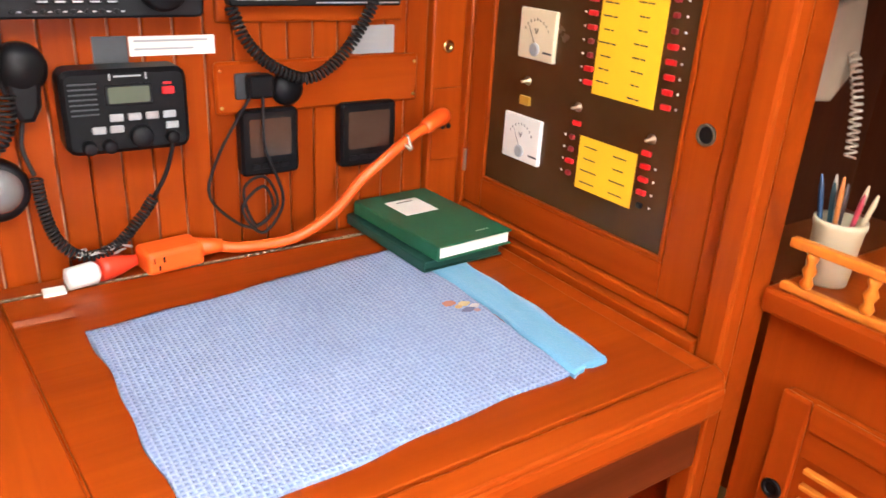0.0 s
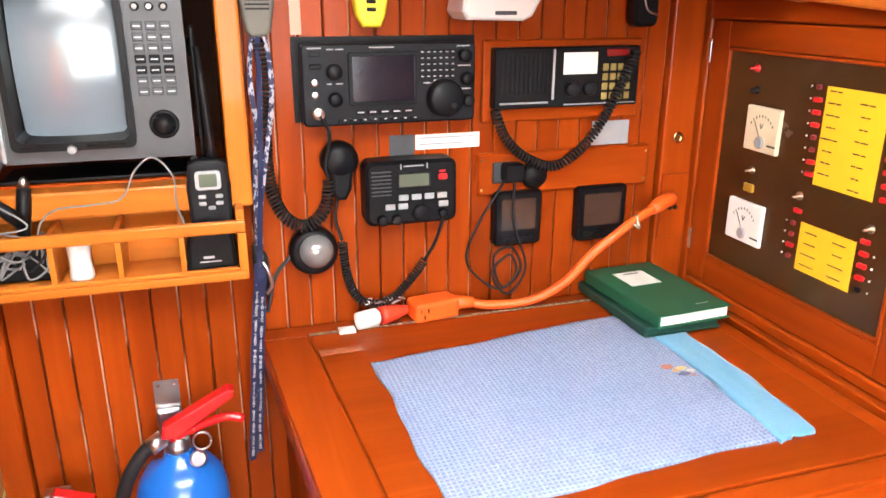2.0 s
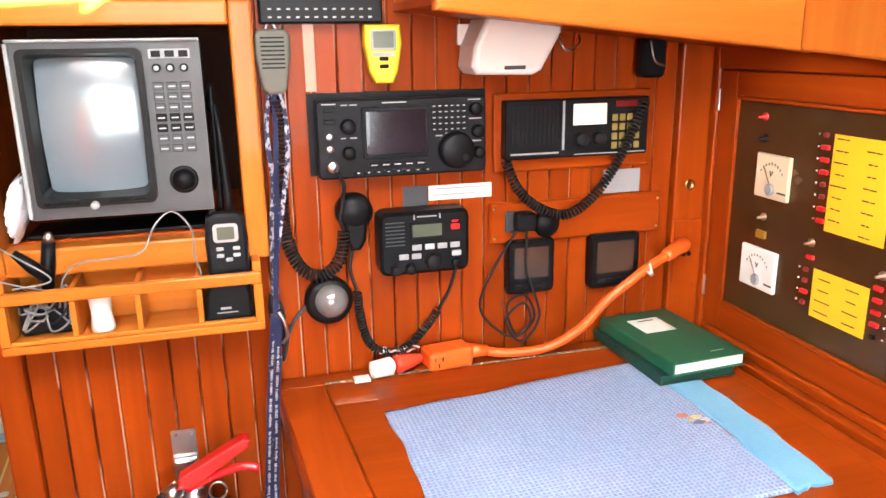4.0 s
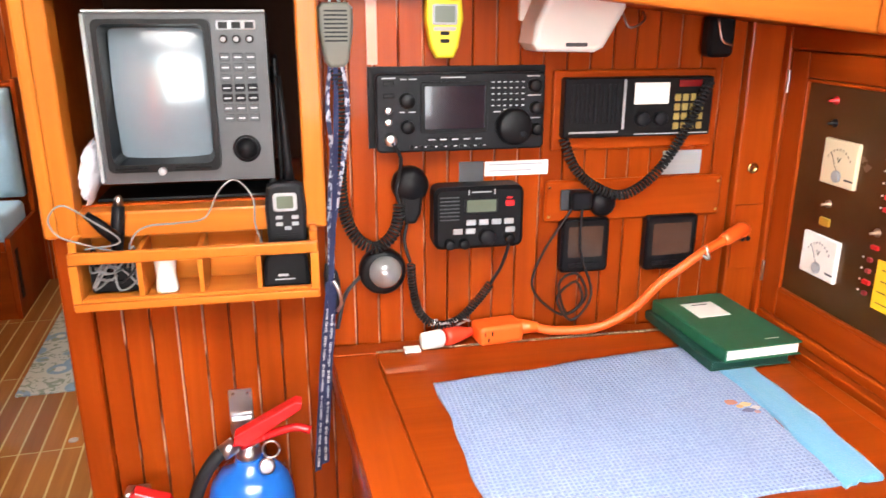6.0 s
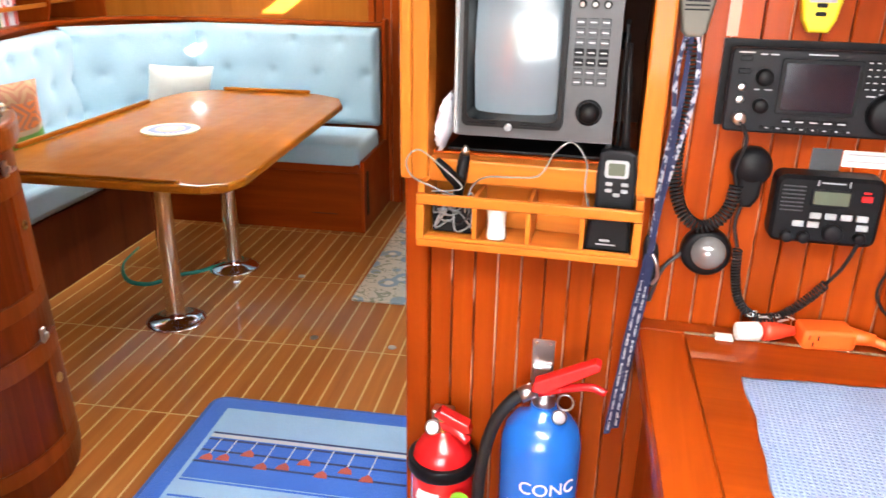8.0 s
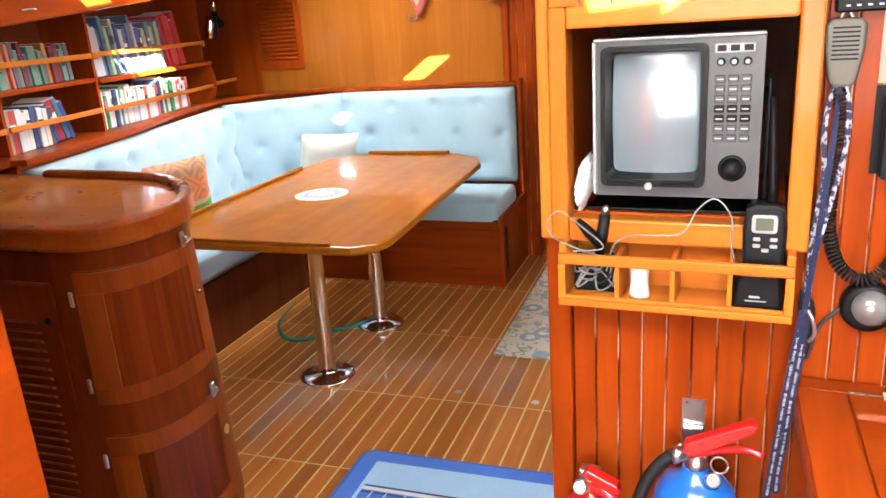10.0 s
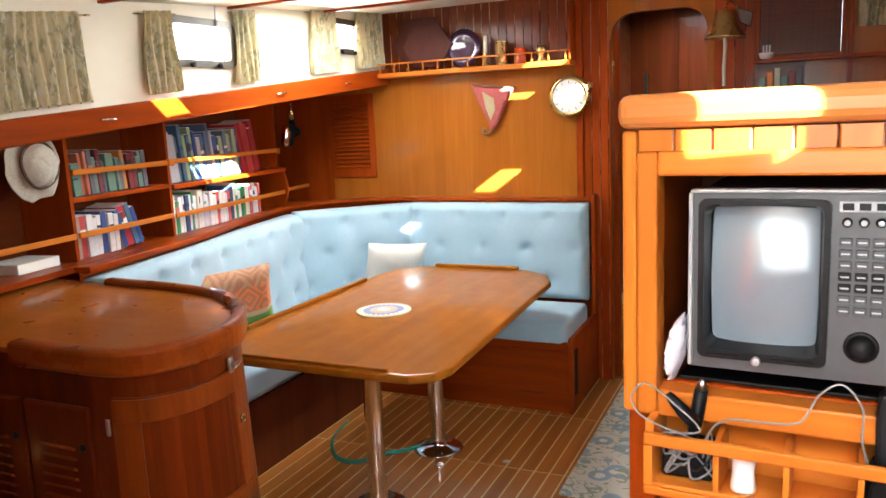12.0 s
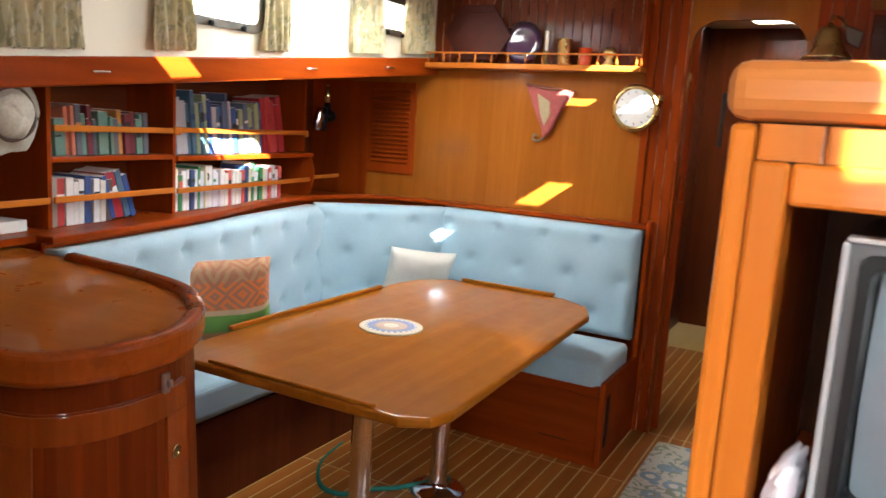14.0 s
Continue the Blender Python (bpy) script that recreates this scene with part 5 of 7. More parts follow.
def meter(y0, y1, z0, z1, face, label):
    m = pcard(y0, y1, z0, z1, face, "meter", 0.008, None, label, 0.002)
    yc, h = (y0 + y1) / 2, z1 - z0
    for i in range(9):
        a = radians(40 + i * 12.5)
        y, z = yc + 0.034 * math.cos(a), z0 + 0.018 + 0.040 * math.sin(a)
        part("scale_mark", box(B(), PX - 0.0088, PX - 0.008, y - 0.0006, y + 0.0006, z, z + 0.004), INK, m)
    part("needle", tube(B(), [(PX - 0.0086, yc, z0 + 0.02), (PX - 0.0086, yc + 0.018, z0 + 0.05)], 0.0006, 5), INK, m)
    b_ = B()
    turned(b_, [(0.010, 0), (0.010, 0.003), (0.007, 0.004)], 18, pose(PX - 0.008, yc, z0 + 0.016, 0, -90))
    part("pivot_cap", b_, GREYL, m)
    part("letter_v", tube(B(), [(PX - 0.0086, yc + 0.0035, z0 + 0.047), (PX - 0.0086, yc, z0 + 0.039), (PX - 0.0086, yc - 0.0035, z0 + 0.047)], 0.0008, 5), INK, m)
    part("black_foot", box(B(), PX - 0.0086, PX - 0.008, y0 + 0.002, y0 + 0.022, z0 + 0.012, z0 + 0.015), INK, m)


meter(0.928, 1.008, 1.127, 1.202, plain("cream_meter_face", (0.68, 0.58, 0.38), 0.35, vary=0.05), "square cream voltmeter")
meter(0.938, 1.026, 0.964, 1.037, PAPER, "square white voltmeter")
y1c = pcard(0.732, 0.846, 1.100, 1.250, YELLOW, "label_card", label="yellow label card with small print")
y2c = pcard(0.745, 0.856, 0.957, 1.036, YELLOW, "label_card", label="yellow label card with small print")
rnd = random.Random(11)
for k in range(8):
    z = 1.238 - k * 0.0178
    for y, w in ((0.828, 0.030), (0.768, 0.026)):
        w2 = w * rnd.uniform(0.55, 1.1)
        zz, cut_ = z + 0.006 * (y - 0.8) / 0.03, y - w2 * rnd.uniform(-0.1, 0.2)
        part("line_of_print", box(B(), PX - 0.0015, PX - 0.0012, y - w2 / 2, cut_ - 0.0012, zz - 0.0011, zz + 0.0009), INK, y1c)
        part("line_of_print", box(B(), PX - 0.0015, PX - 0.0012, cut_ + 0.0006, y + w2 / 2, zz - 0.0009, zz + 0.0012), INK, y1c)
for k in range(4):
    z = 1.022 - k * 0.018
    for y, w in ((0.832, 0.030), (0.775, 0.028)):
        w2 = w * rnd.uniform(0.55, 1.1)
        part("line_of_print", box(B(), PX - 0.0015, PX - 0.0012, y - w2 / 2, y + w2 / 2, z - 0.0009, z + 0.0009), INK, y2c)


def rocker(y, z, on, tone=None):
    s = part("switch", box(B(), PX - 0.006, PX, y - (0.0075 if on else 0.0042), y + (0.0075 if on else 0.0042), z - 0.0037, z + 0.0037, 0.0014), tone or (REDP if on else plain_dark_red), pl, "red switch" if tone is None else "black switch")
    return s


plain_dark_red = plain("dark_red_plastic", (0.20, 0.01, 0.012), 0.4)


def lampdot(y, z):
    b_ = B()
    turned(b_, [(0.0016, 0), (0.0015, 0.0015), (0.0007, 0.002)], 10, pose(PX, y, z, 0, -90))
    part("pilot_lamp", b_, WHITEP, pl)


for k in range(8):
    z = 1.247 - k * 0.0190
    rocker(0.861 - 0.001 * k, z, k not in (0, 4, 5))
    lampdot(0.878 - 0.001 * k, z)
    rocker(0.717 - 0.001 * k, z - 0.006, k > 2)
    lampdot(0.702 - 0.001 * k, z - 0.006)
for k in range(4):
    z = 1.030 - k * 0.0185
    rocker(0.871, z, k == 2)
    lampdot(0.888, z)
    rocker(0.727, z - 0.006, k < 3, BLACK if k == 3 else None)
    lampdot(0.711, z - 0.006)
for y, z, mt in ((0.985, 1.092, KNUCK), (0.868, 1.075, KNUCK), (0.725, 1.062, KNUCK), (1.005, 1.262, REDP), (1.000, 1.226, BLACK)):
    b_ = B()
    turned(b_, [(0.007, 0), (0.007, 0.002), (0.003, 0.003), (0.0022, 0.016), (0.001, 0.017)], 14, pose(PX, y, z, 8, -90))
    part("toggle", b_, mt, pl)
rocker(0.865, 1.052, True)
rocker(0.728, 1.042, True)
pcard(0.974, 0.996, 1.054, 1.068, plain("amber_lens", (0.35, 0.20, 0.02), 0.3), "amber_indicator", 0.006, bev=0.001)
b_ = B()
turned(b_, [(0.0140, 0), (0.0140, 0.003), (0.0115, 0.004), (0.0108, 0.0005)], 26, pose(0.889, 0.6395, 1.089, 0, -90))
part("finger_pull", b_, PORTM, pd, "round bronze finger pull with a dark hole")
b_ = B()
turned(b_, [(0.0105, 0), (0.0105, 0.0012)], 22, pose(0.889, 0.6395, 1.089, 0, -90))
part("pull_hole", b_, BLACK, pd)
part("hinge", box(B(), 0.8855, 0.889, 1.127, 1.137, 0.905, 0.945, 0.001), STEEL, pd)
part("hinge", box(B(), 0.8855, 0.889, 1.127, 1.137, 1.262, 1.302, 0.001), STEEL, pd)
op = thing("power_outlet", None, "small mahogany outlet plate on the corner post", "outlet")
part("plate", box(B(), 0.826, 0.885, WALL_Y - 0.0165, WALL_Y - 0.0122, 0.925, 1.052, 0.001), MAH, op)
for x in (0.848, 0.860):
    knob(op, x, WALL_Y - 0.0165, 0.985, 0.005, 0.002, BLACK, "socket_hole", 12)
b_ = B()
turned(b_, [(0.0105, 0), (0.0105, 0.003), (0.006, 0.003), (0.006, 0.0005)], 20, pose(0.853, WALL_Y - 0.0123, 1.122, 90))
solid("finger_pull", b_, BRASS, None, "small brass ring pull in the post", "finger pull")


# ---- the locker and open cubby aft of the panel ----
cb = thing("side_cabinet", None, "mahogany cabinet with a louvred door and an open cubby above", "cabinet")
part("carcass", box(B(), 0.963, 1.35, -0.35, 0.544, 0.0, 0.88), MAH, cb)
part("counter_edge", box(B(), 0.930, 1.35, -0.35, 0.544, 0.8805, 0.915, 0.006), MAHY, cb)
# cubby back and side coloured near black for the shade inside
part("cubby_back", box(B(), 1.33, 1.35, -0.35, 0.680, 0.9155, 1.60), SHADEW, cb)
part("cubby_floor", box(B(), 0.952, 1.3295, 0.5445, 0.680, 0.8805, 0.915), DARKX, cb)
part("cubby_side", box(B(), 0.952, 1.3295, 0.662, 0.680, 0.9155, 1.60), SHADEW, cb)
# unseen board added to keep overhead light out of the cubby
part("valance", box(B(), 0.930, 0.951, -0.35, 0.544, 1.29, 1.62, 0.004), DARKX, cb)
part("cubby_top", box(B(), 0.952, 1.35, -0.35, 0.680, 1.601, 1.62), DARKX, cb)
dr_ = part("door", box(B(), 0.949, 0.9625, 0.10, 0.492, 0.20, 0.790, 0.008), MAH, cb, "louvred cabinet door")
for y0, y1, z0, z1 in ((0.452, 0.492, 0.20, 0.79), (0.10, 0.14, 0.20, 0.79)):
    part("stile", box(B(), 0.940, 0.9485, y0, y1, z0, z1, 0.004), MAH, dr_)
for z0, z1 in ((0.75, 0.79), (0.20, 0.245)):
    part("rail", box(B(), 0.940, 0.9485, 0.1405, 0.4515, z0, z1, 0.004), MAHY, dr_)
part("panel", box(B(), 0.944, 0.9485, 0.1405, 0.4515, 0.710, 0.7495, 0.001), MAHY, dr_)
for i in range(18):
    b_ = box(B(), 0.940, 0.9515, 0.1405, 0.440, -0.0035, 0.0035, 0.0015)
    bmesh.ops.transform(b_, matrix=pose(0, 0, 0.695 - i * 0.024), verts=b_.verts)
    part("louvre", b_, TEAKX, dr_)
b_ = B()
turned(b_, [(0.014, 0), (0.014, 0.003), (0.009, 0.003), (0.009, 0.0005)], 20, pose(0.940, 0.472, 0.645, 0, -90))
part("finger_pull", b_, BLACK, dr_)
fr_ = thing("fiddle_rail", None, "turned teak gallery rail along the cubby edge", "rail")
part("bottom_rail", box(B(), 0.938, 0.952, -0.35, 0.530, 0.9155, 0.927, 0.003), TEAK, fr_)
part("top_rail", box(B(), 0.938, 0.953, -0.35, 0.530, 0.972, 0.985, 0.003), TEAK, fr_)
for i in range(9):
    b_ = B()
    turned(b_, [(0.006, 0), (0.0085, 0.006), (0.005, 0.014), (0.009, 0.023), (0.005, 0.032), (0.008, 0.040), (0.006, 0.0448)], 12, pose(0.945, 0.500 - i * 0.075, 0.9271))
    part("spindle", b_, TEAK, fr_)
pc = thing("pen_cup", None, "cream mug full of pens and brushes behind the rail", "cup")
b_ = B()
turned(b_, [(0.025, 0), (0.026, 0.004), (0.030, 0.072), (0.032, 0.078), (0.032, 0.085), (0.028, 0.085), (0.024, 0.01), (0.001, 0.008)], 30, pose(1.016, 0.514, 0.9155))
part("mug", b_, plain("cream_glaze", (0.50, 0.42, 0.28), 0.3, vary=0.15, scale=15), pc)
for i, (dx, dy, h, c) in enumerate([(-0.018, 0.018, 0.060, (0.02, 0.05, 0.10)), (-0.008, 0.010, 0.050, (0.015, 0.06, 0.07)), (0.004, 0.016, 0.056, (0.40, 0.34, 0.26)), (0.012, -0.010, 0.050, (0.50, 0.40, 0.24)), (-0.004, -0.016, 0.045, (0.30, 0.03, 0.05)), (0.016, -0.018, 0.04, (0.5, 0.4, 0.25)), (-0.014, 0.0, 0.062, (0.45, 0.16, 0.04)), (0.0, 0.002, 0.05, (0.06, 0.05, 0.05))]):
    b_ = B()
    p = Vector((1.016 + dx * 0.5, 0.514 + dy * 0.5, 0.93))
    q = Vector((1.016 + dx * 1.4, 0.514 + dy * 1.4, 0.995 + h))
    tube(b_, [p, p.lerp(q, 0.88), q], [0.003, 0.0034, 0.0014], 8)
    part("pen", b_, plain("pen_%d" % i, c, 0.4), pc)
kt = thing("wall_telephone", None, "cream plastic handset holder with a coiled cord in the cubby", "telephone")
part("holder", upright(B(), [(1.07, 1.12), (1.07, 1.24), (1.16, 1.26), (1.18, 1.16), (1.13, 1.115)], 0.625, 0.661, 0.006, 2), plain("cream_plastic", (0.40, 0.33, 0.24), 0.4), kt)
part("cord", coil(B(), [(1.15, 0.62, 1.18), (1.13, 0.59, 1.12), (1.12, 0.575, 1.05)], 0.007, 0.009, 0.0016), plain("cream_cord", (0.55, 0.48, 0.38), 0.5), kt)


# ---- TV recess: monitor, bin shelf and what lies in it ----
PALEP = plain("off_white_print", (0.66, 0.66, 0.70), 0.8)
CRT = plain("crt_glass_grey", (0.15, 0.19, 0.22), 0.16, 0.0, vary=0.04, coat=1.0, bumpy=0.0)
CRT.node_tree.nodes["Principled BSDF"].inputs["Coat Roughness"].default_value = 0.12
tv = thing("radar_monitor", None, "grey metal CRT radar monitor with a keypad, standing in the recess", "monitor")
part("cabinet", box(B(), -0.270, -0.022, 1.156, 1.40, 1.150, 1.398, 0.004), MONG, tv)
fb = B()
for x0, x1, z0, z1 in ((-0.274, -0.2565, 1.147, 1.400), (-0.1035, -0.018, 1.147, 1.400), (-0.2565, -0.1035, 1.147, 1.176), (-0.2565, -0.1035, 1.385, 1.400)):
    box(fb, x0, x1, 1.108, 1.1555, z0, z1)
part("front_rim", fb, MONG, tv)
part("edge_trim", box(B(), -0.2765, -0.2705, 1.100, 1.13, 1.150, 1.398, 0.002), GREYL, tv)
part("top_trim", box(B(), -0.274, -0.018, 1.100, 1.125, 1.3985, 1.403, 0.002), GREYL, tv)
hb = B()
ro, ri, rd = rounded(-0.262, -0.098, 1.166, 1.390, 0.010, 4), rounded(-0.254, -0.106, 1.178, 1.383, 0.012, 4), rounded(-0.250, -0.110, 1.182, 1.378, 0.014, 4)
rings = [[hb.verts.new((x, y, z)) for x, z in ring] for ring, y in ((ro, 1.1075), (ro, 1.094), (ri, 1.094), (rd, 1.140))]
for k in range(3):
    for j in range(len(ro)):
        hb.faces.new((rings[k][j], rings[k][(j + 1) % len(ro)], rings[k + 1][(j + 1) % len(ro)], rings[k + 1][j]))
part("screen_hood", hb, BLACK, tv)
sb_ = B()
nx, nz = 14, 18
rows_ = []
for j in range(nz + 1):
    r_ = []
    for i in range(nx + 1):
        a, c = 2 * i / nx - 1, 2 * j / nz - 1
        sx_, sz_ = 0.0695 * a * math.sqrt(1 - 0.06 * c * c), 0.0985 * c * math.sqrt(1 - 0.06 * a * a)
        r_.append(sb_.verts.new((-0.180 + sx_, 1.1235 + 0.0075 * a * a + 0.0085 * c * c, 1.279 + sz_)))
    rows_.append(r_)
for a, c in zip(rows_, rows_[1:]):
    for i in range(nx):
        sb_.faces.new((a[i], a[i + 1], c[i + 1], c[i])).smooth = True
part("screen", sb_, CRT, tv, "bulging grey CRT glass")
key(tv, -0.252, -0.205, 1.170, 1.174, 1.0925, 0.002, BLACK, "lip")
key(tv, -0.165, -0.112, 1.170, 1.174, 1.0925, 0.002, BLACK, "lip")
knob(tv, -0.184, 1.0925, 1.168, 0.0062, 0.008, GREYL, "catch_knob")
key(tv, -0.090, -0.032, 1.374, 1.388, 1.108, 0.002, GREYL, "legend_strip")
for i in range(3):
    key(tv, -0.086 + i * 0.019, -0.073 + i * 0.019, 1.3765, 1.3855, 1.1058, 0.0006, BLACK2, "legend", 0)
    knob(tv, -0.080 + i * 0.019, 1.108, 1.361, 0.0062, 0.010, BLACK)
    knob(tv, -0.080 + i * 0.019, 1.098, 1.361, 0.004, 0.002, GREYL, "knob_cap", 12)
for i in range(3):
    for j in range(7):
        key(tv, -0.088 + i * 0.019, -0.073 + i * 0.019, 1.238 + j * 0.0152, 1.2495 + j * 0.0152, 1.108, 0.0025, GREY if j not in (2, 3) else BLACK2)
        key(tv, -0.0855 + i * 0.019, -0.0755 + i * 0.019, 1.2425 + j * 0.0152, 1.2445 + j * 0.0152, 1.1054, 0.0004, GREYL, "key_legend", 0)
part("ball_ring", turned(B(), [(0.021, 0), (0.021, 0.002), (0.018, 0.003)], 26, pose(-0.058, 1.108, 1.196, 90)), BLACK2, tv)
part("track_ball", turned(B(), [(0.017, 0), (0.0165, 0.006), (0.012, 0.013), (0.006, 0.016), (0.001, 0.017)], 26, pose(-0.058, 1.1055, 1.196, 90)), BLACK, tv)
b_ = B()
turned(b_, [(0.014, 0), (0.014, 0.012), (0.010, 0.014)], 18, pose(-0.018, 1.20, 1.30, 0, 90))
part("mounting_knob", b_, BLACK, tv)
part("yoke_arm", box(B(), -0.012, -0.006, 1.16, 1.26, 1.107, 1.33, 0.002), BLACK, tv)
part("yoke_base", box(B(), -0.30, -0.006, 1.16, 1.26, 1.1065, 1.112, 0.002), BLACK, tv)

pb = thing("plastic_bag", None, "crumpled white plastic bag stuffed beside the monitor", "bag")
b_ = B()
rnd = random.Random(4)
bmesh.ops.create_icosphere(b_, subdivisions=4, radius=1)
for v in b_.verts:
    n_ = noise.noise(v.co * 2.3) + 0.5 * noise.noise(v.co * 6)
    v.co = Vector((-0.300 + 0.013 * v.co.x + 0.006 * n_ + 0.008 * v.co.z, 1.150 + 0.04 * v.co.y + 0.010 * n_, 1.159 + 0.051 * v.co.z + 0.006 * n_))
part("crumpled_sheet", b_, plain("milky_plastic_bag", (0.70, 0.70, 0.78), 0.35, vary=0.1), pb)

bs = thing("bin_shelf", None, "varnished teak bin shelf with four compartments under the monitor", "shelf")
part("bottom", box(B(), -0.330, 0.043, 1.0585, WALL_Y - 0.0012, 0.958, 0.972, 0.003), TEAKX, bs)
part("front_rail", box(B(), -0.330, 0.043, 1.0585, 1.070, 1.034, 1.053, 0.003), TEAKX, bs)
part("front_lip", box(B(), -0.3165, 0.0295, 1.0595, 1.069, 0.9725, 0.979, 0.002), TEAKX, bs)
part("back_board", box(B(), -0.3165, 0.0295, WALL_Y - 0.010, WALL_Y - 0.0012, 0.9725, 1.060), TEAKX, bs)
for x0, x1 in ((-0.330, -0.317), (0.030, 0.043)):
    part("end_board", box(B(), x0, x1, 1.0705, WALL_Y - 0.0012, 0.9725, 1.068, 0.002), TEAK, bs)
    part("end_stub", box(B(), x0, x1, 1.0595, 1.070, 0.9725, 1.0335, 0.001), TEAK, bs)
for x in (-0.229, -0.139, -0.051):
    part("divider", box(B(), x - 0.004, x + 0.004, 1.0705, WALL_Y - 0.0105, 0.9725, 1.052, 0.001), TEAK, bs)
    part("divider_front", box(B(), x - 0.004, x + 0.004, 1.0600, 1.070, 0.9795, 1.0335, 0.001), TEAK, bs)

cupw = solid("plastic_cup", turned(B(), [(0.0165, 0), (0.0175, 0.004), (0.0150, 0.028), (0.0170, 0.055), (0.0180, 0.058), (0.0160, 0.058), (0.0135, 0.028), (0.001, 0.004)], 26, pose(-0.197, 1.098, 0.9725)), WHITEP, None, "small white waisted plastic cup in the bin shelf", "cup")
hh = thing("handheld_vhf", None, "black handheld VHF radio standing in its charger cradle", "radio")
part("cradle", upright(B(), [(-0.047, 0.9725), (-0.043, 1.018), (-0.036, 1.034), (0.022, 1.034), (0.026, 1.018), (0.028, 0.9725)], 1.076, 1.150, 0.006, 2), BLACK, hh, "charger cradle")
part("body", upright(B(), [(-0.034, 1.02), (-0.037, 1.10), (-0.033, 1.135), (-0.02, 1.142), (0.012, 1.142), (0.024, 1.135), (0.028, 1.10), (0.026, 1.02)], 1.092, 1.128, 0.006, 2), BLACK2, hh)
plate(hh, -0.024, 0.014, 1.096, 1.126, 1.0925, 0.0025, GREYL, "screen_frame", 0.006, 0.001)
plate(hh, -0.018, 0.008, 1.101, 1.121, 1.0898, 0.0008, LCDG, "screen", 0.002, 0)
for x, z in ((-0.021, 1.083), (0.004, 1.083), (-0.021, 1.072), (0.004, 1.072), (-0.008, 1.065)):
    key(hh, x, x + 0.011, z, z + 0.006, 1.0925, 0.002, GREYL)
for i in range(5):
    key(hh, -0.022, 0.012, 1.042 + i * 0.004, 1.044 + i * 0.004, 1.0925, 0.001, BLACK, "speaker_slot", 0)
key(hh, -0.022, -0.006, 0.992, 0.996, 1.0765, 0.0006, GREYL, "legend", 0)
key(hh, -0.028, 0.004, 0.986, 0.988, 1.0765, 0.0006, GREYL, "legend", 0)
part("antenna", tube(B(), [(0.004, 1.112, 1.140), (0.004, 1.112, 1.16), (0.000, 1.116, 1.24), (-0.004, 1.12, 1.305)], [0.009, 0.0065, 0.0055, 0.0045], 12), BLACK, hh)
knob(hh, -0.022, 1.12, 1.141, 0.006, 0.012, BLACK)

GREYC = plain("grey_cable", (0.20, 0.195, 0.195), 0.5)
lead("grey_cable", [(-0.040, 1.09, 1.03), (-0.052, 1.075, 1.08), (-0.053, 1.07, 1.125), (-0.077, 1.07, 1.155), (-0.103, 1.068, 1.138), (-0.125, 1.062, 1.100), (-0.165, 1.06, 1.0935), (-0.212, 1.064, 1.089), (-0.238, 1.075, 1.066), (-0.25, 1.08, 1.02)], 0.0015, "thin grey charger cable trailing across the shelf", "cable", GREYC)
rnd = random.Random(8)
for k in range(6):
    pts = [(-0.273 + rnd.uniform(-0.035, 0.035), 1.078 + rnd.uniform(0, 0.045), 0.980 + rnd.uniform(0.0, 0.07)) for _ in range(9)]
    lead("tangled_cable", pts, 0.0017, "tangled grey charging cable in the bin", "cable", GREYC if k else RUBBER)
lead("grey_cable", [(-0.24, 1.08, 1.04), (-0.30, 1.055, 1.068), (-0.335, 1.052, 1.085), (-0.345, 1.055, 1.11), (-0.325, 1.06, 1.128), (-0.29, 1.07, 1.10), (-0.25, 1.055, 1.07), (-0.30, 1.05, 1.062)], 0.0014, "loop of thin grey cable over the shelf end", "cable", GREYC)
chg = thing("car_charger", None, "black cigar-lighter charger plug propped in the bin", "charger")
part("body", tube(B(), [(-0.268, 1.10, 1.03), (-0.262, 1.10, 1.075), (-0.256, 1.10, 1.115)], [0.008, 0.0105, 0.0095], 14), BLACK, chg)
part("tip", tube(B(), [(-0.256, 1.10, 1.115), (-0.2545, 1.10, 1.126), (-0.254, 1.10, 1.131)], [0.008, 0.006, 0.003], 12), STEEL, chg)
chg2 = solid("adaptor_plug", tube(B(), [(-0.262, 1.088, 1.066), (-0.28, 1.085, 1.085), (-0.30, 1.082, 1.108)], [0.010, 0.010, 0.006], 12), BLACK, None, "black adaptor plug leaning in the bin", "plug")
solid("charger_brick", box(B(), -0.312, -0.238, 1.100, 1.150, 0.973, 1.026, 0.005), BLACK, None, "black charger brick in the bin shelf", "charger")

# bracket and fire extinguishers
bk_ = thing("steel_bracket", None, "stainless steel hanging bracket screwed to the planking", "bracket")
part("plate", upright(B(), rounded(-0.127, -0.086, 0.662, 0.752, 0.003, 2), WALL_Y - 0.003, WALL_Y - 0.0003), STEEL, bk_)
part("tongue", upright(B(), [(-0.124, 0.70), (-0.089, 0.70), (-0.089, 0.66), (-0.124, 0.66)], WALL_Y - 0.016, WALL_Y - 0.0033, 0.003), STEEL, bk_)
for x in (-0.119, -0.094):
    knob(bk_, x, WALL_Y - 0.003, 0.744, 0.003, 0.001, CHROME, "screw", 10)


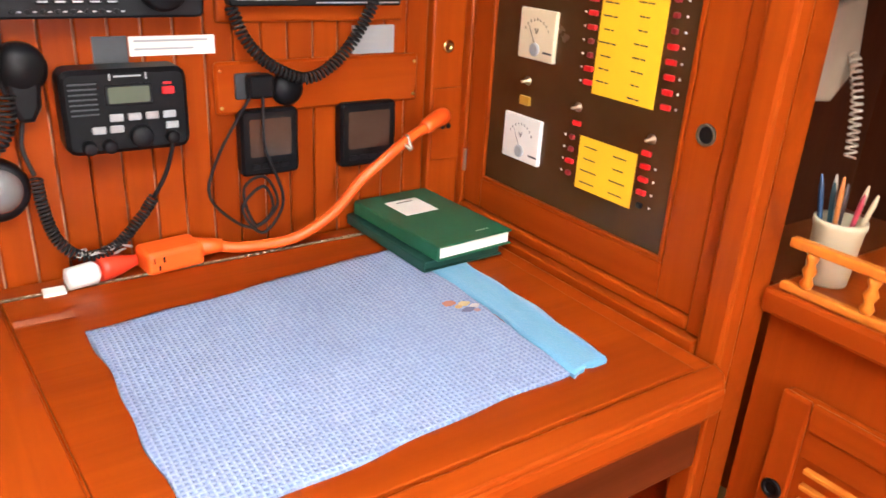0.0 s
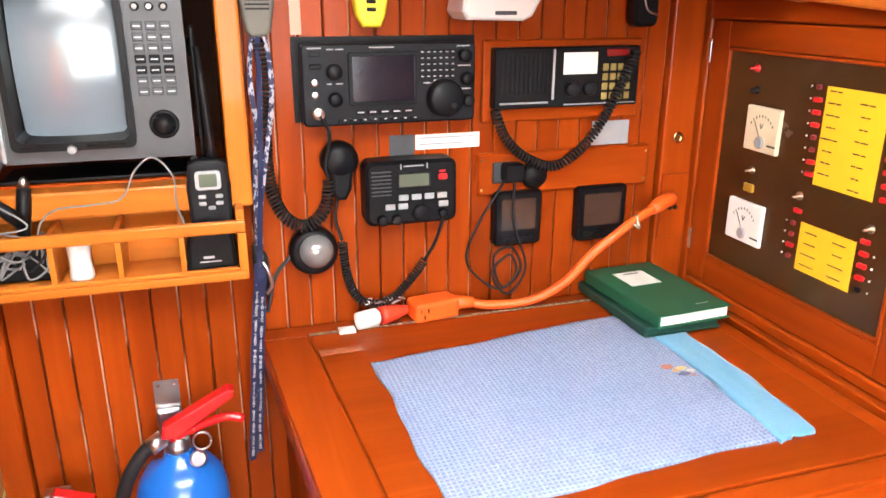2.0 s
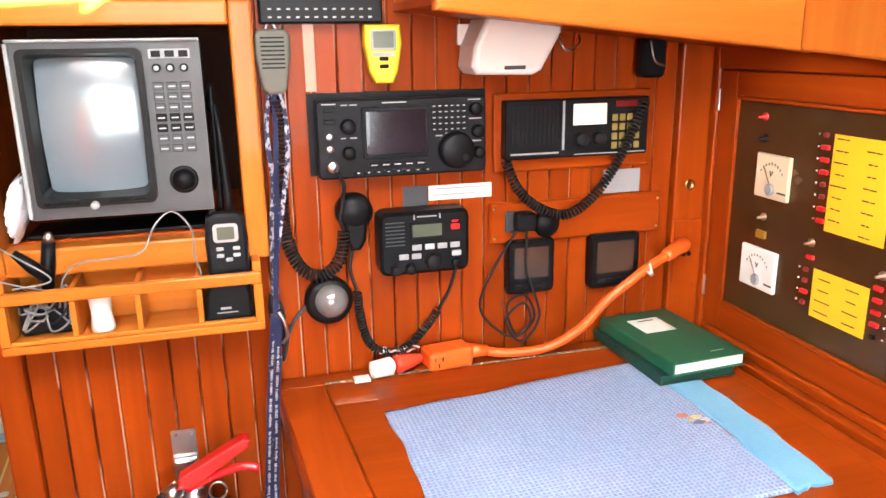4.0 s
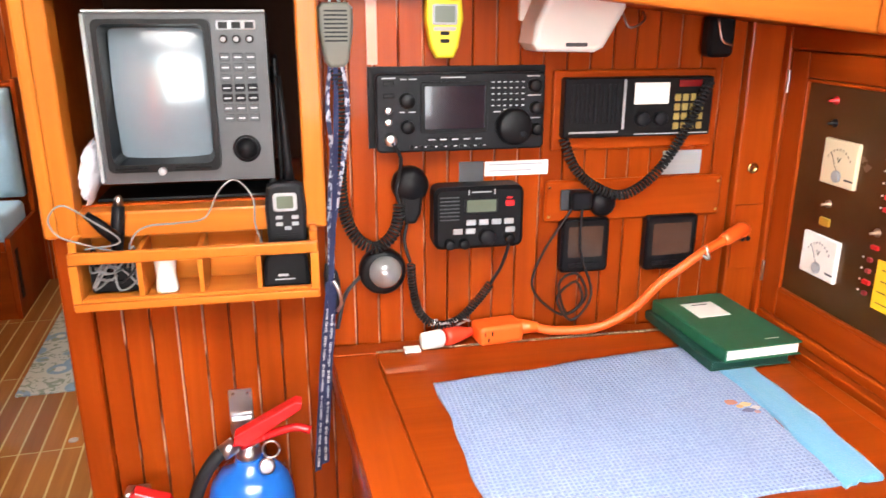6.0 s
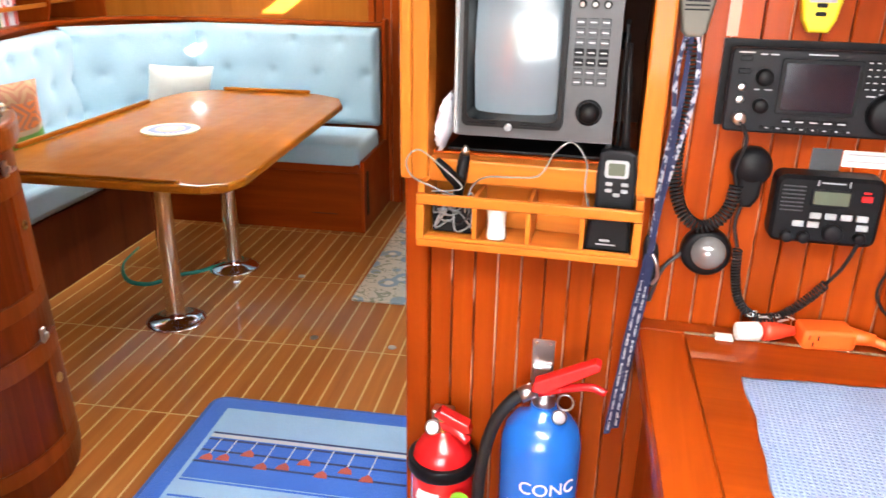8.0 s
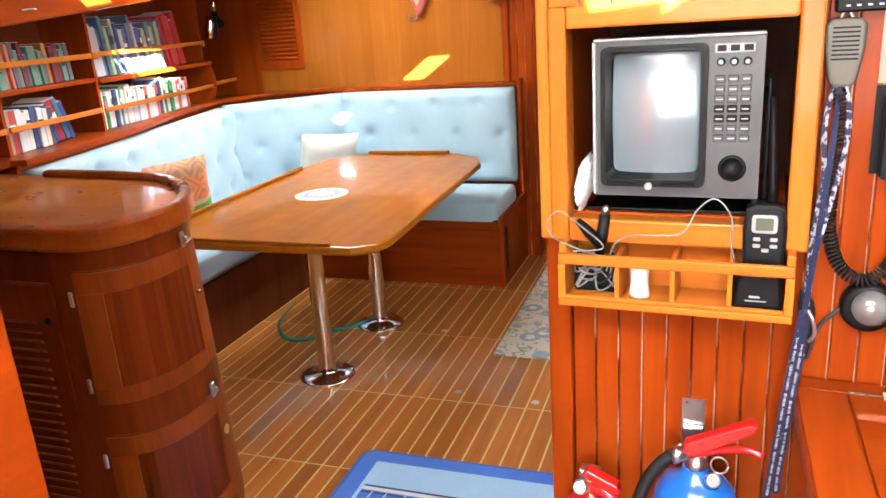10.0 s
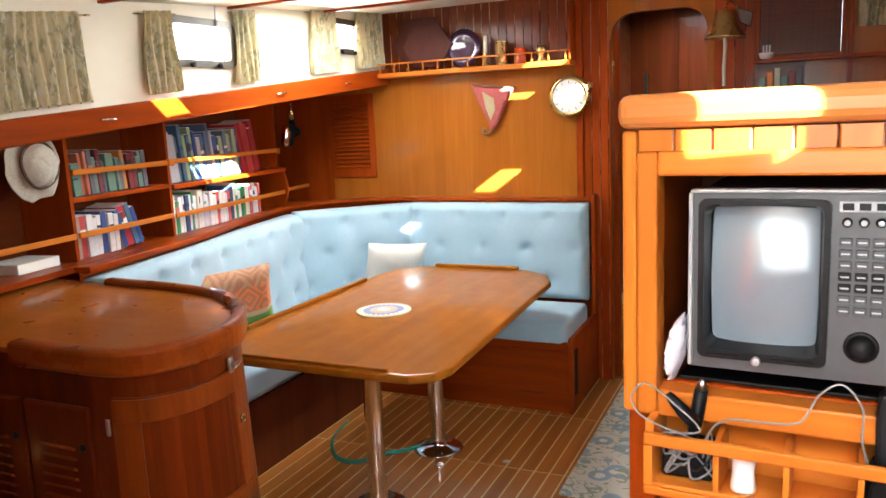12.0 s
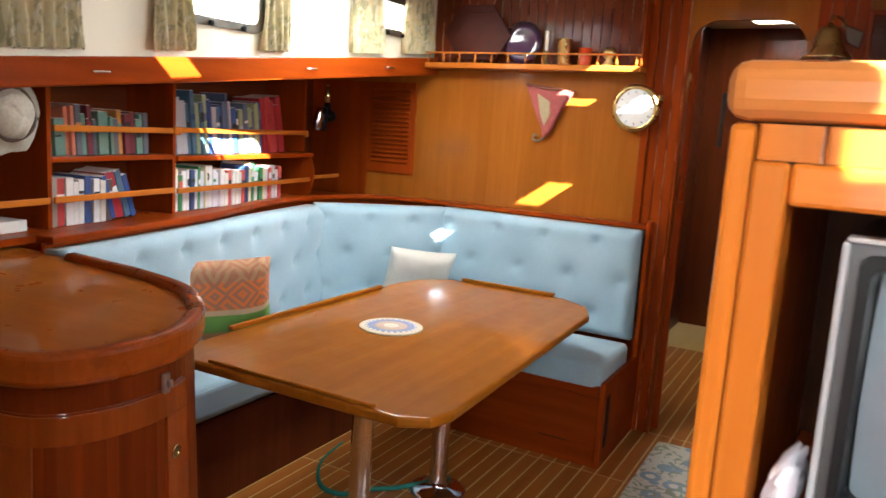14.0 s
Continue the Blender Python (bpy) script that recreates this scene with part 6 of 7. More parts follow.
def extinguisher(x, y, r, top, enamel, label, blue):
    e = thing("fire_extinguisher", None, label, "fire extinguisher", "fire extinguishers by the partition")
    m = pose(x, y, 0.0)
    part("cylinder", turned(B(), [(r * 0.9, 0.0), (r, 0.012), (r, top - 0.075), (r * 0.97, top - 0.055), (r * 0.86, top - 0.03), (r * 0.62, top - 0.010), (r * 0.34, top), (r * 0.30, top + 0.012)], 40, m), enamel, e)
    part("collar", turned(B(), [(0.019, top + 0.010), (0.021, top + 0.014), (0.021, top + 0.026), (0.016, top + 0.03), (0.014, top + 0.05)], 22, m), BRASS if not blue else STEEL, e)
    part("valve", box(B(), x - 0.02, x + 0.02, y - 0.014, y + 0.014, top + 0.034, top + 0.056, 0.004), STEEL, e)
    if blue:
        part("lever", upright(B(), [(x - 0.022, top + 0.050), (x - 0.018, top + 0.070), (x + 0.086, top + 0.124), (x + 0.096, top + 0.120), (x + 0.094, top + 0.108), (x + 0.000, top + 0.048)], y - 0.030, y - 0.004, 0.003), RED, e, "red squeeze lever")
        part("carry_handle", tube(B(), curve_points([(x - 0.01, y - 0.012, top + 0.040), (x + 0.04, y - 0.016, top + 0.060), (x + 0.082, y - 0.022, top + 0.072), (x + 0.108, y - 0.026, top + 0.066)], 4), 0.0075, 8, 0.9), RED, e, "red carry handle")
        part("gauge", turned(B(), [(0.013, 0), (0.014, 0.004), (0.013, 0.010), (0.010, 0.011)], 22, pose(x + 0.030, y - 0.030, top + 0.008, 70, 0, 15)), STEEL, e)
        part("safety_pin", tube(B(), [(x + 0.040 + 0.014 * math.cos(a), y - 0.032, top + 0.040 + 0.016 * math.sin(a)) for a in [k * math.pi / 8 for k in range(17)]], 0.0018, 6), STEEL, e)
        part("hose", tube(B(), curve_points([(x - 0.022, y - 0.012, top + 0.043), (x - 0.055, y - 0.024, top + 0.025), (x - 0.088, y - 0.030, top - 0.035), (x - 0.108, y - 0.030, top - 0.14), (x - 0.112, y - 0.028, top - 0.30)], 8), 0.0115, 12), RUBBER, e, "black rubber hose")
        part("hose_nut", tube(B(), [(x - 0.020, y - 0.011, top + 0.044), (x - 0.042, y - 0.02, top + 0.034)], 0.0145, 14), STEEL, e)
        lb = B()
        lo_, hi_ = [], []
        for k in range(15):
            a = radians(-132 + k * 7.5)
            lo_.append(lb.verts.new((x + (r + 0.0008) * math.cos(a), y + (r + 0.0008) * math.sin(a), top - 0.40)))
            hi_.append(lb.verts.new((x + (r + 0.0008) * math.cos(a), y + (r + 0.0008) * math.sin(a), top - 0.165)))
        for k in range(14):
            lb.faces.new((lo_[k], lo_[k + 1], hi_[k + 1], hi_[k])).smooth = True
        part("paper_label", lb, plain("pale_blue_label", (0.28, 0.46, 0.66), 0.5, vary=0.3, scale=25), e)
        cu = bpy.data.curves.new("lettering", "FONT")
        cu.body, cu.size, cu.extrude, cu.align_x = "CONC", 0.036, 0.0005, 'CENTER'
        tmp = bpy.data.objects.new("tmp", cu)
        scene.collection.objects.link(tmp)
        bpy.context.view_layer.update()
        me = bpy.data.meshes.new_from_object(tmp.evaluated_get(bpy.context.evaluated_depsgraph_get()))
        bpy.data.objects.remove(tmp)
        for v in me.vertices:
            a = radians(-72) + v.co.x / r
            v.co = Vector((x + (r + 0.0012 + v.co.z) * math.cos(a), y + (r + 0.0012 + v.co.z) * math.sin(a), top - 0.135 + v.co.y))
        me.materials.clear()
        me.materials.append(PALEP)
        lt = new("lettering", me)
        lt.parent = e
    else:
        part("lever", upright(B(), [(x - 0.012, top + 0.052), (x + 0.000, top + 0.066), (x + 0.055, top + 0.042), (x + 0.060, top + 0.024), (x + 0.045, top + 0.022)], y - 0.028, y - 0.002, 0.003), RED, e, "red lever")
        part("carry_handle", tube(B(), curve_points([(x - 0.02, y - 0.005, top + 0.03), (x + 0.03, y - 0.022, top + 0.024), (x + 0.056, y - 0.028, top + 0.008)], 4), 0.010, 8, 0.6), RED, e)
        part("gauge", turned(B(), [(0.014, 0), (0.015, 0.004), (0.014, 0.012), (0.011, 0.013)], 22, pose(x - 0.014, y - 0.022, top + 0.026, 70)), STEEL, e)
        part("strap", turned(B(), [(r + 0.004, top - 0.075), (r + 0.006, top - 0.072), (r + 0.006, top - 0.05), (r + 0.004, top - 0.047), (r + 0.001, top - 0.047)], 36, m), BLACK, e)
        part("label_sticker", box(B(), x - 0.035, x + 0.008, y - r - 0.002, y - r + 0.012, top - 0.17, top - 0.10, 0.001), PAPER, e)
        part("green_tag", turned(B(), [(0.019, 0), (0.019, 0.002)], 20, pose(x + 0.05, y - r - 0.004, top - 0.10, 90)), plain("green_tag_plastic", (0.25, 0.55, 0.03), 0.5), e)
    return e


extinguisher(-0.093, 1.083, 0.076, 0.652, BLUE, "blue fire extinguisher with a red lever standing on the sole", True)
extinguisher(-0.284, 1.094, 0.062, 0.560, RED, "small red fire extinguisher strapped to the partition", False)


# ---- saloon: bookcase under the side deck ----
BK = S @ pose(-1.52, -1.6, 0, 0, 0, math.degrees(math.atan2(1.7, -0.28)))   # x forward, y outboard
bc = thing("bookcase", BK, "built-in mahogany bookcase in two bays with retaining rails", "bookcase")
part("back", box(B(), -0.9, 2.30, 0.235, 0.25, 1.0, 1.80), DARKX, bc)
part("base", box(B(), -0.9, 2.2, -0.06, 0.234, 1.012, 1.036, 0.003), MAHX, bc)


def div(x0, z1, z0=1.037, bulge=0.0):
    prof = [(0.234, z0), (0.234, z1), (0.0, z1)] + [(-0.0 + bulge * math.sin(math.pi * (1 - k / 8)), z0 + (z1 - z0) * (1 - k / 8)) for k in range(1, 8)] + [(0.0, z0)]
    b2 = B()
    lo = [b2.verts.new((x0 - 0.009, y, z)) for y, z in prof]
    hi = [b2.verts.new((x0 + 0.009, y, z)) for y, z in prof]
    b2.faces.new(lo)
    b2.faces.new(hi[::-1])
    for k in range(len(prof)):
        b2.faces.new((lo[k], lo[(k + 1) % len(prof)], hi[(k + 1) % len(prof)], hi[k]))
    return part("upright", b2, MAH, bc)


div(0.105, 1.60)
div(0.735, 1.62)
div(1.80, 1.66, 1.283)
div(1.86, 1.27, 1.037, -0.03)
part("shelf", box(B(), 0.115, 0.725, 0.0, 0.234, 1.262, 1.282, 0.003), MAHX, bc)
part("shelf", box(B(), 0.745, 1.88, -0.015, 0.234, 1.254, 1.276, 0.003), MAHX, bc)
for x0, x1, z in ((0.115, 0.725, 1.368), (0.745, 1.795, 1.372), (0.115, 0.725, 1.125), (0.745, 1.87, 1.120), (-0.7, 0.095, 1.125)):
    part("rail", box(B(), x0, x1, -0.014, -0.002, z, z + 0.022, 0.003), TEAKX, bc)
for x in (0.725, 0.745, 1.80):
    part("rail_block", box(B(), x - 0.012, x + 0.012, -0.022, -0.001, 1.362, 1.396, 0.006), TEAK, bc)
part("long_rail", box(B(), 1.872, 2.20, -0.012, 0.0, 1.130, 1.150, 0.004), TEAKX, bc)

book_mats = {}


def book_colour(c):
    if c not in book_mats:
        book_mats[c] = plain("book_cover_%d" % len(book_mats), c, 0.5, vary=0.15, scale=60, bumpy=0.02)
    return book_mats[c]


BLUES = [(0.02, 0.06, 0.22), (0.03, 0.10, 0.30), (0.10, 0.14, 0.22), (0.02, 0.03, 0.08), (0.45, 0.45, 0.48), (0.06, 0.13, 0.20), (0.30, 0.38, 0.20)]
MIXED = [(0.20, 0.30, 0.27), (0.50, 0.20, 0.04), (0.45, 0.42, 0.30), (0.12, 0.22, 0.17), (0.16, 0.02, 0.03), (0.10, 0.10, 0.12), (0.50, 0.15, 0.08)]
WHITES = [(0.70, 0.68, 0.62), (0.62, 0.62, 0.66), (0.03, 0.06, 0.16), (0.70, 0.66, 0.50), (0.04, 0.24, 0.08), (0.60, 0.10, 0.08), (0.72, 0.70, 0.70)]
REDS = [(0.36, 0.02, 0.03), (0.42, 0.04, 0.04), (0.62, 0.56, 0.50), (0.10, 0.06, 0.05), (0.30, 0.26, 0.22), (0.04, 0.07, 0.20), (0.62, 0.60, 0.58)]
rnd = random.Random(21)


def shelf_of_books(x, x1, z, hlo, hhi, tones, wlo, whi, lean=0.0, group=""):
    while x < x1:
        w, h, d = rnd.uniform(wlo, whi), rnd.uniform(hlo, hhi), rnd.uniform(0.13, 0.17)
        c = rnd.choice(tones)
        k = thing("book", BK @ pose(x, rnd.uniform(0.012, 0.028), z + 0.0005 + math.sin(max(0, radians(lean))) * 0, 0, lean + rnd.uniform(-1.0, 1.0) * (1 if lean else 0), 0), "paperback and hardback books standing on the bookcase shelf", "book", group)
        part("cover", box(B(), 0, w, 0, d, 0, h, 0.002, 1), book_colour(c), k)
        part("page_block", box(B(), 0.002, w - 0.002, 0.003, d - 0.003, h, h + 0.0008), PAPER, k)
        if rnd.random() < 0.6:
            zz = h * rnd.uniform(0.45, 0.7)
            part("spine_band", box(B(), 0.001, w - 0.001, -0.0006, 0.0, zz, zz + h * rnd.uniform(0.05, 0.2)), rnd.choice([PAPER, INK, book_colour(rnd.choice(tones))]), k)
        x += w + (h * math.sin(radians(abs(lean))) * 0.0 + 0.0015)


shelf_of_books(0.125, 0.60, 1.283, 0.125, 0.18, MIXED, 0.016, 0.032, -4, "books in the bookcase")
shelf_of_books(0.765, 1.42, 1.277, 0.20, 0.275, BLUES, 0.016, 0.038, -7, "books in the bookcase")
shelf_of_books(1.46, 1.64, 1.277, 0.24, 0.29, REDS[:2], 0.028, 0.045, -14, "books in the bookcase")
shelf_of_books(0.125, 0.40, 1.037, 0.15, 0.19, REDS, 0.022, 0.045, 0, "books in the bookcase")
shelf_of_books(0.40, 0.52, 1.041, 0.16, 0.19, BLUES + REDS, 0.022, 0.035, -18, "books in the bookcase")
shelf_of_books(0.775, 1.60, 1.037, 0.15, 0.20, WHITES, 0.014, 0.034, 0, "books in the bookcase")

hat = thing("sun_hat", BK, "crumpled cream sun hat hung on the bookcase side", "hat")
b_ = B()
turned(b_, [(0.001, 0.062), (0.03, 0.060), (0.055, 0.052), (0.070, 0.036), (0.078, 0.012), (0.086, 0.0), (0.10, -0.010), (0.120, -0.014), (0.130, -0.010), (0.118, -0.019), (0.08, -0.012)], 48, pose(-0.06, -0.01, 1.42, 90, 12))
for v in b_.verts:
    w_ = noise.noise(v.co * 14) * 0.016 + noise.noise(v.co * 31) * 0.008
    v.co += Vector((0.5 * w_, w_, w_))
part("crown_and_brim", b_, fabric("cream_straw", (0.46, 0.42, 0.32), (0.60, 0.56, 0.46), 90, 0.9, 1.0), hat)
part("hat_band", tube(B(), [(-0.06 + 0.083 * math.cos(a), -0.030 + 0.004 * math.sin(3 * a), 1.42 + 0.083 * math.sin(a)) for a in [k * math.pi / 14 for k in range(29)]], 0.006, 6), plain("brown_hat_band", (0.10, 0.06, 0.04), 0.8), hat)
vb = thing("hanging_lamp", BK, "small dark brass lamp hung under the side deck", "lamp")
part("bowl", turned(B(), [(0.012, 0.11), (0.02, 0.10), (0.022, 0.07), (0.05, 0.05), (0.055, 0.02), (0.03, 0.0), (0.001, 0.0)], 22, pose(2.10, 0.03, 1.45)), BLACK, vb)
part("neck", turned(B(), [(0.008, 0.10), (0.014, 0.12), (0.012, 0.17), (0.003, 0.21)], 16, pose(2.10, 0.03, 1.45)), BRASS, vb)
vb2 = thing("binoculars", BK, "dark binoculars beside the bookcase, one chrome barrel standing in for a hanging cup", "binoculars")
for dx in (-0.028, 0.028):
    # the chrome barrel stands in for a polished cup hanging here
    part("barrel", turned(B(), [(0.024, 0), (0.026, 0.02), (0.024, 0.07), (0.017, 0.10), (0.018, 0.13)], 18, pose(1.955 + dx, 0.0, 1.40, 8)), CHROME if dx < 0 else BLACK, vb2)
part("bridge", box(B(), 1.94, 1.97, -0.02, 0.01, 1.45, 1.49, 0.004), STEEL, vb2)
for s_, z_ in ((0.30, 0), (1.32, 0), (1.90, 0)):
    b_ = B()
    zz = sheer(s_) - 0.045
    tube(b_, curve_points([(s_ - 0.03, -0.031, zz), (s_ - 0.025, -0.045, zz), (s_ + 0.025, -0.045, zz + 0.003), (s_ + 0.03, -0.031, zz + 0.003)], 4), 0.004, 8)
    solid("locker_handle", b_, CHROME, PS, "small chrome pull on the side deck locker", "handle", "locker pulls")

# curtains at the ports
def curtain_mat():
    m, nt, b = shader("floral_curtain")
    n1 = ramp(nt, noise_tex(nt, 16, (1, 1, 0.6), 3, 1.5), 0.46, 0.6)
    n2 = ramp(nt, noise_tex(nt, 34, (1, 1, 0.5), 3, 2.0), 0.52, 0.62)
    col = mixed(nt, n1, (0.62, 0.52, 0.29), (0.33, 0.30, 0.17))
    col = mixed(nt, n2, col, (0.62, 0.57, 0.42))
    nt.links.new(col, b.inputs["Base Color"])
    b.inputs["Roughness"].default_value = 0.9
    b.inputs["Transmission Weight"].default_value = 0.0
    tr = nt.nodes.new("ShaderNodeBsdfTranslucent")
    nt.links.new(col, tr.inputs[0])
    mx = nt.nodes.new("ShaderNodeMixShader")
    mx.inputs[0].default_value = 0.35
    nt.links.new(b.outputs[0], mx.inputs[1])
    nt.links.new(tr.outputs[0], mx.inputs[2])
    nt.links.new(mx.outputs[0], nt.nodes["Material Output"].inputs[0])
    return m


CURT = curtain_mat()


def curtain(m, x0, x1, ztop, zbot, seed):
    r = random.Random(seed)
    c = thing("curtain", m, "short gathered beige floral curtain beside a port", "curtain", "port curtains")
    bm = B()
    nx, nz, folds = 40, 12, max(3, round((x1 - x0) / 0.045))
    ph, rows = r.uniform(0, 6), []
    for j in range(nz + 1):
        f = j / nz
        row = []
        for i in range(nx + 1):
            u = i / nx
            x = x0 + (x1 - x0) * (0.5 + (u - 0.5) * (0.86 + 0.14 * f)) + 0.006 * math.sin(5 * f + 9 * u + ph)
            y = -0.030 - (0.010 + 0.012 * f) * math.sin(2 * math.pi * folds * u + ph + 0.8 * math.sin(3 * f))
            z = ztop(x) + (zbot(x) - ztop(x)) * f + 0.004 * math.sin(2 * math.pi * folds * u) * f
            row.append(bm.verts.new((x, y, z)))
        rows.append(row)
    for a, d in zip(rows, rows[1:]):
        for i in range(nx):
            bm.faces.new((a[i], a[i + 1], d[i + 1], d[i])).smooth = True
    back = [[bm.verts.new((v.co.x, v.co.y + 0.0015, v.co.z)) for v in row] for row in rows]
    for a, d in zip(back, back[1:]):
        for i in range(nx):
            bm.faces.new((a[i], d[i], d[i + 1], a[i + 1])).smooth = True
    part("cloth", bm, CURT, c)
    part("curtain_wire", tube(B(), [(x0 - 0.02, -0.022, ztop(x0) - 0.012), (x1 + 0.02, -0.022, ztop(x1) - 0.012)], 0.003, 6), BRASS, c)
    return c


def ct(x):
    return sheer(x) + 0.355


def cb_(x):
    return sheer(x) + 0.03


for i, (a, c) in enumerate(((-0.20, 0.26), (0.500, 0.675), (1.025, 1.195), (1.585, 1.835), (2.00, 2.28))):
    curtain(PS, a, c, ct, cb_, i)
b_ = B()
tube(b_, [(0.93, -0.02, sheer(0.93) + 0.285), (0.93, -0.02, sheer(0.93) + 0.40)], 0.004, 6)
solid("port_stay", b_, STEEL, PS, "thin steel stay above the port", "stay")

# ---- forward bulkhead: shelf and what stands on it ----
sh = thing("gallery_shelf", S, "teak shelf with a low gallery rail on the forward bulkhead", "shelf")
part("board", box(B(), -1.30, -0.116, FV - 0.135, FV - 0.0085, 1.775, 1.803, 0.005), TEAKX, sh)
part("rail", box(B(), -1.29, -0.12, FV - 0.131, FV - 0.123, 1.850, 1.859, 0.002), TEAKX, sh)
for i in range(13):
    b_ = B()
    x = -1.27 + i * 0.094
    turned(b_, [(0.004, 0), (0.006, 0.015), (0.004, 0.03), (0.004, 0.0465)], 10, pose(x, FV - 0.127, 1.8033))
    part("spindle", b_, TEAK, sh)
part("end_post", box(B(), -0.122, -0.1155, FV - 0.135, FV - 0.0085, 1.8035, 2.10, 0.002), MAH, sh)
DISH = plain("dark_red_wooden_tray", (0.065, 0.011, 0.006), 0.5, vary=0.3, scale=20, spec=0.2)
for x, z, r_, y in ((-1.03, 1.965, 0.165, 0.045), (-0.975, 1.945, 0.14, 0.075)):
    tr_ = thing("wooden_tray", S, "dark red hexagonal wooden tray leaning on the bulkhead", "tray", "hexagonal trays")
    hexa = [(x + r_ * math.cos(radians(60 * k)) * 1.15, z + r_ * math.sin(radians(60 * k))) for k in range(6)]
    ob = part("base", upright(B(), hexa, FV - y - 0.012, FV - y, 0.004), DISH, tr_)
    inn = [(x + 0.8 * r_ * math.cos(radians(60 * k)) * 1.15, z + 0.8 * r_ * math.sin(radians(60 * k))) for k in range(6)]
    part("inner_field", upright(B(), inn, FV - y - 0.015, FV - y - 0.0125, 0.001), DISH, tr_)
pl_ = thing("glass_plate", S, "dark purple glass plate standing on the shelf", "plate")
b_ = B()
turned(b_, [(0.105, 0.0), (0.108, 0.006), (0.07, 0.010), (0.06, 0.006), (0.001, 0.006)], 36, pose(-0.757, FV - 0.06, 1.914, 84))
part("dish", b_, plain("purple_glass", (0.05, 0.015, 0.05), 0.1, vary=0.2, coat=1.0), pl_)
cd = thing("candlestick", S, "white candle in a slim brass holder on the shelf", "candle")
part("holder", turned(B(), [(0.022, 0), (0.022, 0.006), (0.006, 0.012), (0.006, 0.05), (0.013, 0.056), (0.013, 0.07)], 18, pose(-0.620, FV - 0.07, 1.8035)), BRASS, cd)
part("candle", turned(B(), [(0.0105, 0.07), (0.0105, 0.168), (0.008, 0.170)], 16, pose(-0.620, FV - 0.07, 1.8035)), plain("wax", (0.78, 0.74, 0.62), 0.5, vary=0.03), cd)
solid("brass_beaker", turned(B(), [(0.032, 0), (0.033, 0.004), (0.036, 0.125), (0.038, 0.13), (0.034, 0.13), (0.03, 0.008), (0.001, 0.006)], 26, pose(-0.522, FV - 0.07, 1.8035)), BRASS, S, "polished brass beaker on the shelf", "beaker")
solid("red_glass", turned(B(), [(0.028, 0), (0.03, 0.004), (0.034, 0.085), (0.031, 0.085), (0.026, 0.008), (0.001, 0.006)], 26, pose(-0.414, FV - 0.07, 1.8035)), plain("red_orange_glass", (0.62, 0.06, 0.012), 0.12, vary=0.1, coat=1.0), S, "red orange glass tumbler on the shelf", "glass")
ol = thing("oil_lamp", S, "small oil lamp with a clear glass chimney", "lamp")
part("font", turned(B(), [(0.03, 0), (0.032, 0.01), (0.014, 0.03), (0.03, 0.05), (0.034, 0.07), (0.02, 0.09)], 22, pose(-0.292, FV - 0.07, 1.8035)), BRASS, ol)
part("chimney", turned(B(), [(0.018, 0.09), (0.030, 0.12), (0.022, 0.16), (0.012, 0.19), (0.011, 0.27)], 22, pose(-0.292, FV - 0.07, 1.8035)), m_glass, ol)

ck = thing("ship_clock", S, "round polished brass ship clock with a white face", "clock")
b_ = B()
turned(b_, [(0.10, 0), (0.112, 0.008), (0.114, 0.03), (0.104, 0.042), (0.094, 0.044), (0.090, 0.036)], 48, pose(-0.143, FV - 0.029, 1.612, 90))
part("bezel", b_, BRASS, ck)
b_ = B()
turned(b_, [(0.090, 0.0365), (0.0895, 0.0385)], 40, pose(-0.143, FV - 0.029, 1.612, 90))
fc = part("face", b_, WHITEP, ck)
for k in range(12):
    a = radians(30 * k)
    b_ = box(B(), -0.0015, 0.0015, -0.0008, 0.0, 0.070, 0.083)
    bmesh.ops.transform(b_, matrix=pose(-0.143, FV - 0.0677, 1.612, 0, math.degrees(a)), verts=b_.verts)
    part("hour_mark", b_, INK, fc)
for a, l in ((-60, 0.045), (35, 0.066)):
    b_ = box(B(), -0.002, 0.002, -0.0008, 0.0, -0.01, l)
    bmesh.ops.transform(b_, matrix=pose(-0.143, FV - 0.0687, 1.612, 0, a), verts=b_.verts)
    part("hand", b_, INK, ck)
part("hinge_lug", box(B(), -0.045, -0.025, FV - 0.06, FV - 0.012, 1.655, 1.68, 0.004), BRASS, ck)

pn = thing("wall_pocket", S, "pink and cream cone-shaped hanging basket on the bulkhead", "basket")
b_ = B()
prof = [(-0.725, 1.705), (-0.60, 1.690), (-0.470, 1.678), (-0.52, 1.60), (-0.575, 1.48), (-0.612, 1.44), (-0.63, 1.50), (-0.68, 1.60)]
upright(b_, prof, FV - 0.05, FV - 0.0005, 0.012, 3)
part("cone", b_, plain("faded_pink_weave", (0.34, 0.07, 0.06), 0.8, vary=0.35, scale=60), pn)
part("cream_panel", upright(B(), [(-0.655, 1.665), (-0.585, 1.625), (-0.578, 1.56), (-0.607, 1.50), (-0.635, 1.57)], FV - 0.056, FV - 0.0505, 0.002), plain("cream_weave", (0.36, 0.29, 0.16), 0.8, vary=0.2, scale=80), pn)
part("rim", tube(B(), curve_points([(-0.73, FV - 0.02, 1.708), (-0.60, FV - 0.055, 1.692), (-0.465, FV - 0.02, 1.68)], 6), 0.008, 8), plain("brown_cane", (0.20, 0.06, 0.03), 0.6), pn)
part("tail_loop", tube(B(), curve_points([(-0.605, FV - 0.02, 1.45), (-0.640, FV - 0.02, 1.425), (-0.672, FV - 0.02, 1.430), (-0.668, FV - 0.02, 1.455), (-0.652, FV - 0.02, 1.452)], 5), 0.005, 7), plain("grey_cane", (0.16, 0.12, 0.08), 0.6), pn)

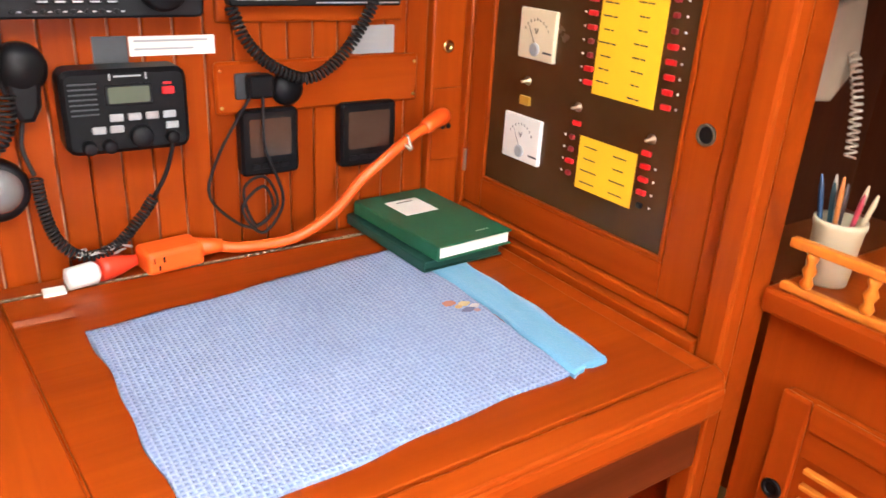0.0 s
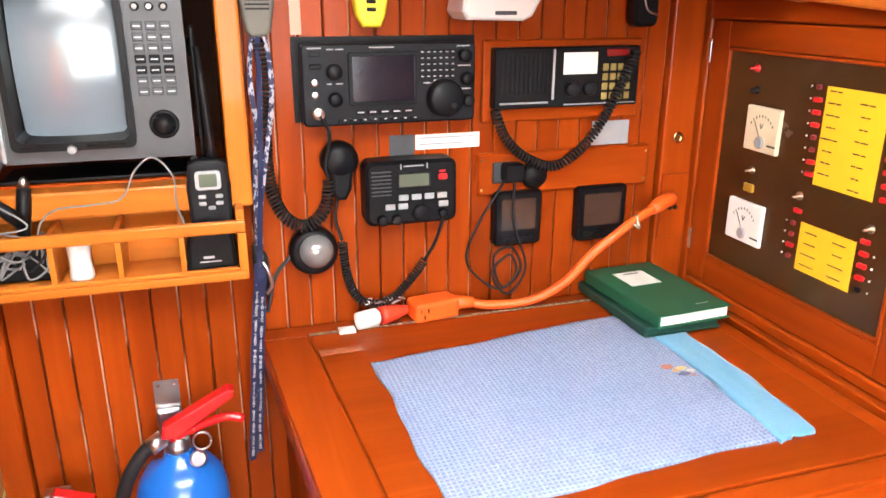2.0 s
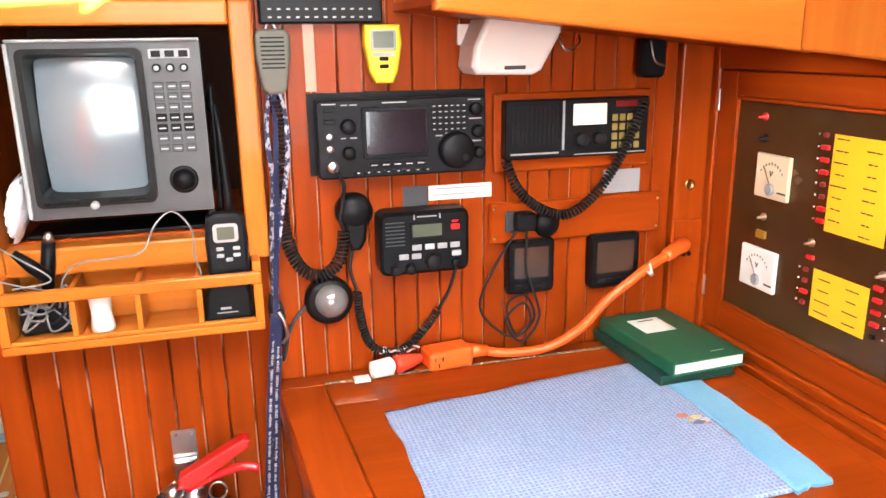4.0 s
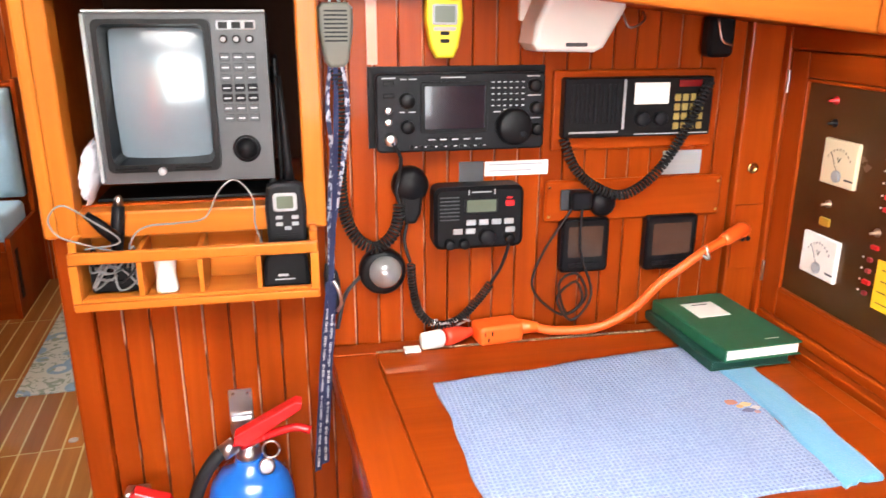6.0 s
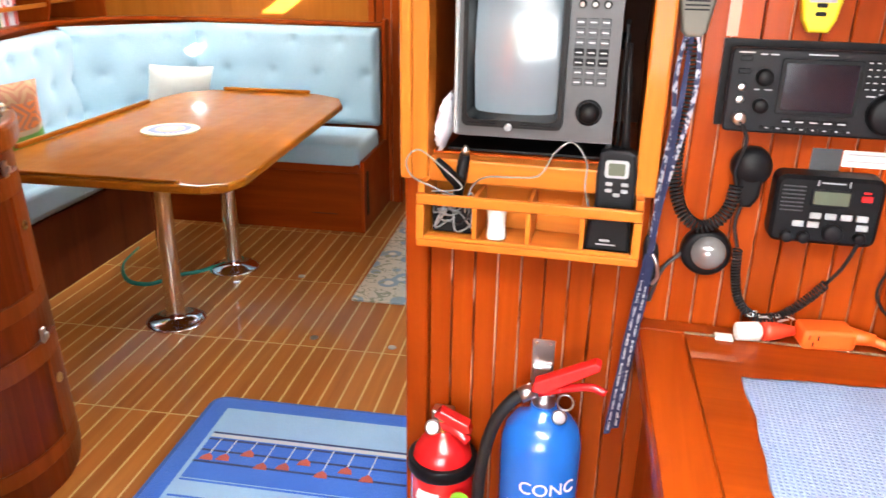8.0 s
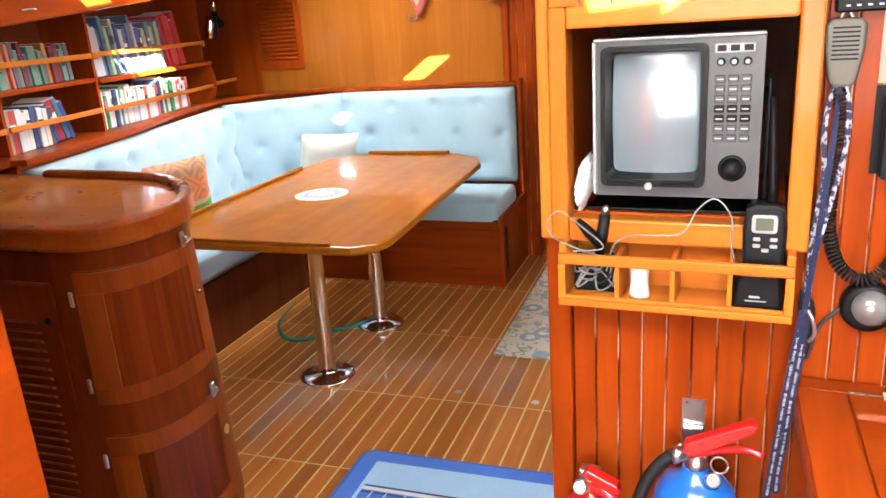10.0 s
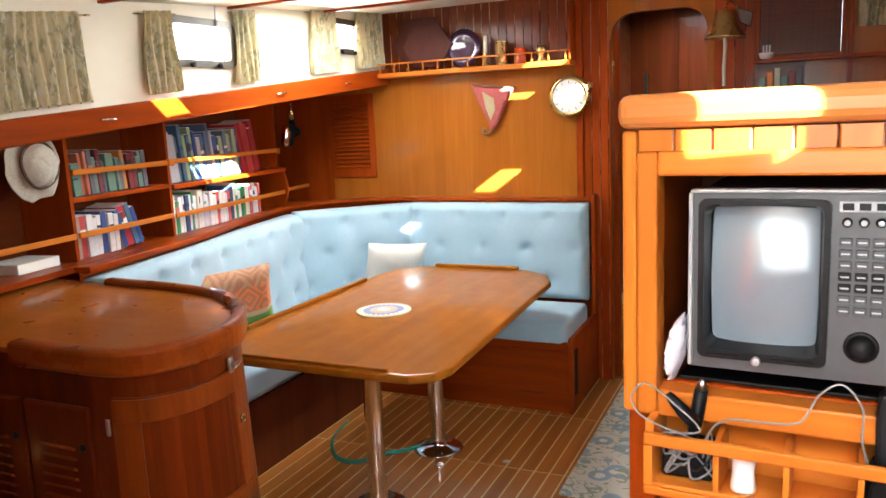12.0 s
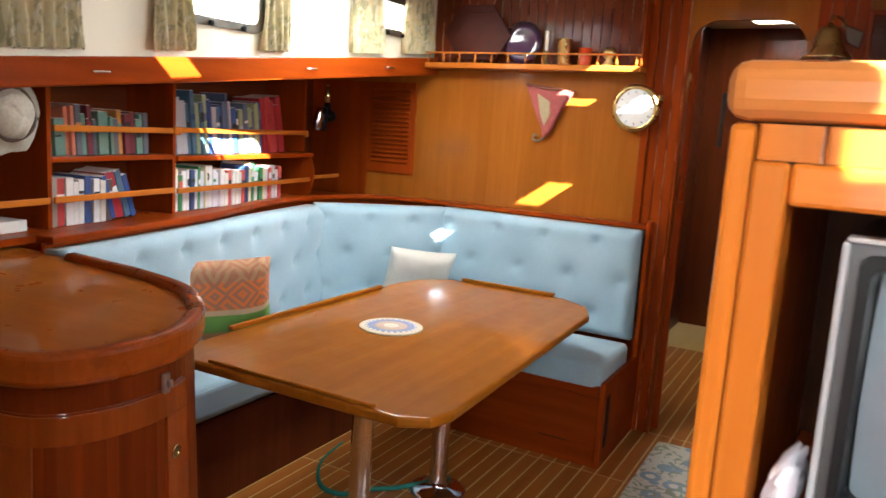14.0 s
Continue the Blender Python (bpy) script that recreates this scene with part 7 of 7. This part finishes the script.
lv = thing("louvre_door", S, "mahogany louvred locker door in the corner", "louvre")
part("frame", box(B(), -1.72, -1.40, FV - 0.012, FV - 0.001, 1.18, 1.70, 0.003), MAH, lv)
for i in range(17):
    b_ = box(B(), -1.685, -1.435, -0.009, 0.009, -0.0035, 0.0035, 0.001)
    bmesh.ops.transform(b_, matrix=pose(0, FV - 0.017, 1.245 + i * 0.0255, -35), verts=b_.verts)
    part("slat", b_, MAHX, lv)

bl = thing("ship_bell", S, "polished brass ship bell with a rope", "bell")
BX, BY = 0.655, FV - 0.10
part("bell_body", turned(B(), [(0.098, 0.0), (0.092, 0.010), (0.070, 0.035), (0.054, 0.075), (0.046, 0.11), (0.034, 0.13), (0.012, 0.138), (0.008, 0.15)], 32, pose(BX, BY, 1.850)), BRASS, bl)
part("bracket", tube(B(), curve_points([(BX, BY, 1.998), (BX + 0.01, BY + 0.03, 2.03), (BX + 0.04, BY + 0.08, 2.02), (BX + 0.06, FV - 0.0005, 1.96)], 6), 0.007, 8), BRASS, bl)
part("rope", tube(B(), curve_points([(BX, BY, 1.86), (BX + 0.002, BY, 1.80), (BX - 0.002, BY, 1.72), (BX, BY, 1.62)], 6), 0.010, 8), plain("white_rope", (0.60, 0.56, 0.46), 0.9, vary=0.2, scale=120), bl)
part("bracket_plate", upright(B(), [(BX + 0.05, 2.0), (BX + 0.125, 1.97), (BX + 0.115, 1.90), (BX + 0.06, 1.93)], FV - 0.04, FV - 0.012, 0.004), BRONZE, bl)

gr = thing("vent_grille", S, "dark woven lattice panel in a timber frame", "grille")
for x0, x1, z0, z1 in ((0.790, 0.812, 1.735, 2.06), (1.170, 1.192, 1.735, 2.06), (0.8125, 1.1695, 1.735, 1.757), (0.8125, 1.1695, 2.038, 2.06)):
    part("frame", box(B(), x0, x1, FV - 0.022, FV - 0.001, z0, z1, 0.003), MAH, gr)
part("backing", box(B(), 0.8125, 1.1695, FV + 0.002, FV + 0.008, 1.7575, 2.0375), DARKW, gr)
for i in range(15):
    x = 0.825 + i * 0.0238
    part("slat", box(B(), x, x + 0.010, FV - 0.010, FV - 0.005, 1.7575, 2.0375), DARKW, gr)
for i in range(11):
    z = 1.770 + i * 0.0242
    part("slat", box(B(), 0.8125, 1.1695, FV - 0.004, FV + 0.001, z, z + 0.010), DARKX, gr)
nb = thing("niche_shelf", S, "shallow book niche below the lattice", "shelf")
part("niche_back", box(B(), 0.80, 1.02, FV - 0.008, FV - 0.0035, 1.50, 1.72), DARKW, nb)
part("niche_top", box(B(), 0.79, 2.2, FV - 0.10, FV - 0.0225, 1.718, 1.734, 0.003), MAHX, nb)
part("niche_board", box(B(), 0.79, 1.6, FV - 0.16, FV - 0.0225, 1.48, 1.50, 0.003), MAHX, nb)
for i in range(6):
    k = thing("book", S @ pose(0.82 + i * 0.032, FV - 0.13, 1.5005), "books standing in the niche below the lattice", "book", "books in the niche")
    part("cover", box(B(), 0, 0.026, 0, 0.11, 0, 0.15 + 0.02 * (i % 3), 0.002, 1), book_colour((MIXED + BLUES)[i]), k)
cdh = thing("candle_holder", S, "small white candle holder with candles, in sunlight", "candle holder")
part("bowl", turned(B(), [(0.015, 0), (0.03, 0.01), (0.036, 0.03), (0.034, 0.034)], 20, pose(0.845, FV - 0.07, 1.7345)), WHITEP, cdh)
for dx in (-0.014, 0.0, 0.014):
    part("candle", turned(B(), [(0.004, 0.034), (0.004, 0.07)], 8, pose(0.845 + dx, FV - 0.07, 1.7345)), WHITEP, cdh)
curtain(S @ pose(0, FV, 0), 1.23, 1.50, lambda x: 2.10, lambda x: 1.86, 9)
part("starboard_trim", box(B(), 1.20, 1.222, FV - 0.02, FV - 0.001, 1.5, 2.2, 0.003), MAH, fwd)

# sliding door edge in the doorway, with its handle
sd = thing("door_1", S, "dark mahogany sliding door, slid half open in the doorway", "door", kind="structure")
part("door_leaf", box(B(), -0.25, 0.108, FV + 0.047, FV + 0.075, 0.01, 2.02, 0.003), MAH, sd)
part("door_handle", tube(B(), curve_points([(0.095, FV + 0.047, 1.30), (0.098, FV + 0.02, 1.28), (0.098, FV + 0.02, 1.20), (0.095, FV + 0.047, 1.18)], 6), 0.009, 8), MAH, sd)
part("latch", box(B(), 0.0745, 0.082, FV + 0.02, FV + 0.044, 1.72, 1.79, 0.002), BRASS, sd)
ps_ = thing("passage_door", S, "dark framed inner door beyond the passage", "door", kind="structure")
part("frame", box(B(), 0.10, 0.80, 3.17, 3.198, 0.0, 2.26, 0.004), DARKW, ps_)
part("panel", box(B(), 0.18, 0.70, 3.16, 3.1695, 0.9, 2.18, 0.003), DARKW, ps_)
part("towel_hook", box(B(), 0.12, 0.135, 1.40, 1.46, 1.45, 1.75, 0.003), GREY, ps_)

# ---- cushions, mat, rugs ----
def pillow(m, w, h, t, material, label, name="cushion"):
    p = thing(name, m, label, "cushion")
    bm = B()
    n = 18
    faces = []
    for s in (1, -1):
        rows = []
        for j in range(n + 1):
            row = []
            for i in range(n + 1):
                a, c = 2 * i / n - 1, 2 * j / n - 1
                d = max(0.0, (1 - a ** 4) * (1 - c ** 4)) ** 0.45
                k = 1 - 0.06 * (1 - abs(c)) * abs(a) - 0.04
                row.append(bm.verts.new((w / 2 * a * (1 - 0.05 * (1 - c * c)), s * t / 2 * d + 0.004 * noise.noise(Vector((a * 3, c * 3, s))), h / 2 * c * (1 - 0.05 * (1 - a * a)))))
            rows.append(row)
        for a, c in zip(rows, rows[1:]):
            for i in range(n):
                bm.faces.new((a[i], a[i + 1], c[i + 1], c[i]) if s < 0 else (a[i], c[i], c[i + 1], a[i + 1])).smooth = True
    bmesh.ops.remove_doubles(bm, verts=bm.verts, dist=0.0015)
    part("cover", bm, material, p)
    return p


def kilim():
    m, nt, b = shader("kilim_weave")
    tc = nt.nodes.new("ShaderNodeTexCoord")
    sp_ = nt.nodes.new("ShaderNodeSeparateXYZ")
    nt.links.new(tc.outputs["Object"], sp_.inputs[0])
    cr = nt.nodes.new("ShaderNodeValToRGB")
    mr = nt.nodes.new("ShaderNodeMapRange")
    mr.inputs[1].default_value, mr.inputs[2].default_value = -0.17, 0.17
    nt.links.new(sp_.outputs[2], mr.inputs[0])
    nt.links.new(mr.outputs[0], cr.inputs[0])
    cr.color_ramp.interpolation = 'CONSTANT'
    e = cr.color_ramp.elements
    e[0].position, e[0].color = 0.0, (0.48, 0.25, 0.12, 1)
    e[1].position, e[1].color = 0.24, (0.16, 0.34, 0.07, 1)
    for pos, c in ((0.47, (0.60, 0.42, 0.26, 1)), (0.54, (0.78, 0.22, 0.06, 1)), (0.90, (0.50, 0.30, 0.16, 1))):
        x = e.new(pos)
        x.color = c
    wv = nt.nodes.new("ShaderNodeTexVoronoi")
    wv.distance = 'MANHATTAN'
    wv.inputs["Scale"].default_value, wv.inputs["Randomness"].default_value = 9.0, 0.25
    mp = nt.nodes.new("ShaderNodeMapping")
    mp.inputs["Location"].default_value = (0, 0, -0.07)
    nt.links.new(tc.outputs["Object"], mp.inputs[0])
    nt.links.new(mp.outputs[0], wv.inputs[0])
    band = nt.nodes.new("ShaderNodeMath")
    band.operation, band.inputs[1].default_value = 'PINGPONG', 0.16
    nt.links.new(wv.outputs["Distance"], band.inputs[0])
    motif = ramp(nt, band.outputs[0], 0.07, 0.09)
    top = ramp(nt, sp_.outputs[2], 0.014, 0.018)
    mul = nt.nodes.new("ShaderNodeMath")
    mul.operation = 'MULTIPLY'
    nt.links.new(motif, mul.inputs[0])
    nt.links.new(top, mul.inputs[1])
    col = mixed(nt, mul.outputs[0], cr.outputs[0], (0.46, 0.20, 0.12))
    nt.links.new(col, b.inputs["Base Color"])
    b.inputs["Roughness"].default_value = 0.95
    bump(nt, b, noise_tex(nt, 260, (1, 1, 1), 2), 0.5, 0.002)
    return m


pillow(S @ pose(-1.345, -0.93, 0.705, 0, 0, 44) @ pose(0, 0, 0, 18, -4, 0), 0.45, 0.42, 0.14, kilim(), "kilim cushion in orange, tan and green on the settee")
pillow(S @ pose(-1.13, 0.30, 0.665, 0, 0, 48) @ pose(0, 0, 0, 16, 6, 0), 0.36, 0.34, 0.13, fabric("white_lace_cotton", (0.70, 0.66, 0.58), (0.78, 0.75, 0.68), 200, 0.9, 0.5), "white cotton cushion leaning in the settee corner")

mt = thing("table_mat", S, "round beaded table mat with blue and cream rings", "mat")
MZ = 0.7205
for r0, r1, h, c, nm in ((0.118, 0.096, 0.0062, (0.62, 0.52, 0.38), "outer_ring"), (0.0955, 0.062, 0.0067, (0.23, 0.26, 0.40), "blue_ring"), (0.0615, 0.030, 0.0072, (0.50, 0.36, 0.28), "tan_ring"), (0.0295, 0.001, 0.0077, (0.66, 0.58, 0.46), "centre")):
    b_ = B()
    turned(b_, [(r1, 0), (r0, 0), (r0, h * 0.8), (r0 - 0.002, h), (r1, h)], 44, pose(-0.602, -0.783, MZ))
    part(nm, b_, plain("mat_" + nm, c, 0.8, vary=0.3, scale=150), mt)
for k in range(26):
    a = 2 * math.pi * k / 26
    b_ = box(B(), -0.004, 0.004, -0.005, 0.005, 0.0067, 0.0076, 0.001, 1)
    bmesh.ops.transform(b_, matrix=pose(-0.602, -0.783, MZ) @ pose(0, 0, 0, 0, 0, math.degrees(a)) @ pose(0.091, 0, 0), verts=b_.verts)
    part("bead", b_, PAPER, mt)

rugb = fabric("blue_rug_pile", (0.022, 0.15, 0.72), (0.05, 0.22, 0.80), 240, 0.95, 0.9)
rugl = fabric("light_blue_pile", (0.34, 0.58, 0.86), (0.42, 0.66, 0.90), 240, 0.95, 0.9)
rugn = fabric("navy_pile", (0.012, 0.025, 0.14), (0.02, 0.05, 0.24), 240, 0.95, 0.9)
rugr = fabric("red_pile", (0.66, 0.09, 0.05), (0.74, 0.14, 0.08), 240, 0.95, 0.9)
rg_ = thing("blue_rug", S, "blue bordered rug with light field and red motifs", "rug")
part("ground_cloth", prism(B(), rounded(-0.076, 0.788, -2.588, -1.617, 0.035), 0.0005, 0.012, 0.003), rugb, rg_)
part("binding", prism(B(), rounded(-0.092, 0.804, -2.604, -1.601, 0.05), 0.0004, 0.0075, 0.003), fabric("dark_blue_binding", (0.015, 0.09, 0.45), (0.02, 0.12, 0.52), 240, 0.95, 0.6), rg_)
part("field", prism(B(), rounded(-0.015, 0.72, -2.52, -1.675, 0.006), 0.0122, 0.0128), rugl, rg_)
part("band", prism(B(), rounded(0.0, 0.70, -2.03, -1.835, 0.003), 0.0129, 0.0139), rugb, rg_)
for v in (-1.812, -1.845, -1.90, -1.955, -2.04, -2.11):
    part("stripe", prism(B(), rounded(0.0, 0.70, v - 0.004, v + 0.004, 0.001), 0.01395, 0.0146), rugn if v > -2.0 else rugb, rg_)
part("pale_stripe", prism(B(), rounded(0.0, 0.70, -1.832, -1.818, 0.001), 0.0130, 0.0141), PALEP, rg_)
for i, (u, v) in enumerate(((0.035, -1.935), (0.085, -1.93), (0.15, -1.90), (0.21, -1.95), (0.275, -1.94), (0.33, -1.91), (0.395, -1.955), (0.46, -1.925), (0.53, -1.95))):
    s_ = 0.021
    part("red_motif", prism(B(), [(u - s_, v - 0.012), (u + s_, v - 0.012), (u + s_ * 0.75, v + 0.006), (u, v + 0.020), (u - s_ * 0.75, v + 0.006)], 0.0147, 0.0158), rugr, rg_)
    part("string_line", prism(B(), [(u - 0.002, v + 0.021), (u + 0.002, v + 0.021), (u + 0.006, -1.84), (u + 0.003, -1.84)], 0.0147, 0.0154), PALEP, rg_)


def runner_mat():
    m, nt, b = shader("floral_runner")
    tc = nt.nodes.new("ShaderNodeTexCoord")
    vo = nt.nodes.new("ShaderNodeTexVoronoi")
    vo.inputs["Scale"].default_value = 9
    nt.links.new(tc.outputs["Object"], vo.inputs["Vector"])
    d = vo.outputs["Distance"]
    petals = ramp(nt, d, 0.42, 0.46)
    heart = ramp(nt, d, 0.20, 0.24)
    swirl = ramp(nt, noise_tex(nt, 14, (1, 1, 1), 2, 2.5), 0.55, 0.58)
    col = mixed(nt, petals, (0.28, 0.37, 0.44), (0.60, 0.57, 0.47))
    col = mixed(nt, heart, (0.66, 0.64, 0.57), col)
    col = mixed(nt, swirl, col, (0.30, 0.33, 0.24))
    nt.links.new(col, b.inputs["Base Color"])
    b.inputs["Roughness"].default_value = 0.95
    bump(nt, b, noise_tex(nt, 240, (1, 1, 1), 2), 0.6, 0.002)
    return m


rn = thing("runner_rug", S, "beige runner rug with blue and green flowers", "rug")
part("ground_cloth", prism(B(), rounded(0.150, 0.62, -0.775, 0.55, 0.01), 0.0005, 0.009, 0.002), runner_mat(), rn)
TEAL = plain("teal_webbing", (0.01, 0.20, 0.16), 0.7)
solid("teal_strap", tube(B(), curve_points([(-1.07, -0.40, 0.01), (-1.02, -0.62, 0.012), (-0.90, -0.78, 0.010), (-0.78, -0.80, 0.012), (-0.68, -0.72, 0.03), (-0.62, -0.62, 0.015), (-0.50, -0.42, 0.012)], 8), 0.010, 8, 0.5), TEAL, S, "teal webbing strap lying under the table", "strap")
solid("folder", box(B(), -0.17, 0.03, 0.02, 0.18, 1.037, 1.075, 0.003), PAPER, BK, "pale folder lying on the aft shelf", "folder")


# ---- cabin sole strips ----
def sole_strips():
    pitch, gap = 0.0662, 0.0075
    seams = [-3.6, -3.0, -2.34, -1.722, -1.20, -0.605, 0.02, 0.65]
    count = 0
    shared = {}
    for a, c in zip(seams[2:], seams[3:]):
        me = mesh_of(box(B(), 0, pitch - gap, 0, c - a - 0.007, -0.012, 0.0), "strip", SOLE)
        for i in range(-17, 14):
            ob = new("strip", me)
            ob.parent = sole
            ob.matrix_basis = pose(i * pitch, a + 0.0035, 0)
            count += 1
    rest = B()
    for a, c in ((-5.2, -3.6), (-3.6, -3.0), (-3.0, -2.34)):
        for i in range(-30, 40):
            box(rest, i * pitch, (i + 1) * pitch - gap, a + 0.0035, c - 0.0035, -0.012, 0.0)
    for i in list(range(-40, -17)) + list(range(14, 40)):
        box(rest, i * pitch, (i + 1) * pitch - gap, -2.3365, 2.4, -0.012, 0.0)
    for i in range(-17, 14):
        box(rest, i * pitch, (i + 1) * pitch - gap, 0.6535, 2.4, -0.012, 0.0)
    r = part("strip_rest", rest, SOLE, sole)
    tagged(r, kind="stuff")


sole_strips()
for u, v in ((-0.42, -0.68), (0.30, -0.72), (0.10, -1.13), (0.42, -1.15), (-0.15, -0.56)):
    b_ = B()
    turned(b_, [(0.016, 0.0002), (0.016, 0.002), (0.012, 0.0026)], 18, pose(u, v, 0))
    solid("sole_lift_ring", b_, STEEL, S, "flush steel lift ring in the cabin sole", "lift ring", "sole lift rings")
